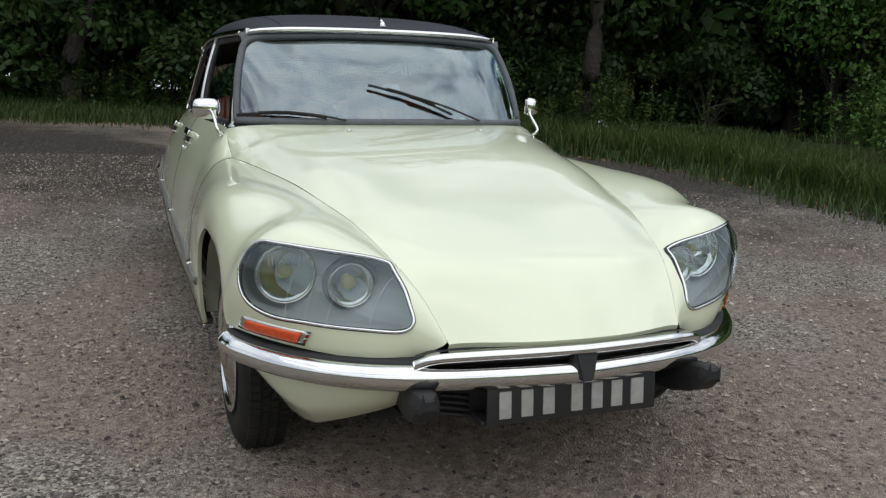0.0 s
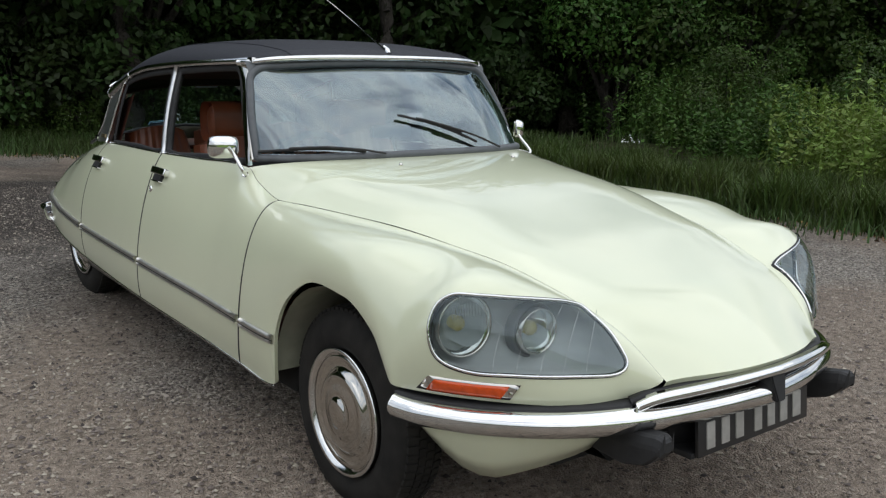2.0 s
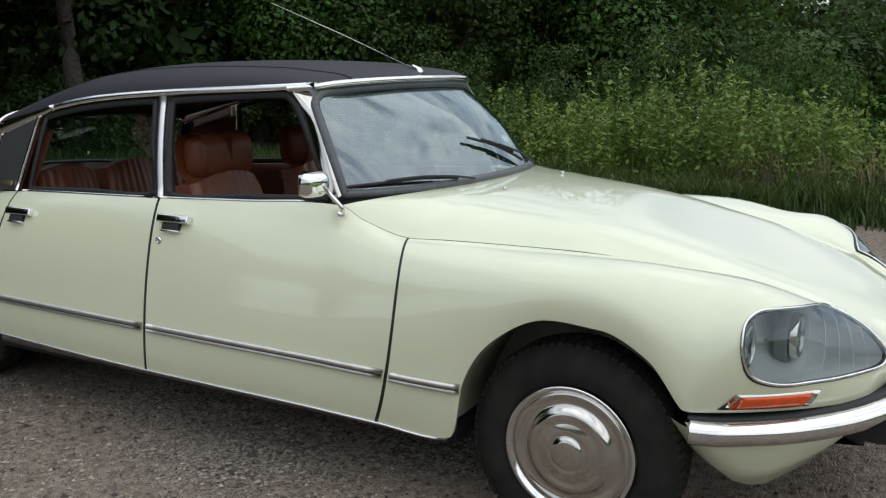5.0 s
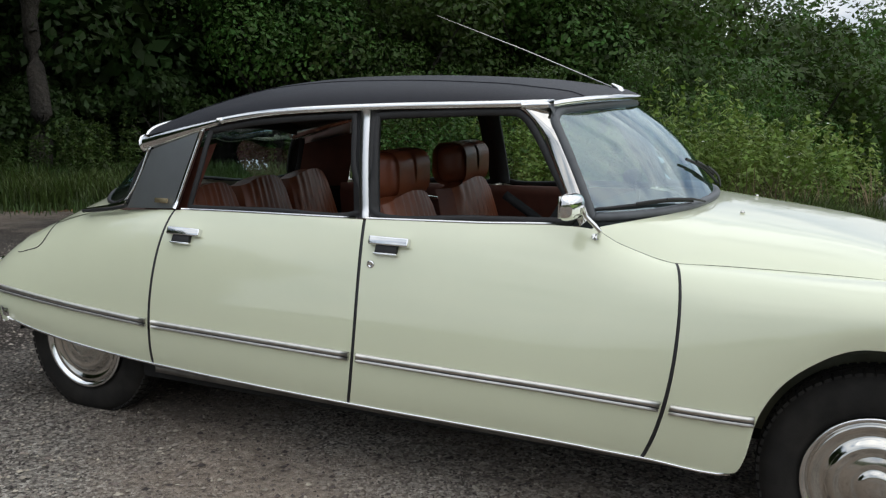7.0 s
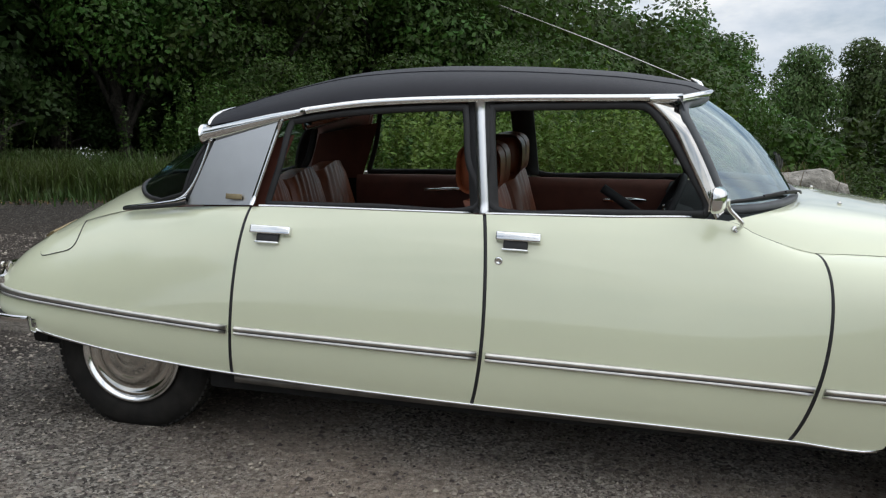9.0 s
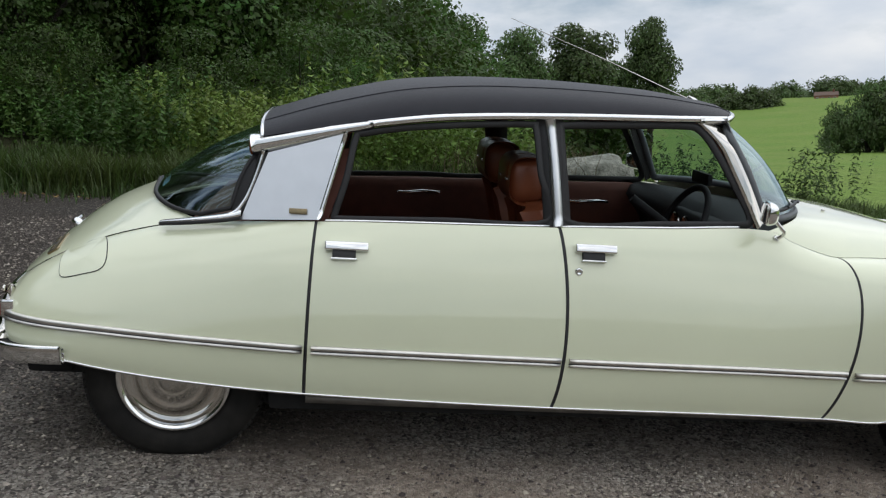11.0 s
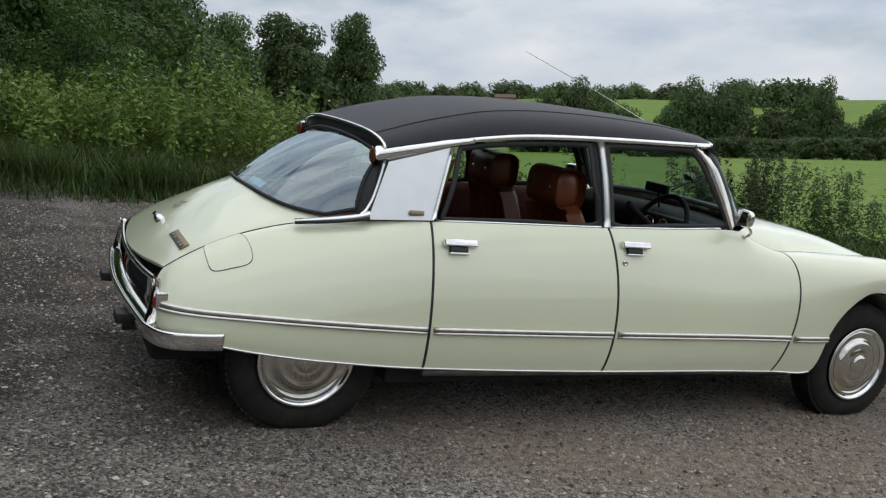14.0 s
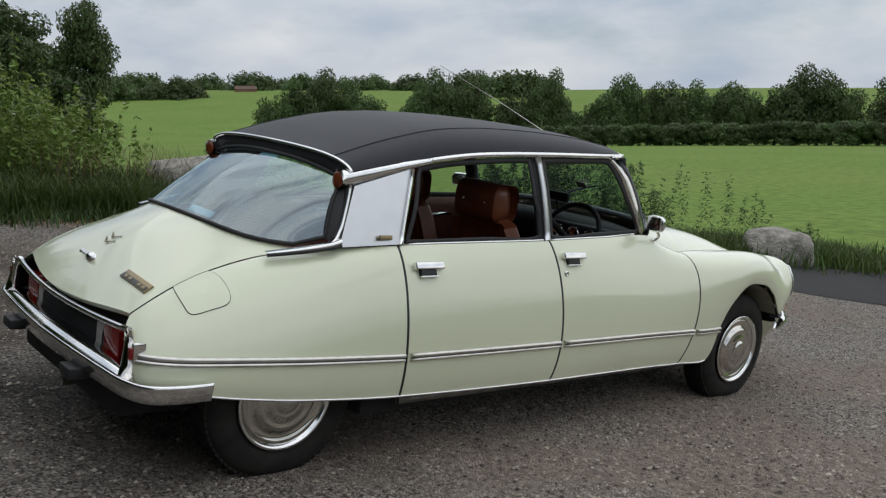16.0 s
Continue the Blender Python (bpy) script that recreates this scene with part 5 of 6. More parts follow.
# pillars' inner covers
for sx in (1, -1):
    d = [[Vector((-0.585 * sx, 2.50, 1.19)), Vector((-0.55 * sx, 2.80, 1.12))], [Vector((-0.650 * sx, 2.60, 0.90)), Vector((-0.60 * sx, 2.88, 0.88))]]
    part("pillar_cover", grid(d, flip=sx < 0), TRIM_BROWN, car)
dash = []
for x in np.linspace(-0.68, 0.68, 23):
    bulge = 1 - (x / 0.68) ** 2
    y0 = 0.93 - 0.36 * bulge**0.8
    dash.append([Vector((x, y0 + 0.03, 0.955 + 0.02 * bulge)), Vector((x, y0 + 0.16, 0.985)), Vector((x, 1.05, 0.965 + 0.012 * bulge)), Vector((x, 1.07, 0.92)), Vector((x, 0.98, 0.80)), Vector((x, 0.93, 0.60)), Vector((x, 0.85, 0.45))])
dash_ob = part("dashboard", grid(dash, flip=True), DASH, car, "black padded dashboard")
part("instrument_hood", box(-0.56, -0.12, 0.98, 1.10, 0.86, 0.975, 0.03, 3), DASH, dash_ob)
wheel_c = Vector((-0.33, 1.125, 0.905))
tilt = Matrix.Translation(wheel_c) @ Matrix.Rotation(radians(114), 4, "X")
circ = [tilt @ Vector((0.195 * math.cos(a), 0.195 * math.sin(a), 0)) for a in np.linspace(0, 2 * math.pi, 40, endpoint=False)]
sw = part("steering_wheel", tube(circ, 0.014, 10, True), DASH, car, "black single-spoke steering wheel")
part("spoke", tube(spline([tilt @ Vector((-0.19, -0.01, 0)), tilt @ Vector((-0.08, -0.03, -0.02)), tilt @ Vector((0, -0.01, -0.06)), tilt @ Vector((0, 0.02, -0.25))], 5), 0.018, 8), DASH, sw)
for j in range(3):
    v, f = lathe([(0.0, 0.045), (0.012, 0.044), (0.013, 0.038), (0.004, 0.036), (0.004, 0.001)], 18, 0, 1)
    part("dial", ([(-0.46 + 0.12 * j + q[1], 1.103 + q[0] * 0.6, 0.915 + q[2]) for q in v], f), STEEL, dash_ob)
mirr = part("interior_mirror", box(-0.12, 0.08, 0.915, 0.940, 1.065, 1.120, 0.012), DASH, car, "black interior mirror")
part("mirror_stem", tube([(-0.02, 0.92, 1.08), (-0.02, 0.90, 1.03), (-0.02, 0.89, 0.975)], 0.007, 6), DASH, mirr)
for x in (-0.34, 0.34):
    vz = part("sun_visor", box(x - 0.15, x + 0.15, 1.10, 1.24, 1.375, 1.388, 0.006), HEADLINER, car)
# papers stuck to the glass
q = [[screen_point(13.8, 0.32) + Vector((0, 0.012, -0.008)), screen_point(15.1, 0.32) + Vector((0, 0.012, -0.008))], [screen_point(13.8, 0.40) + Vector((0, 0.012, -0.008)), screen_point(15.1, 0.40) + Vector((0, 0.012, -0.008))]]
part("tax_disc", grid(q), PINK_PAPER, screen, "small square paper disc")
for i0, k0, k1 in ((10, 0.02, 0.07), (8, 0.88, 0.95)):
    q = [[rear_point(i0, k0) + Vector((0, -0.004, -0.006)), rear_point(i0 + 3, k0) + Vector((0, -0.004, -0.006))], [rear_point(i0, k1) + Vector((0, -0.004, -0.006)), rear_point(i0 + 3, k1) + Vector((0, -0.004, -0.006))]]
    part("sticker", grid(q), PAPER, rear_screen, "pale blue sticker")

# ---- the land ----
def ease(lo, hi, x):
    t = min(max((x - lo) / (hi - lo), 0.0), 1.0)
    return t * t * (3 - 2 * t)


def height(x, y):
    """The ground's height: the sloping car park, the level field beyond it, hills far off."""
    a, d = x * UPHILL.x + y * UPHILL.y, x * DOWNFIELD.x + y * DOWNFIELD.y
    aa = min(max(a, -30.0), 12.0)
    lot = aa * math.tan(GRADE) + max(0.0, a - 12.0) * 0.03
    lot += 0.026 * min(max(x + 0.8, 0.0), 2.6) * (1 - ease(4, 9, abs(y - 1.5)))
    bank = 0.35 * ease(10.5, 13.0, a + 0.15 * d) * (1 - ease(2, 7, d))
    r = math.hypot(x, y)
    field = -0.42 + 15.0 * ease(110, 330, d) + 0.25 * math.sin(x * 0.05) * ease(20, 60, r) + 10 * ease(330, 900, r)
    k = ease(7.6, 14.0, d)
    return (lot + bank) * (1 - k) + field * k + 0.012 * noise.noise(Vector((x * 0.7, y * 0.7, 0)))


def on_ground(x, y, up=0.0):
    return Vector((x, y, height(x, y) + up))


def car_spot(x, y):
    """World x, y of a place given in the car's frame on the gravel."""
    p = SLOPE @ Vector((x, y, 0))
    return p.x, p.y


def ground_material():
    m = material("rough_grass_earth", (0.035, 0.055, 0.015), rough=0.95, second=(0.05, 0.043, 0.025), patch=0.2, patch_scale=0.9, vary=0.35, scale=9, bump=0.6, bump_scale=18, spec=0.15)
    return m


def gravel_material():
    """Grey loose chippings: stones of many tones, trodden brown earth in patches."""
    m = bpy.data.materials.new("gravel")
    m.use_nodes = True
    n, l = m.node_tree.nodes, m.node_tree.links
    b = n["Principled BSDF"]
    b.inputs["Roughness"].default_value, b.inputs["Specular IOR Level"].default_value = 0.85, 0.25
    b.inputs["Diffuse Roughness"].default_value = 0.5
    co = n.new("ShaderNodeTexCoord")
    vor = n.new("ShaderNodeTexVoronoi")
    vor.inputs["Scale"].default_value, vor.inputs["Randomness"].default_value = 88, 1.0
    vor2 = n.new("ShaderNodeTexVoronoi")
    vor2.inputs["Scale"].default_value = 150
    tone = n.new("ShaderNodeValToRGB")
    e = tone.color_ramp.elements
    e[0].position, e[0].color = 0.0, (0.075, 0.067, 0.060, 1)
    e[1].position, e[1].color = 1.0, (0.68, 0.63, 0.56, 1)
    for pos, col in ((0.45, (0.31, 0.277, 0.24, 1)), (0.8, (0.50, 0.455, 0.395, 1))):
        k = e.new(pos)
        k.color = col
    sep = n.new("ShaderNodeSeparateColor")
    big = n.new("ShaderNodeTexNoise")
    big.inputs["Scale"].default_value, big.inputs["Detail"].default_value = 0.55, 6
    ramp = n.new("ShaderNodeMapRange")
    ramp.inputs["From Min"].default_value, ramp.inputs["From Max"].default_value = 0.43, 0.54
    earth = n.new("ShaderNodeTexNoise")
    earth.inputs["Scale"].default_value, earth.inputs["Detail"].default_value = 26, 6
    ecol = n.new("ShaderNodeValToRGB")
    ecol.color_ramp.elements[0].position, ecol.color_ramp.elements[0].color = 0.3, (0.225, 0.178, 0.138, 1)
    ecol.color_ramp.elements[1].position, ecol.color_ramp.elements[1].color = 0.72, (0.54, 0.44, 0.355, 1)
    fac = n.new("ShaderNodeMath")
    fac.operation = "MULTIPLY"
    fac.inputs[1].default_value = 0.85
    mix = n.new("ShaderNodeMix")
    mix.data_type = "RGBA"
    bump = n.new("ShaderNodeBump")
    bump.inputs["Strength"].default_value, bump.inputs["Distance"].default_value = 1.0, 0.018
    add = n.new("ShaderNodeMath")
    add.operation = "ADD"
    for t in (vor, vor2, big, earth):
        l.new(co.outputs["Object"], t.inputs["Vector"])
    l.new(vor.outputs["Color"], sep.inputs["Color"])
    l.new(sep.outputs[0], tone.inputs["Fac"])
    l.new(big.outputs["Fac"], ramp.inputs["Value"])
    l.new(ramp.outputs["Result"], fac.inputs[0])
    l.new(earth.outputs["Fac"], ecol.inputs["Fac"])
    l.new(fac.outputs[0], mix.inputs[0])
    l.new(tone.outputs["Color"], mix.inputs[6])
    l.new(ecol.outputs["Color"], mix.inputs[7])
    # shade put into the colour behind the car: darker stones, fading towards the wood
    shade_tones = n.new("ShaderNodeValToRGB")
    e = shade_tones.color_ramp.elements
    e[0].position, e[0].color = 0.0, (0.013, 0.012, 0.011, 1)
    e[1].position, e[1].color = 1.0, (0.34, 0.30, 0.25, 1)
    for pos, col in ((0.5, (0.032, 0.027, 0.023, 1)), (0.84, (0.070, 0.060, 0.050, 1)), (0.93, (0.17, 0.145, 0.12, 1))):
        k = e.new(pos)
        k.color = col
    l.new(sep.outputs[1], shade_tones.inputs["Fac"])
    place, shade_in, with_shade = n.new("ShaderNodeSeparateXYZ"), n.new("ShaderNodeMapRange"), n.new("ShaderNodeMix")
    with_shade.data_type = "RGBA"
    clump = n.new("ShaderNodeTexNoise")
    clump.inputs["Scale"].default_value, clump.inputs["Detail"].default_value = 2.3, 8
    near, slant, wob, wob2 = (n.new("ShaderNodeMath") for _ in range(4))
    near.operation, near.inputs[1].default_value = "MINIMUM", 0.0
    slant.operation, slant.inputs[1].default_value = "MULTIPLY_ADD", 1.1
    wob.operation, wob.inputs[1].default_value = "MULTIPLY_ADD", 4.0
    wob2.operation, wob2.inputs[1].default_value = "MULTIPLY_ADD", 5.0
    shade_in.inputs["From Min"].default_value, shade_in.inputs["From Max"].default_value = 5.4, 8.8
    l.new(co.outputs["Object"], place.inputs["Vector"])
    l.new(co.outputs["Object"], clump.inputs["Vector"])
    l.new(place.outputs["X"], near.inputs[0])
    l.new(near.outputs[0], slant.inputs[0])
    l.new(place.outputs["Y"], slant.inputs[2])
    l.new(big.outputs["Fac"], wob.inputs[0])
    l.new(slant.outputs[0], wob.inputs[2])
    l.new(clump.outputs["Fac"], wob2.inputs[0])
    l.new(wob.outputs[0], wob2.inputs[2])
    l.new(wob2.outputs[0], shade_in.inputs["Value"])
    shade_out, share = n.new("ShaderNodeMapRange"), n.new("ShaderNodeMath")
    shade_out.inputs["From Min"].default_value, shade_out.inputs["From Max"].default_value = 12.2, 15.6
    shade_out.inputs["To Min"].default_value, shade_out.inputs["To Max"].default_value = 0.9, 0.0
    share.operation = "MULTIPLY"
    l.new(wob2.outputs[0], shade_out.inputs["Value"])
    l.new(shade_in.outputs["Result"], share.inputs[0])
    l.new(shade_out.outputs["Result"], share.inputs[1])
    l.new(share.outputs[0], with_shade.inputs[0])
    l.new(mix.outputs[2], with_shade.inputs[6])
    l.new(shade_tones.outputs["Color"], with_shade.inputs[7])
    l.new(with_shade.outputs[2], b.inputs["Base Color"])
    l.new(vor.outputs["Distance"], add.inputs[0])
    l.new(vor2.outputs["Distance"], add.inputs[1])
    l.new(add.outputs[0], bump.inputs["Height"])
    bump.invert = True
    l.new(bump.outputs["Normal"], b.inputs["Normal"])
    return m


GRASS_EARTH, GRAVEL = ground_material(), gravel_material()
FIELD_GREEN = material("meadow_grass", (0.125, 0.212, 0.036), rough=0.95, second=(0.165, 0.225, 0.052), patch=0.1, patch_scale=0.09, vary=0.25, scale=3.0, bump=0.5, bump_scale=9, spec=0.15)
TARMAC = material("dark_new_tarmac", (0.030, 0.029, 0.029), rough=0.9, vary=0.4, scale=70, bump=0.8, bump_scale=120, spec=0.3)
STONE = material("rough_boulder_stone", (0.40, 0.37, 0.325), rough=0.9, second=(0.16, 0.15, 0.125), patch=0.3, patch_scale=7, vary=0.3, scale=28, bump=0.9, bump_scale=24)
CHIPS = material("loose_chippings", (0.25, 0.218, 0.186), rough=0.85, vary=0.25, scale=30, second=(0.20, 0.165, 0.135), patch=0.2, patch_scale=1.3, random_tint=0.85)
BARK = material("bark", (0.040, 0.033, 0.026), rough=0.95, second=(0.025, 0.022, 0.017), patch_scale=5, vary=0.3, scale=20, bump=1.0, bump_scale=22)
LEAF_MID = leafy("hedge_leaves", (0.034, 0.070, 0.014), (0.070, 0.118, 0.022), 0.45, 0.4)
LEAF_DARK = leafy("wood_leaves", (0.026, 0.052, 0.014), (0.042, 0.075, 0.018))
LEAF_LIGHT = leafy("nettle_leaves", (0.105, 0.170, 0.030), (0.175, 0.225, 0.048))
# distance haze is put into this leaf colour: paler and bluer than the hedge
LEAF_FAR = leafy("hazy_far_leaves", (0.068, 0.112, 0.036), (0.098, 0.140, 0.046), 0.45)
WEED_GREEN = leafy("willowherb_leaves", (0.050, 0.088, 0.024), (0.080, 0.120, 0.034), 0.4)
# darker copy of the blade colour, tree shade over the verge put into it
VERGE_BLADE = leafy("shaded_grass", (0.034, 0.066, 0.014), (0.062, 0.082, 0.026), 0.5)
GRASS_BLADE = leafy("grass_blades", (0.045, 0.088, 0.017), (0.085, 0.112, 0.030), 0.4)

# one ground sheet out to the horizon
rings = [[on_ground(0, 0) for _ in range(120)]]
for r in [0.8 * 1.085**i for i in range(100)]:
    rings.append([on_ground(r * math.sin(2 * math.pi * k / 120), r * math.cos(2 * math.pi * k / 120), -0.03 if r < 40 else 0) for k in range(120)])
ground = mesh_object("ground", *grid(rings, closed=True, flip=True), GRASS_EARTH)
tagged(ground, "rough grassy earth rolling out to low hills", "ground", kind="structure")

# the edge between gravel and grass, in the car's frame
EDGE = [(-16, 13.5), (-8, 12.6), (-2.5, 11.9), (1.0, 11.3), (4.2, 9.6), (5.9, 7.6), (6.1, 5.2), (5.9, 3.2), (6.0, 1.4), (6.9, -0.6), (6.6, -2.6), (5.2, -4.4), (3.6, -6.4), (2.4, -9.5), (-4, -16), (-16, -16)]
LOT = [tuple(p.xy) for p in (SLOPE @ Vector((x, y, 0)) for x, y in EDGE)]
step = 0.2
cells, index, lv = [], {}, []


def lot_vertex(i, j):
    if (i, j) not in index:
        x, y = -18 + i * step, -18 + j * step
        index[(i, j)] = len(lv)
        lv.append(on_ground(x, y, 0.004 + 0.006 * noise.noise(Vector((x * 2.1, y * 2.1, 3.0)))))
    return index[(i, j)]


for i in range(180):
    for j in range(180):
        cx, cy = -18 + (i + 0.5) * step, -18 + (j + 0.5) * step
        w = 0.25 * noise.noise(Vector((cx * 1.3, cy * 1.3, 7.0)))
        if in_polygon((cx + w, cy + w), LOT):
            cells.append((lot_vertex(i, j), lot_vertex(i + 1, j), lot_vertex(i + 1, j + 1), lot_vertex(i, j + 1)))
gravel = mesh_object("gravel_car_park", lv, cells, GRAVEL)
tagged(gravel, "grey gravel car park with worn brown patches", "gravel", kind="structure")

# dark new tarmac by the field gate
TAR = [car_spot(x, y) for x, y in ((2.6, -5.9), (1.7, -4.9), (0.6, -5.5), (-1.2, -8.0), (-3.5, -13), (0.5, -14), (2.2, -9.6), (3.1, -7.2))]
tv = spline([(x, y, 0) for x, y in TAR], 6, True)
tc = sum(tv, Vector()) / len(tv)
tar_rows = []
for k in np.linspace(0.02, 1, 14):
    tar_rows.append([on_ground(*(tc.lerp(p, k)).xy, 0.026 - 0.014 * (k > 0.99) + 0.006 * noise.noise(p * 3 + Vector((k, 0, 0)))) for p in tv])
tarmac = mesh_object("tarmac_strip", *grid(tar_rows, closed=True, flip=True), TARMAC)
tagged(tarmac, "dark new tarmac strip beside the field", "tarmac", kind="structure")

# meadow
mrows = []
for d in [7.2 + 2.0 * i if i < 20 else 47.2 + 12 * (i - 20) for i in range(60)]:
    mrows.append([on_ground(*(DOWNFIELD.xy * d + UPHILL.xy * (a * (1 + d / 60))), 0.02 + 0.004 * max(0.0, d - 12.0)) for a in np.linspace(-60, 40, 70)])
meadow = mesh_object("meadow", *grid(mrows), FIELD_GREEN)
tagged(meadow, "bright green mown meadow", "field", kind="structure")


# ---- plants ----
def leaf_quads(rng, centres, normals, size, narrow=0.55):
    """Leaves as kinked rhombs: verts and faces for centres and normals given as arrays."""
    n = len(centres)
    ref = rng.normal(size=(n, 3))
    a = np.cross(normals, ref)
    a /= np.linalg.norm(a, axis=1)[:, None] + 1e-9
    b = np.cross(normals, a)
    ln = (size * rng.uniform(0.6, 1.35, n))[:, None]
    v = np.empty((n, 4, 3))
    v[:, 0], v[:, 2] = centres - a * ln * 0.5, centres + a * ln * 0.5
    droop = normals * ln * 0.12
    v[:, 1], v[:, 3] = centres + b * ln * narrow * 0.5 - droop, centres - b * ln * narrow * 0.5 - droop
    idx = np.arange(n * 4).reshape(n, 4)
    return v.reshape(-1, 3), idx


def numpy_mesh(name, verts, quads, mat):
    me = bpy.data.meshes.new(name)
    me.vertices.add(len(verts))
    me.vertices.foreach_set("co", verts.astype(np.float32).ravel())
    k = quads.shape[1]
    me.loops.add(quads.size)
    me.loops.foreach_set("vertex_index", quads.astype(np.int32).ravel())
    me.polygons.add(len(quads))
    me.polygons.foreach_set("loop_start", np.arange(0, quads.size, k, dtype=np.int32))
    me.materials.append(mat)
    me.update()
    me.validate()
    return me


def crown_mesh(name, seed, radii, blobs, leaves, size, mat, low=-0.6, fill=0.5):
    """A crown: many clumps inside an uneven ellipsoid, each clothed with leaves."""
    rng = np.random.default_rng(seed)
    rx, ry, rz = radii
    dirs = rng.normal(size=(blobs, 3))
    dirs /= np.linalg.norm(dirs, axis=1)[:, None]
    dirs[:, 2] = np.where(dirs[:, 2] < low, -dirs[:, 2] * 0.5, dirs[:, 2])
    c = dirs * np.array(radii) * rng.uniform(0.35, 0.88, blobs)[:, None]
    br = rng.uniform(0.20, 0.40, blobs) * min(radii)
    pick = rng.choice(blobs, leaves, p=br**2 / (br**2).sum())
    nd = rng.normal(size=(leaves, 3))
    nd /= np.linalg.norm(nd, axis=1)[:, None]
    rad = br[pick] * rng.uniform(0.45, 1.12, leaves) ** fill
    centres = c[pick] + nd * rad[:, None] * np.array((1.1, 1.1, 0.8))
    nrm = nd + rng.normal(size=(leaves, 3)) * 0.5 + np.array((0, 0, 0.45))
    nrm /= np.linalg.norm(nrm, axis=1)[:, None]
    v, q = leaf_quads(rng, centres, nrm, size)
    return numpy_mesh(name, v, q, mat), c


def tree(name, seed, radii, trunk_h, trunk_r, blobs, leaves, size, mat, label):
    me, c = crown_mesh("crown", seed, radii, blobs, leaves, size, mat)
    t = thing(name, label, "tree")
    cr = new("crown", me)
    cr.parent = t
    cr.location = (0, 0, trunk_h + radii[2] * 0.75)
    rng = random.Random(seed)
    pieces = []
    top = trunk_h + radii[2] * 0.9
    line = [(0.15 * rng.uniform(-1, 1) * k, 0.15 * rng.uniform(-1, 1) * k, -0.2 + top * k / 5) for k in range(6)]
    pieces.append(tube(spline(line, 3), [trunk_r * (1.25 - 1.0 * i / 15) for i in range(16)], 9))
    for p in c[:12]:
        z = trunk_h * rng.uniform(0.6, 1.1)
        e = Vector((p[0], p[1], p[2] + cr.location.z))
        pieces.append(tube(spline([(0, 0, z), (e.x * 0.4, e.y * 0.4, z + (e.z - z) * 0.6), e], 3), [trunk_r * 0.5 * (1 - 0.8 * i / 6) for i in range(7)], 6))
    tr = part("trunk", merge(*pieces), BARK, t)
    return t


def scatter(source, spots, seed, lo=0.8, hi=1.2):
    rng = random.Random(seed)
    first = True
    for x, y in spots:
        k = rng.uniform(lo, hi)
        m = Matrix.Translation(on_ground(x, y, -0.05)) @ Matrix.Rotation(rng.uniform(0, 6.28), 4, "Z") @ Matrix.Diagonal((k * rng.uniform(0.9, 1.1), k * rng.uniform(0.9, 1.1), k, 1))
        if first:
            source.matrix_world = m
            source_m = m
            first = False
        else:
            ob = copy_thing(source, m)
            ob.matrix_basis = m


def along(points, gap, jitter, seed):
    rng = random.Random(seed)
    out = []
    for a, b in zip(points, points[1:]):
        n = max(1, int(math.dist(a, b) / gap))
        for i in range(n):
            t = (i + rng.uniform(0.1, 0.9)) / n
            out.append((a[0] + (b[0] - a[0]) * t + rng.uniform(-jitter, jitter), a[1] + (b[1] - a[1]) * t + rng.uniform(-jitter, jitter)))
    return out


# dark wood behind the car park
wood_a = tree("woodland_tree", 11, (3.4, 3.4, 4.6), 0.6, 0.22, 46, 11000, 0.20, LEAF_DARK, "dark leafy woodland tree at the edge of the car park")
scatter(wood_a, along([(-20, 20), (-10, 18.2), (-3, 17.4), (3, 16.2), (8.5, 14.2), (12.5, 12)], 1.9, 0.7, 1), 1, 0.85, 1.15)
wood_b = tree("woodland_tree", 12, (3.8, 3.6, 5.2), 1.6, 0.26, 44, 7000, 0.36, LEAF_DARK, "tall dark woodland tree further into the wood")
scatter(wood_b, along([(-26, 26), (-10, 23), (4, 21.0), (15, 17.5), (26, 12)], 3.0, 1.0, 2) + along([(-26, 31), (-6, 28), (12, 25), (22, 19), (40, 9)], 4.0, 1.2, 22), 2, 0.95, 1.3)
over = tree("overhanging_tree", 14, (4.0, 3.6, 2.4), 3.2, 0.15, 40, 9000, 0.24, LEAF_DARK, "dark tree whose limbs hang over the verge")
scatter(over, [(-15, 15.6), (-10.5, 15.2), (-6, 14.9), (-1.6, 14.4), (3.0, 13.6), (7.2, 12.0)], 15, 0.9, 1.1)
back = tree("woodland_thicket", 16, (3.4, 3.4, 3.2), -0.4, 0.1, 44, 4500, 0.42, LEAF_DARK, "dark thicket deep in the wood")
scatter(back, along([(-24, 24), (-8, 20.5), (3, 18.8), (9, 16.5), (14, 13.5)], 2.4, 0.6, 17) + along([(-20, 34), (0, 31), (18, 26), (30, 18)], 4.0, 1.0, 18) + along([(11, 17.5), (17, 13.8), (23, 10.5), (30, 7)], 1.5, 0.4, 20), 19, 0.9, 1.3)
under = tree("woodland_shrub", 13, (1.5, 1.5, 1.2), 0.1, 0.04, 18, 3000, 0.13, LEAF_DARK, "dark shrub under the wood")
scatter(under, along([(-16, 16.6), (-6, 15.4), (2, 14.8), (7, 13.0), (9.5, 11.5)], 1.2, 0.5, 3) + along([(-14, 19.5), (-2, 18.0), (5, 15.8), (9, 14.2), (14, 11.6)], 1.0, 0.4, 27), 3, 0.7, 1.25)
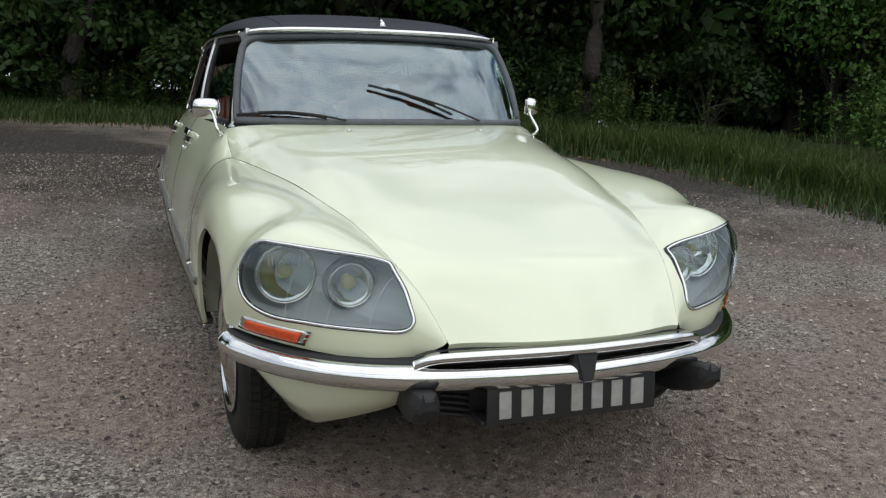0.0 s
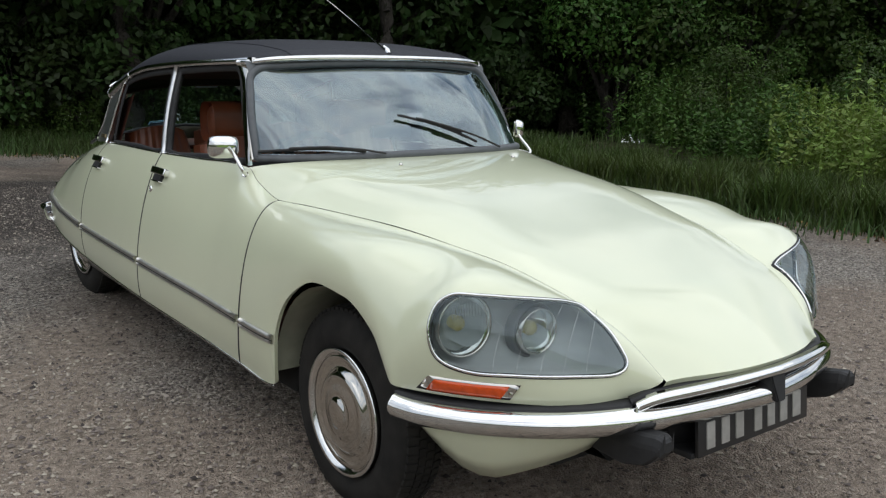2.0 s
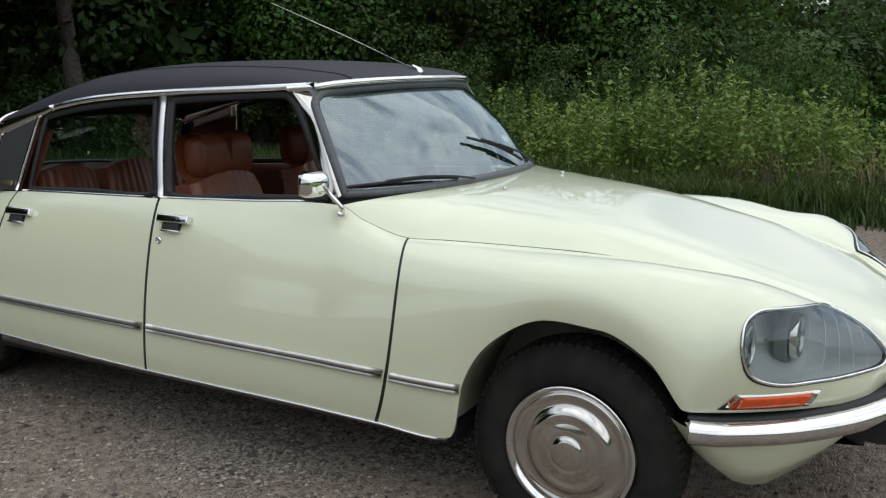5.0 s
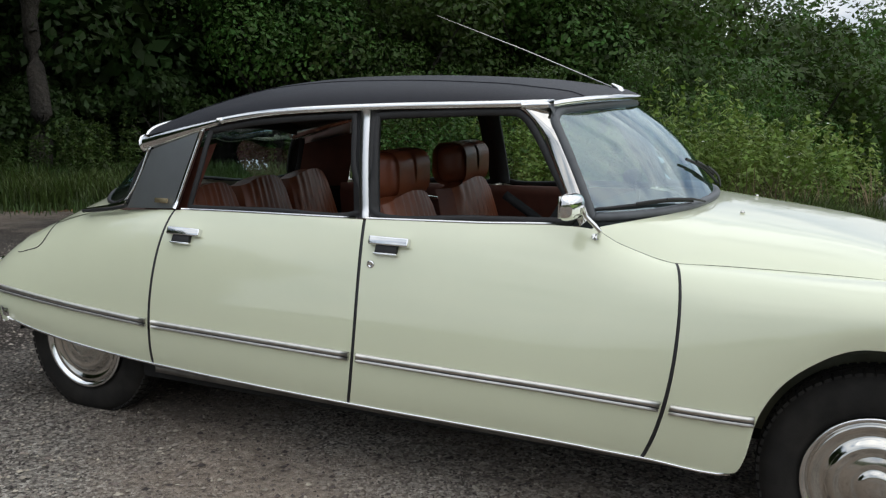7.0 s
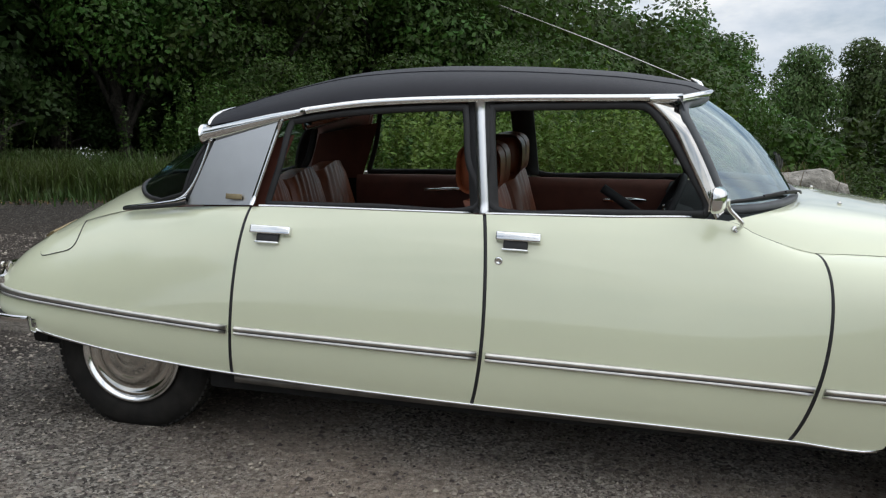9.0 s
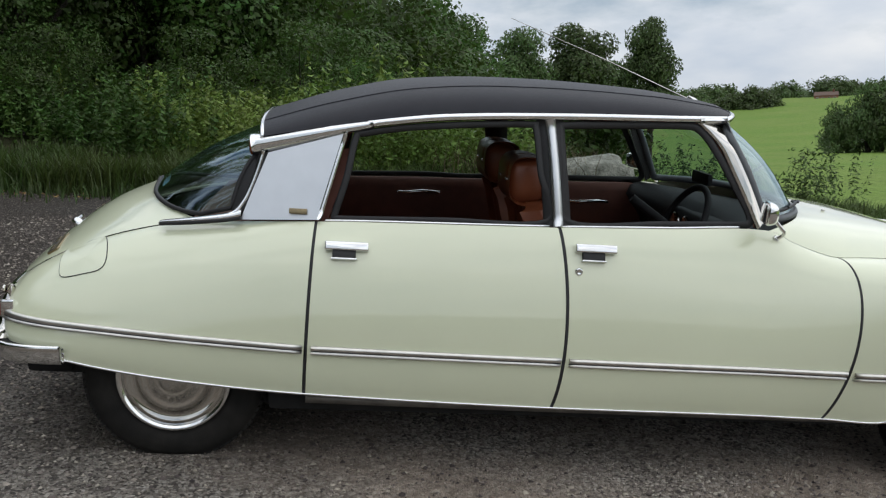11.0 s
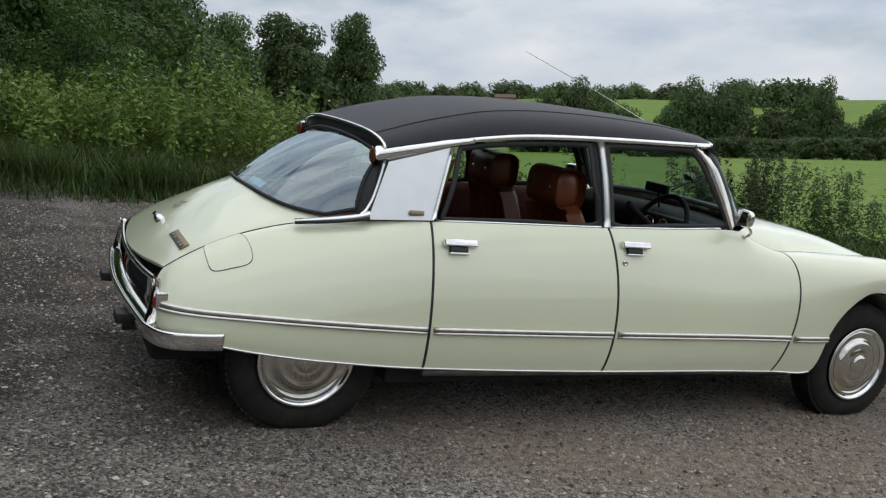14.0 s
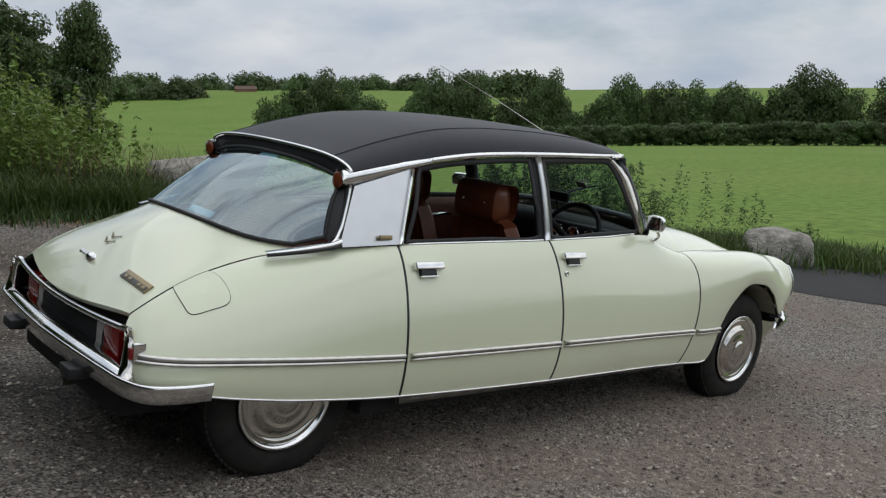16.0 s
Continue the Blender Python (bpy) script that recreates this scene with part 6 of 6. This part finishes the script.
# hedgerow that runs off beside the meadow
hedge_a = tree("hedgerow_tree", 21, (2.8, 2.8, 3.4), 0.5, 0.16, 44, 16000, 0.135, LEAF_MID, "bushy green hedgerow tree")
scatter(hedge_a, along([(12.0, 11.5), (13.5, 8.8), (16, 6), (21, 3.6)], 1.6, 0.6, 4), 4, 0.85, 1.2)
hedge_d = tree("hedgerow_tree", 28, (2.8, 2.8, 3.4), 0.5, 0.16, 44, 8000, 0.18, LEAF_MID, "bushy hedgerow tree further along the meadow")
scatter(hedge_d, along([(21, 3.6), (30, 0.5), (42, -3.5)], 1.9, 0.6, 29), 30, 0.85, 1.2)
hedge_b = tree("hedgerow_tree", 22, (2.8, 2.8, 4.6), 1.4, 0.18, 44, 8000, 0.22, LEAF_MID, "taller hedgerow tree behind the bank")
scatter(hedge_b, along([(12, 15), (17, 10.5), (24, 6.5), (36, 2), (52, -4)], 2.3, 0.9, 5), 5, 0.9, 1.25)
hedge_c = tree("hedgerow_tree", 24, (2.6, 2.6, 3.0), 0.6, 0.16, 40, 4000, 0.30, LEAF_MID, "rounded hedgerow tree along the meadow")
scatter(hedge_c, along([(50, -5), (75, -12), (104, -22)], 3.6, 1.5, 25), 26, 0.75, 1.25)
scatter_mid = along([(42, -3.5), (60, -9), (85, -17), (105, -24)], 2.6, 1.2, 61)
mid_bush = tree("field_bush", 62, (2.0, 2.0, 1.7), 0.1, 0.06, 26, 2400, 0.26, LEAF_MID, "green bush along the side of the meadow")
scatter(mid_bush, scatter_mid + along([(34, -6), (50, -11), (70, -18)], 3.5, 1.5, 63), 64, 0.8, 1.7)
shrub = tree("hedge_shrub", 23, (1.3, 1.3, 1.2), 0.15, 0.04, 18, 9000, 0.062, LEAF_MID, "dense green shrub on the bank")
scatter(shrub, along([(11.6, 8.6), (11.4, 6), (11.8, 4), (12.8, 2.5), (15, 1.5)], 1.1, 0.5, 6), 6, 0.8, 1.25)


# nettles, cow parsley and long grass on the bank
def weeds(name, spots, seed, tall, mat, leaf, per_stem, stems, label, spread=0.45, wide=0.5):
    rng = np.random.default_rng(seed)
    cs, ns, stem_v = [], [], []
    for x, y in spots:
        for _ in range(stems):
            px, py = x + rng.normal() * spread, y + rng.normal() * spread
            h = tall * rng.uniform(0.6, 1.15) * (0.85 + 0.7 * noise.noise(Vector((px * 0.45, py * 0.45, seed))))
            lean = rng.normal(size=2) * 0.12
            base = height(px, py)
            w = 0.002 + 0.002 * rng.random()
            stem_v += [(px - w, py + w, base - 0.02), (px + w, py - w, base - 0.02), (px + lean[0] * h + w * 0.3, py + lean[1] * h - w * 0.3, base + h), (px + lean[0] * h - w * 0.3, py + lean[1] * h + w * 0.3, base + h)]
            k = rng.uniform(0.12, 1.0, per_stem)
            ang = rng.uniform(0, 6.28, per_stem)
            rad = (0.10 * (1.15 - k * 0.75)) * rng.uniform(0.4, 1.3, per_stem)
            cs.append(np.stack((px + lean[0] * k * h + rad * np.cos(ang), py + lean[1] * k * h + rad * np.sin(ang), base + k * h), 1))
            nn = np.stack((np.cos(ang) * 0.6, np.sin(ang) * 0.6, np.full(per_stem, 0.8)), 1) + rng.normal(size=(per_stem, 3)) * 0.25
            ns.append(nn / np.linalg.norm(nn, axis=1)[:, None])
    v, q = leaf_quads(rng, np.concatenate(cs), np.concatenate(ns), leaf, wide)
    q = np.concatenate((q, np.arange(len(stem_v)).reshape(-1, 4) + len(v)))
    v = np.concatenate((v, np.array(stem_v)))
    ob = new(name, numpy_mesh(name, v, q, mat))
    return tagged(ob, label, "weeds", kind="stuff")


def blades(name, spots, seed, tall, mat, count, label, spread=0.3, wide=0.012):
    """Grass: thin bent blades in tufts."""
    rng = np.random.default_rng(seed)
    sp = np.array(spots)
    pick = rng.integers(0, len(sp), count)
    xy = sp[pick] + rng.normal(size=(count, 2)) * spread
    z = np.array([height(a, b) for a, b in xy])
    h = tall * rng.uniform(0.45, 1.2, count)
    ang = rng.uniform(0, 6.28, count)
    out = np.stack((np.cos(ang), np.sin(ang)), 1)
    acr = np.stack((-np.sin(ang), np.cos(ang)), 1) * (wide * rng.uniform(0.6, 1.3, count))[:, None]
    bend = out * (h * rng.uniform(0.15, 0.8, count))[:, None]
    v = np.zeros((count, 6, 3))
    for i, (k, w) in enumerate(((0, 1.0), (0.55, 0.8), (1.0, 0.12))):
        for j, sgn in enumerate((-1, 1)):
            v[:, i * 2 + j, :2] = xy + bend * k * k + acr * w * sgn
            v[:, i * 2 + j, 2] = z + h * k * (1 - 0.12 * k)
    base = np.arange(count)[:, None] * 6
    q = np.concatenate((base + np.array([[0, 1, 3, 2]]), base + np.array([[2, 3, 5, 4]])))
    ob = new(name, numpy_mesh(name, v.reshape(-1, 3), q, mat))
    return tagged(ob, label, "grass", kind="stuff")


bank_line = [car_spot(*p) for p in ((9.2, 4.4), (8.6, 3.0), (8.4, 1.6), (8.9, 0.2))]
bank_spots = along(bank_line, 0.2, 0.35, 31) + along([(x + 0.9, y + 0.5) for x, y in bank_line], 0.2, 0.4, 32) + along([(x + 1.9, y + 1.0) for x, y in bank_line], 0.22, 0.5, 33)
shade_line = [car_spot(*p) for p in ((10.6, 8.6), (10.2, 7.0), (9.6, 5.6), (9.3, 4.6))]
# nettles in two leaf colours: shade painted dark here, the sunlit bank lighter
weeds("shaded_nettles", along(shade_line, 0.22, 0.4, 66) + along([(x + 0.9, y + 0.6) for x, y in shade_line], 0.22, 0.5, 67), 68, 1.25, LEAF_MID, 0.09, 32, 12, "tall nettles by the hedge, coloured dark for shade")
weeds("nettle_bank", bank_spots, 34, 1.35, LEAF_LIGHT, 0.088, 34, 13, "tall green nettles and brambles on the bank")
wood_edge = [car_spot(x + 1.9, y + 2.6) for x, y in EDGE[:6]]
# the wood's shade is put into the darker leaf colour
weeds("shaded_undergrowth", along(wood_edge, 0.35, 0.5, 38) + along([(x + 0.4, y + 1.1) for x, y in wood_edge], 0.35, 0.5, 39), 40, 0.85, LEAF_MID, 0.075, 28, 11, "low ferns and nettles by the wood, coloured dark for shade")
gate_line = [car_spot(*p) for p in ((9.3, -1.9), (8.3, -2.6), (7.2, -3.9), (6.0, -5.0), (4.9, -6.6), (4.2, -8.2), (3.2, -10.5))]
weeds("tall_weeds", along(gate_line[:3], 0.5, 0.35, 35) + along([(x + 0.8, y - 0.7) for x, y in gate_line[:3]], 0.6, 0.5, 36), 37, 1.1, LEAF_MID, 0.075, 44, 11, "tall willowherb and weeds at the meadow's edge", 0.17, 0.30)
herb_line = [car_spot(*p) for p in ((6.5, -4.9), (6.0, -5.35), (5.5, -5.8))]
weeds("tall_willowherb", along(herb_line, 0.30, 0.3, 135) + along([(x + 0.6, y - 0.4) for x, y in herb_line], 0.5, 0.4, 136), 137, 1.95, WEED_GREEN, 0.085, 110, 16, "tall thin willowherb standing over the meadow's edge", 0.16, 0.24)
weeds("low_willowherb", along([car_spot(5.2, -6.0), car_spot(4.4, -6.8)], 0.22, 0.25, 138), 139, 1.35, WEED_GREEN, 0.075, 60, 16, "lower willowherb thinning out towards the boulder", 0.16, 0.26)
weeds("thin_weeds", along([car_spot(4.5, -6.9), car_spot(3.9, -7.9), car_spot(3.4, -9.6)], 0.42, 0.25, 140), 141, 1.15, WEED_GREEN, 0.07, 55, 4, "thin single weed stalks beside the boulder", 0.12, 0.26)
edge_world = [car_spot(x, y) for x, y in EDGE[:11]]
verge = along(edge_world, 0.12, 0.25, 41) + along([car_spot(x + 0.5, y + 0.5) for x, y in EDGE[:11]], 0.12, 0.4, 42) + along([car_spot(x + 1.1, y + 1.2) for x, y in EDGE[:11]], 0.15, 0.5, 43) + along([car_spot(x + 1.8, y + 2.0) for x, y in EDGE[:10]], 0.14, 0.6, 47) + along([car_spot(x + 2.5, y + 2.8) for x, y in EDGE[:8]], 0.14, 0.7, 48)
blades("verge_grass", verge, 44, 0.17, VERGE_BLADE, 75000, "long green grass on the verge", 0.32, 0.008)
tuft_spots = along([car_spot(x + 0.2, y + 0.2) for x, y in EDGE[4:10]], 0.3, 0.25, 71) + along([car_spot(x + 1.2, y + 0.4) for x, y in EDGE[4:10]], 0.3, 0.5, 72)
blades("grass_tufts", tuft_spots, 73, 0.42, GRASS_BLADE, 22000, "taller tufts of green grass on the verge", 0.16, 0.009)
edge_field = [car_spot(x + 0.5, y - 0.3) for x, y in EDGE[9:14]]
blades("meadow_edge_grass", along(edge_field, 0.10, 0.5, 45), 46, 0.34, GRASS_BLADE, 24000, "long grass along the meadow's edge", 0.45)

DRY = material("dry_stems", (0.17, 0.125, 0.07), rough=0.9, random_tint=0.4, vary=0.2)
blades("dry_stems", along([car_spot(8.0, 0.9), car_spot(8.3, -0.4), car_spot(8.6, -1.4)], 0.25, 0.4, 91), 92, 0.75, DRY, 500, "dry brown stalks among the nettles", 0.3, 0.006)
UMBEL = material("white_flower_heads", (0.75, 0.75, 0.68), rough=0.8, vary=0.1)
fr = np.random.default_rng(93)
fl_at = np.array(along([car_spot(8.3, 3.0), car_spot(8.0, 1.2), car_spot(8.4, 0.0)], 0.22, 0.5, 94))
fl_c = np.repeat(np.column_stack((fl_at, [height(a, b) + fr.uniform(0.8, 1.25) for a, b in fl_at])), 9, axis=0) + fr.normal(size=(len(fl_at) * 9, 3)) * np.array((0.022, 0.022, 0.006))
fl_n = fr.normal(size=(len(fl_c), 3)) * 0.2 + np.array((0, 0, 1.0))
fv, fq = leaf_quads(fr, fl_c, fl_n / np.linalg.norm(fl_n, axis=1)[:, None], 0.022, 0.9)
tagged(new("cow_parsley", numpy_mesh("cow_parsley", fv, fq, UMBEL)), "small white cow parsley heads above the nettles", "flowers", kind="stuff")

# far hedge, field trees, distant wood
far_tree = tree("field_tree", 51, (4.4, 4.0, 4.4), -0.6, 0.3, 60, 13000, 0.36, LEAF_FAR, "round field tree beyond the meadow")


def polar(az, r):
    return r * math.sin(radians(az)), r * math.cos(radians(az))


# bearing, half width and height of the crown's top for each tree behind the far hedge
FIELD_TREES = [(120.3, 3, 5.6), (121.7, 3.2, 7.9), (123.4, 4.5, 9.2), (125.3, 3.6, 8.1), (126.7, 3, 5.3), (129.6, 3.2, 7.7), (130.8, 4.2, 9.1), (132.6, 4.2, 8.6), (135.3, 3.8, 6.3), (136.8, 3, 6.9), (137.6, 3.5, 9.1), (138.8, 3, 4.4), (140.2, 3, 5.1), (141.7, 3.8, 8.1), (142.6, 2.9, 8.3), (143.7, 2.7, 7.2), (145, 3.2, 7.4), (146.4, 3.3, 7.4), (147.7, 3, 6.9), (148.8, 3.3, 7.2), (149.5, 2.7, 5.9), (152.2, 4.5, 9.1), (153.9, 3.9, 8.3)]
for n_tree, (az, half, top) in enumerate(FIELD_TREES):
    spot = Vector((-3.9 + 122 * math.sin(radians(az)), 4.7 + 122 * math.cos(radians(az))))
    tall = (top - height(spot.x, spot.y)) / 6.7
    m = Matrix.Translation(on_ground(spot.x, spot.y, -0.1)) @ Matrix.Rotation(2.3 * n_tree, 4, "Z") @ Matrix.Diagonal((half / 4.7, half / 4.7, tall, 1))
    (far_tree if n_tree == 0 else copy_thing(far_tree, m)).matrix_basis = m
for n_tree, (az, r) in enumerate(((158.5, 100), (162, 96), (166, 98), (170, 96), (174, 95))):
    x, y = polar(az, r)
    m = Matrix.Translation(on_ground(x, y, -0.1)) @ Matrix.Rotation(1.3 * n_tree, 4, "Z")
    copy_thing(far_tree, m).matrix_basis = m
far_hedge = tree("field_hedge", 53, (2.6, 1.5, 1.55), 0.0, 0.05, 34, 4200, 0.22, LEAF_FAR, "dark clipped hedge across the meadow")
scatter(far_hedge, along([polar(126, 96), polar(135, 91), polar(145, 87), polar(155, 85), polar(165, 83), polar(178, 81)], 1.25, 0.2, 54), 55, 0.95, 1.05)
tall_tree = tree("tall_tree", 56, (3.6, 3.4, 5.8), 1.6, 0.35, 90, 18000, 0.32, LEAF_FAR, "tall dark tree standing over the hedgerow")
for n_tree, (az, r, wide, tall) in enumerate(((104.3, 97, 1.20, 1.36), (100.8, 92, 0.95, 1.28), (108.6, 104, 0.84, 1.48), (106.5, 108, 0.95, 1.10))):
    spot = Vector((-4.1 + r * math.sin(radians(az)), 2.43 + r * math.cos(radians(az))))
    m = Matrix.Translation(on_ground(spot.x, spot.y, -0.1)) @ Matrix.Rotation(1.9 * n_tree, 4, "Z") @ Matrix.Diagonal((wide, wide, tall, 1))
    (tall_tree if n_tree == 0 else copy_thing(tall_tree, m)).matrix_basis = m
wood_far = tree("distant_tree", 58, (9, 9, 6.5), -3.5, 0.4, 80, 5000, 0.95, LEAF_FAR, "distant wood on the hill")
scatter(wood_far, [polar(a, r) for a, r in [(106 + 1.15 * i, 340 + 40 * math.sin(i * 2.1)) for i in range(29)]] + [polar(a, 260) for a in (109, 111, 113, 114.6)] + [polar(a, 250) for a in (131, 133.5, 134.8, 136)], 59, 0.55, 1.15)

# farmhouse on the hill
BRICK_RED = material("red_brick_far", (0.22, 0.10, 0.065), rough=0.9, vary=0.15, scale=3)
SLATE = material("brown_roof_tiles", (0.13, 0.085, 0.065), rough=0.85, vary=0.2, scale=4)
WINDOW_DARK = material("dark_far_window", (0.03, 0.035, 0.04), rough=0.2)
WHITE_FRAME = material("white_painted_wood", (0.75, 0.74, 0.70), rough=0.6, vary=0.05)
hx, hy = polar(118.5, 290)
farm = thing("farmhouse", "long red-brick farmhouse with a brown tiled roof", "house", m=Matrix.Translation(on_ground(hx, hy, -0.2)) @ Matrix.Rotation(radians(-118.5), 4, "Z") @ Matrix.Diagonal((0.55, 0.55, 0.5, 1)))
part("wall", box(-6, 6, -3, 3, 0, 4.0, 0.02), BRICK_RED, farm)
bm = bmesh.new()
vs = [bm.verts.new(p) for p in ((-6.3, -3.4, 3.9), (6.3, -3.4, 3.9), (6.3, 3.4, 3.9), (-6.3, 3.4, 3.9), (-6.0, 0, 6.2), (6.0, 0, 6.2))]
for q in ((0, 1, 5, 4), (2, 3, 4, 5), (0, 4, 3), (1, 2, 5), (0, 3, 2, 1)):
    bm.faces.new([vs[i] for i in q])
part("roof", bm, SLATE, farm)
part("chimney", box(3.2, 4.0, -0.4, 0.4, 5.6, 7.4, 0.03), BRICK_RED, farm)
for x in (-4.4, -1.6, 1.4, 4.2):
    wdw = part("window", box(x - 0.65, x + 0.65, -3.06, -2.98, 1.3, 2.9), WHITE_FRAME, farm)
    part("pane", box(x - 0.55, x + 0.55, -3.09, -3.05, 1.4, 2.8), WINDOW_DARK, wdw)


# boulders between car park and meadow
def boulder(x, y, size, seed, label):
    bm = bmesh.new()
    bmesh.ops.create_icosphere(bm, subdivisions=4, radius=1)
    for v in bm.verts:
        n = v.co.normalized()
        k = 1 + 0.16 * noise.noise(n * 1.5 + Vector((seed, 0, 0))) + 0.07 * noise.noise(n * 4 + Vector((0, seed, 0))) + 0.025 * noise.noise(n * 11)
        c = Vector([math.copysign(abs(a) ** 0.72, a) for a in n]) * k
        v.co = Vector((c.x * size[0], c.y * size[1], max(c.z, -0.5) * size[2]))
    me = bpy.data.meshes.new("boulder")
    bm.to_mesh(me)
    bm.free()
    me.materials.append(STONE)
    me.shade_smooth()
    ob = new("boulder", me)
    wx, wy = car_spot(x, y)
    ob.matrix_world = Matrix.Translation(on_ground(wx, wy, size[2] * 0.42)) @ Matrix.Rotation(seed, 4, "Z")
    return tagged(ob, label, "boulder", "boulders along the meadow's edge")


boulder(8.5, -0.9, (0.62, 0.45, 0.42), 1.7, "pale rough boulder among the nettles")
boulder(3.12, -7.72, (0.50, 0.42, 0.36), 4.2, "large grey boulder with pale lichen beside the tarmac")

# loose chippings on the gravel
rng = np.random.default_rng(77)
count = 115000
ang, rad = rng.uniform(0, 6.28, count), 6.5 * rng.uniform(0, 1, count) ** 0.6
px, py = -0.9 + rad * np.cos(ang), 1.2 + rad * np.sin(ang)
keep = np.array([in_polygon((a, b), LOT) for a, b in zip(px, py)])
px, py = px[keep], py[keep]
pz = np.array([height(a, b) + 0.007 for a, b in zip(px, py)])
n = len(px)
sz = np.minimum(0.0044 * np.exp(rng.normal(size=n) * 0.5) + 0.0016, 0.012)
octa = np.array(((1, 0, 0), (0, 1, 0), (-1, 0, 0), (0, -1, 0), (0.1, 0.1, 0.75), (0, 0, -0.6)), float)
v = octa[None] * rng.uniform(0.65, 1.4, (n, 6, 1)) * sz[:, None, None]
ca, sa = np.cos(rng.uniform(0, 6.28, n)), np.sin(rng.uniform(0, 6.28, n))
v = np.stack((v[..., 0] * ca[:, None] - v[..., 1] * sa[:, None], v[..., 0] * sa[:, None] + v[..., 1] * ca[:, None], v[..., 2]), -1) + np.stack((px, py, pz), 1)[:, None, :]
tri = np.array(((0, 1, 4), (1, 2, 4), (2, 3, 4), (3, 0, 4)))
chips = new("loose_stones", numpy_mesh("loose_stones", v.reshape(-1, 3), (np.arange(n)[:, None, None] * 6 + tri[None]).reshape(-1, 3), CHIPS))
tagged(chips, "loose grey chippings scattered over the gravel", "gravel", kind="stuff")

# dry leaves along the gravel's edge
rng = np.random.default_rng(81)
litter_at = np.array(along([car_spot(x - 0.15, y - 0.15) for x, y in EDGE[:11]], 0.009, 0.38, 82))
lz = np.array([height(a, b) + 0.016 for a, b in litter_at])
ln = rng.normal(size=(len(lz), 3)) * 0.35 + np.array((0, 0, 1.0))
lv_, lq_ = leaf_quads(rng, np.column_stack((litter_at, lz)), ln / np.linalg.norm(ln, axis=1)[:, None], 0.045, 0.6)
litter = new("leaf_litter", numpy_mesh("leaf_litter", lv_, lq_, material("dry_leaves", (0.20, 0.115, 0.045), rough=0.8, random_tint=0.6, vary=0.2)))
tagged(litter, "dry brown leaves along the edge of the gravel", "leaves", kind="stuff")
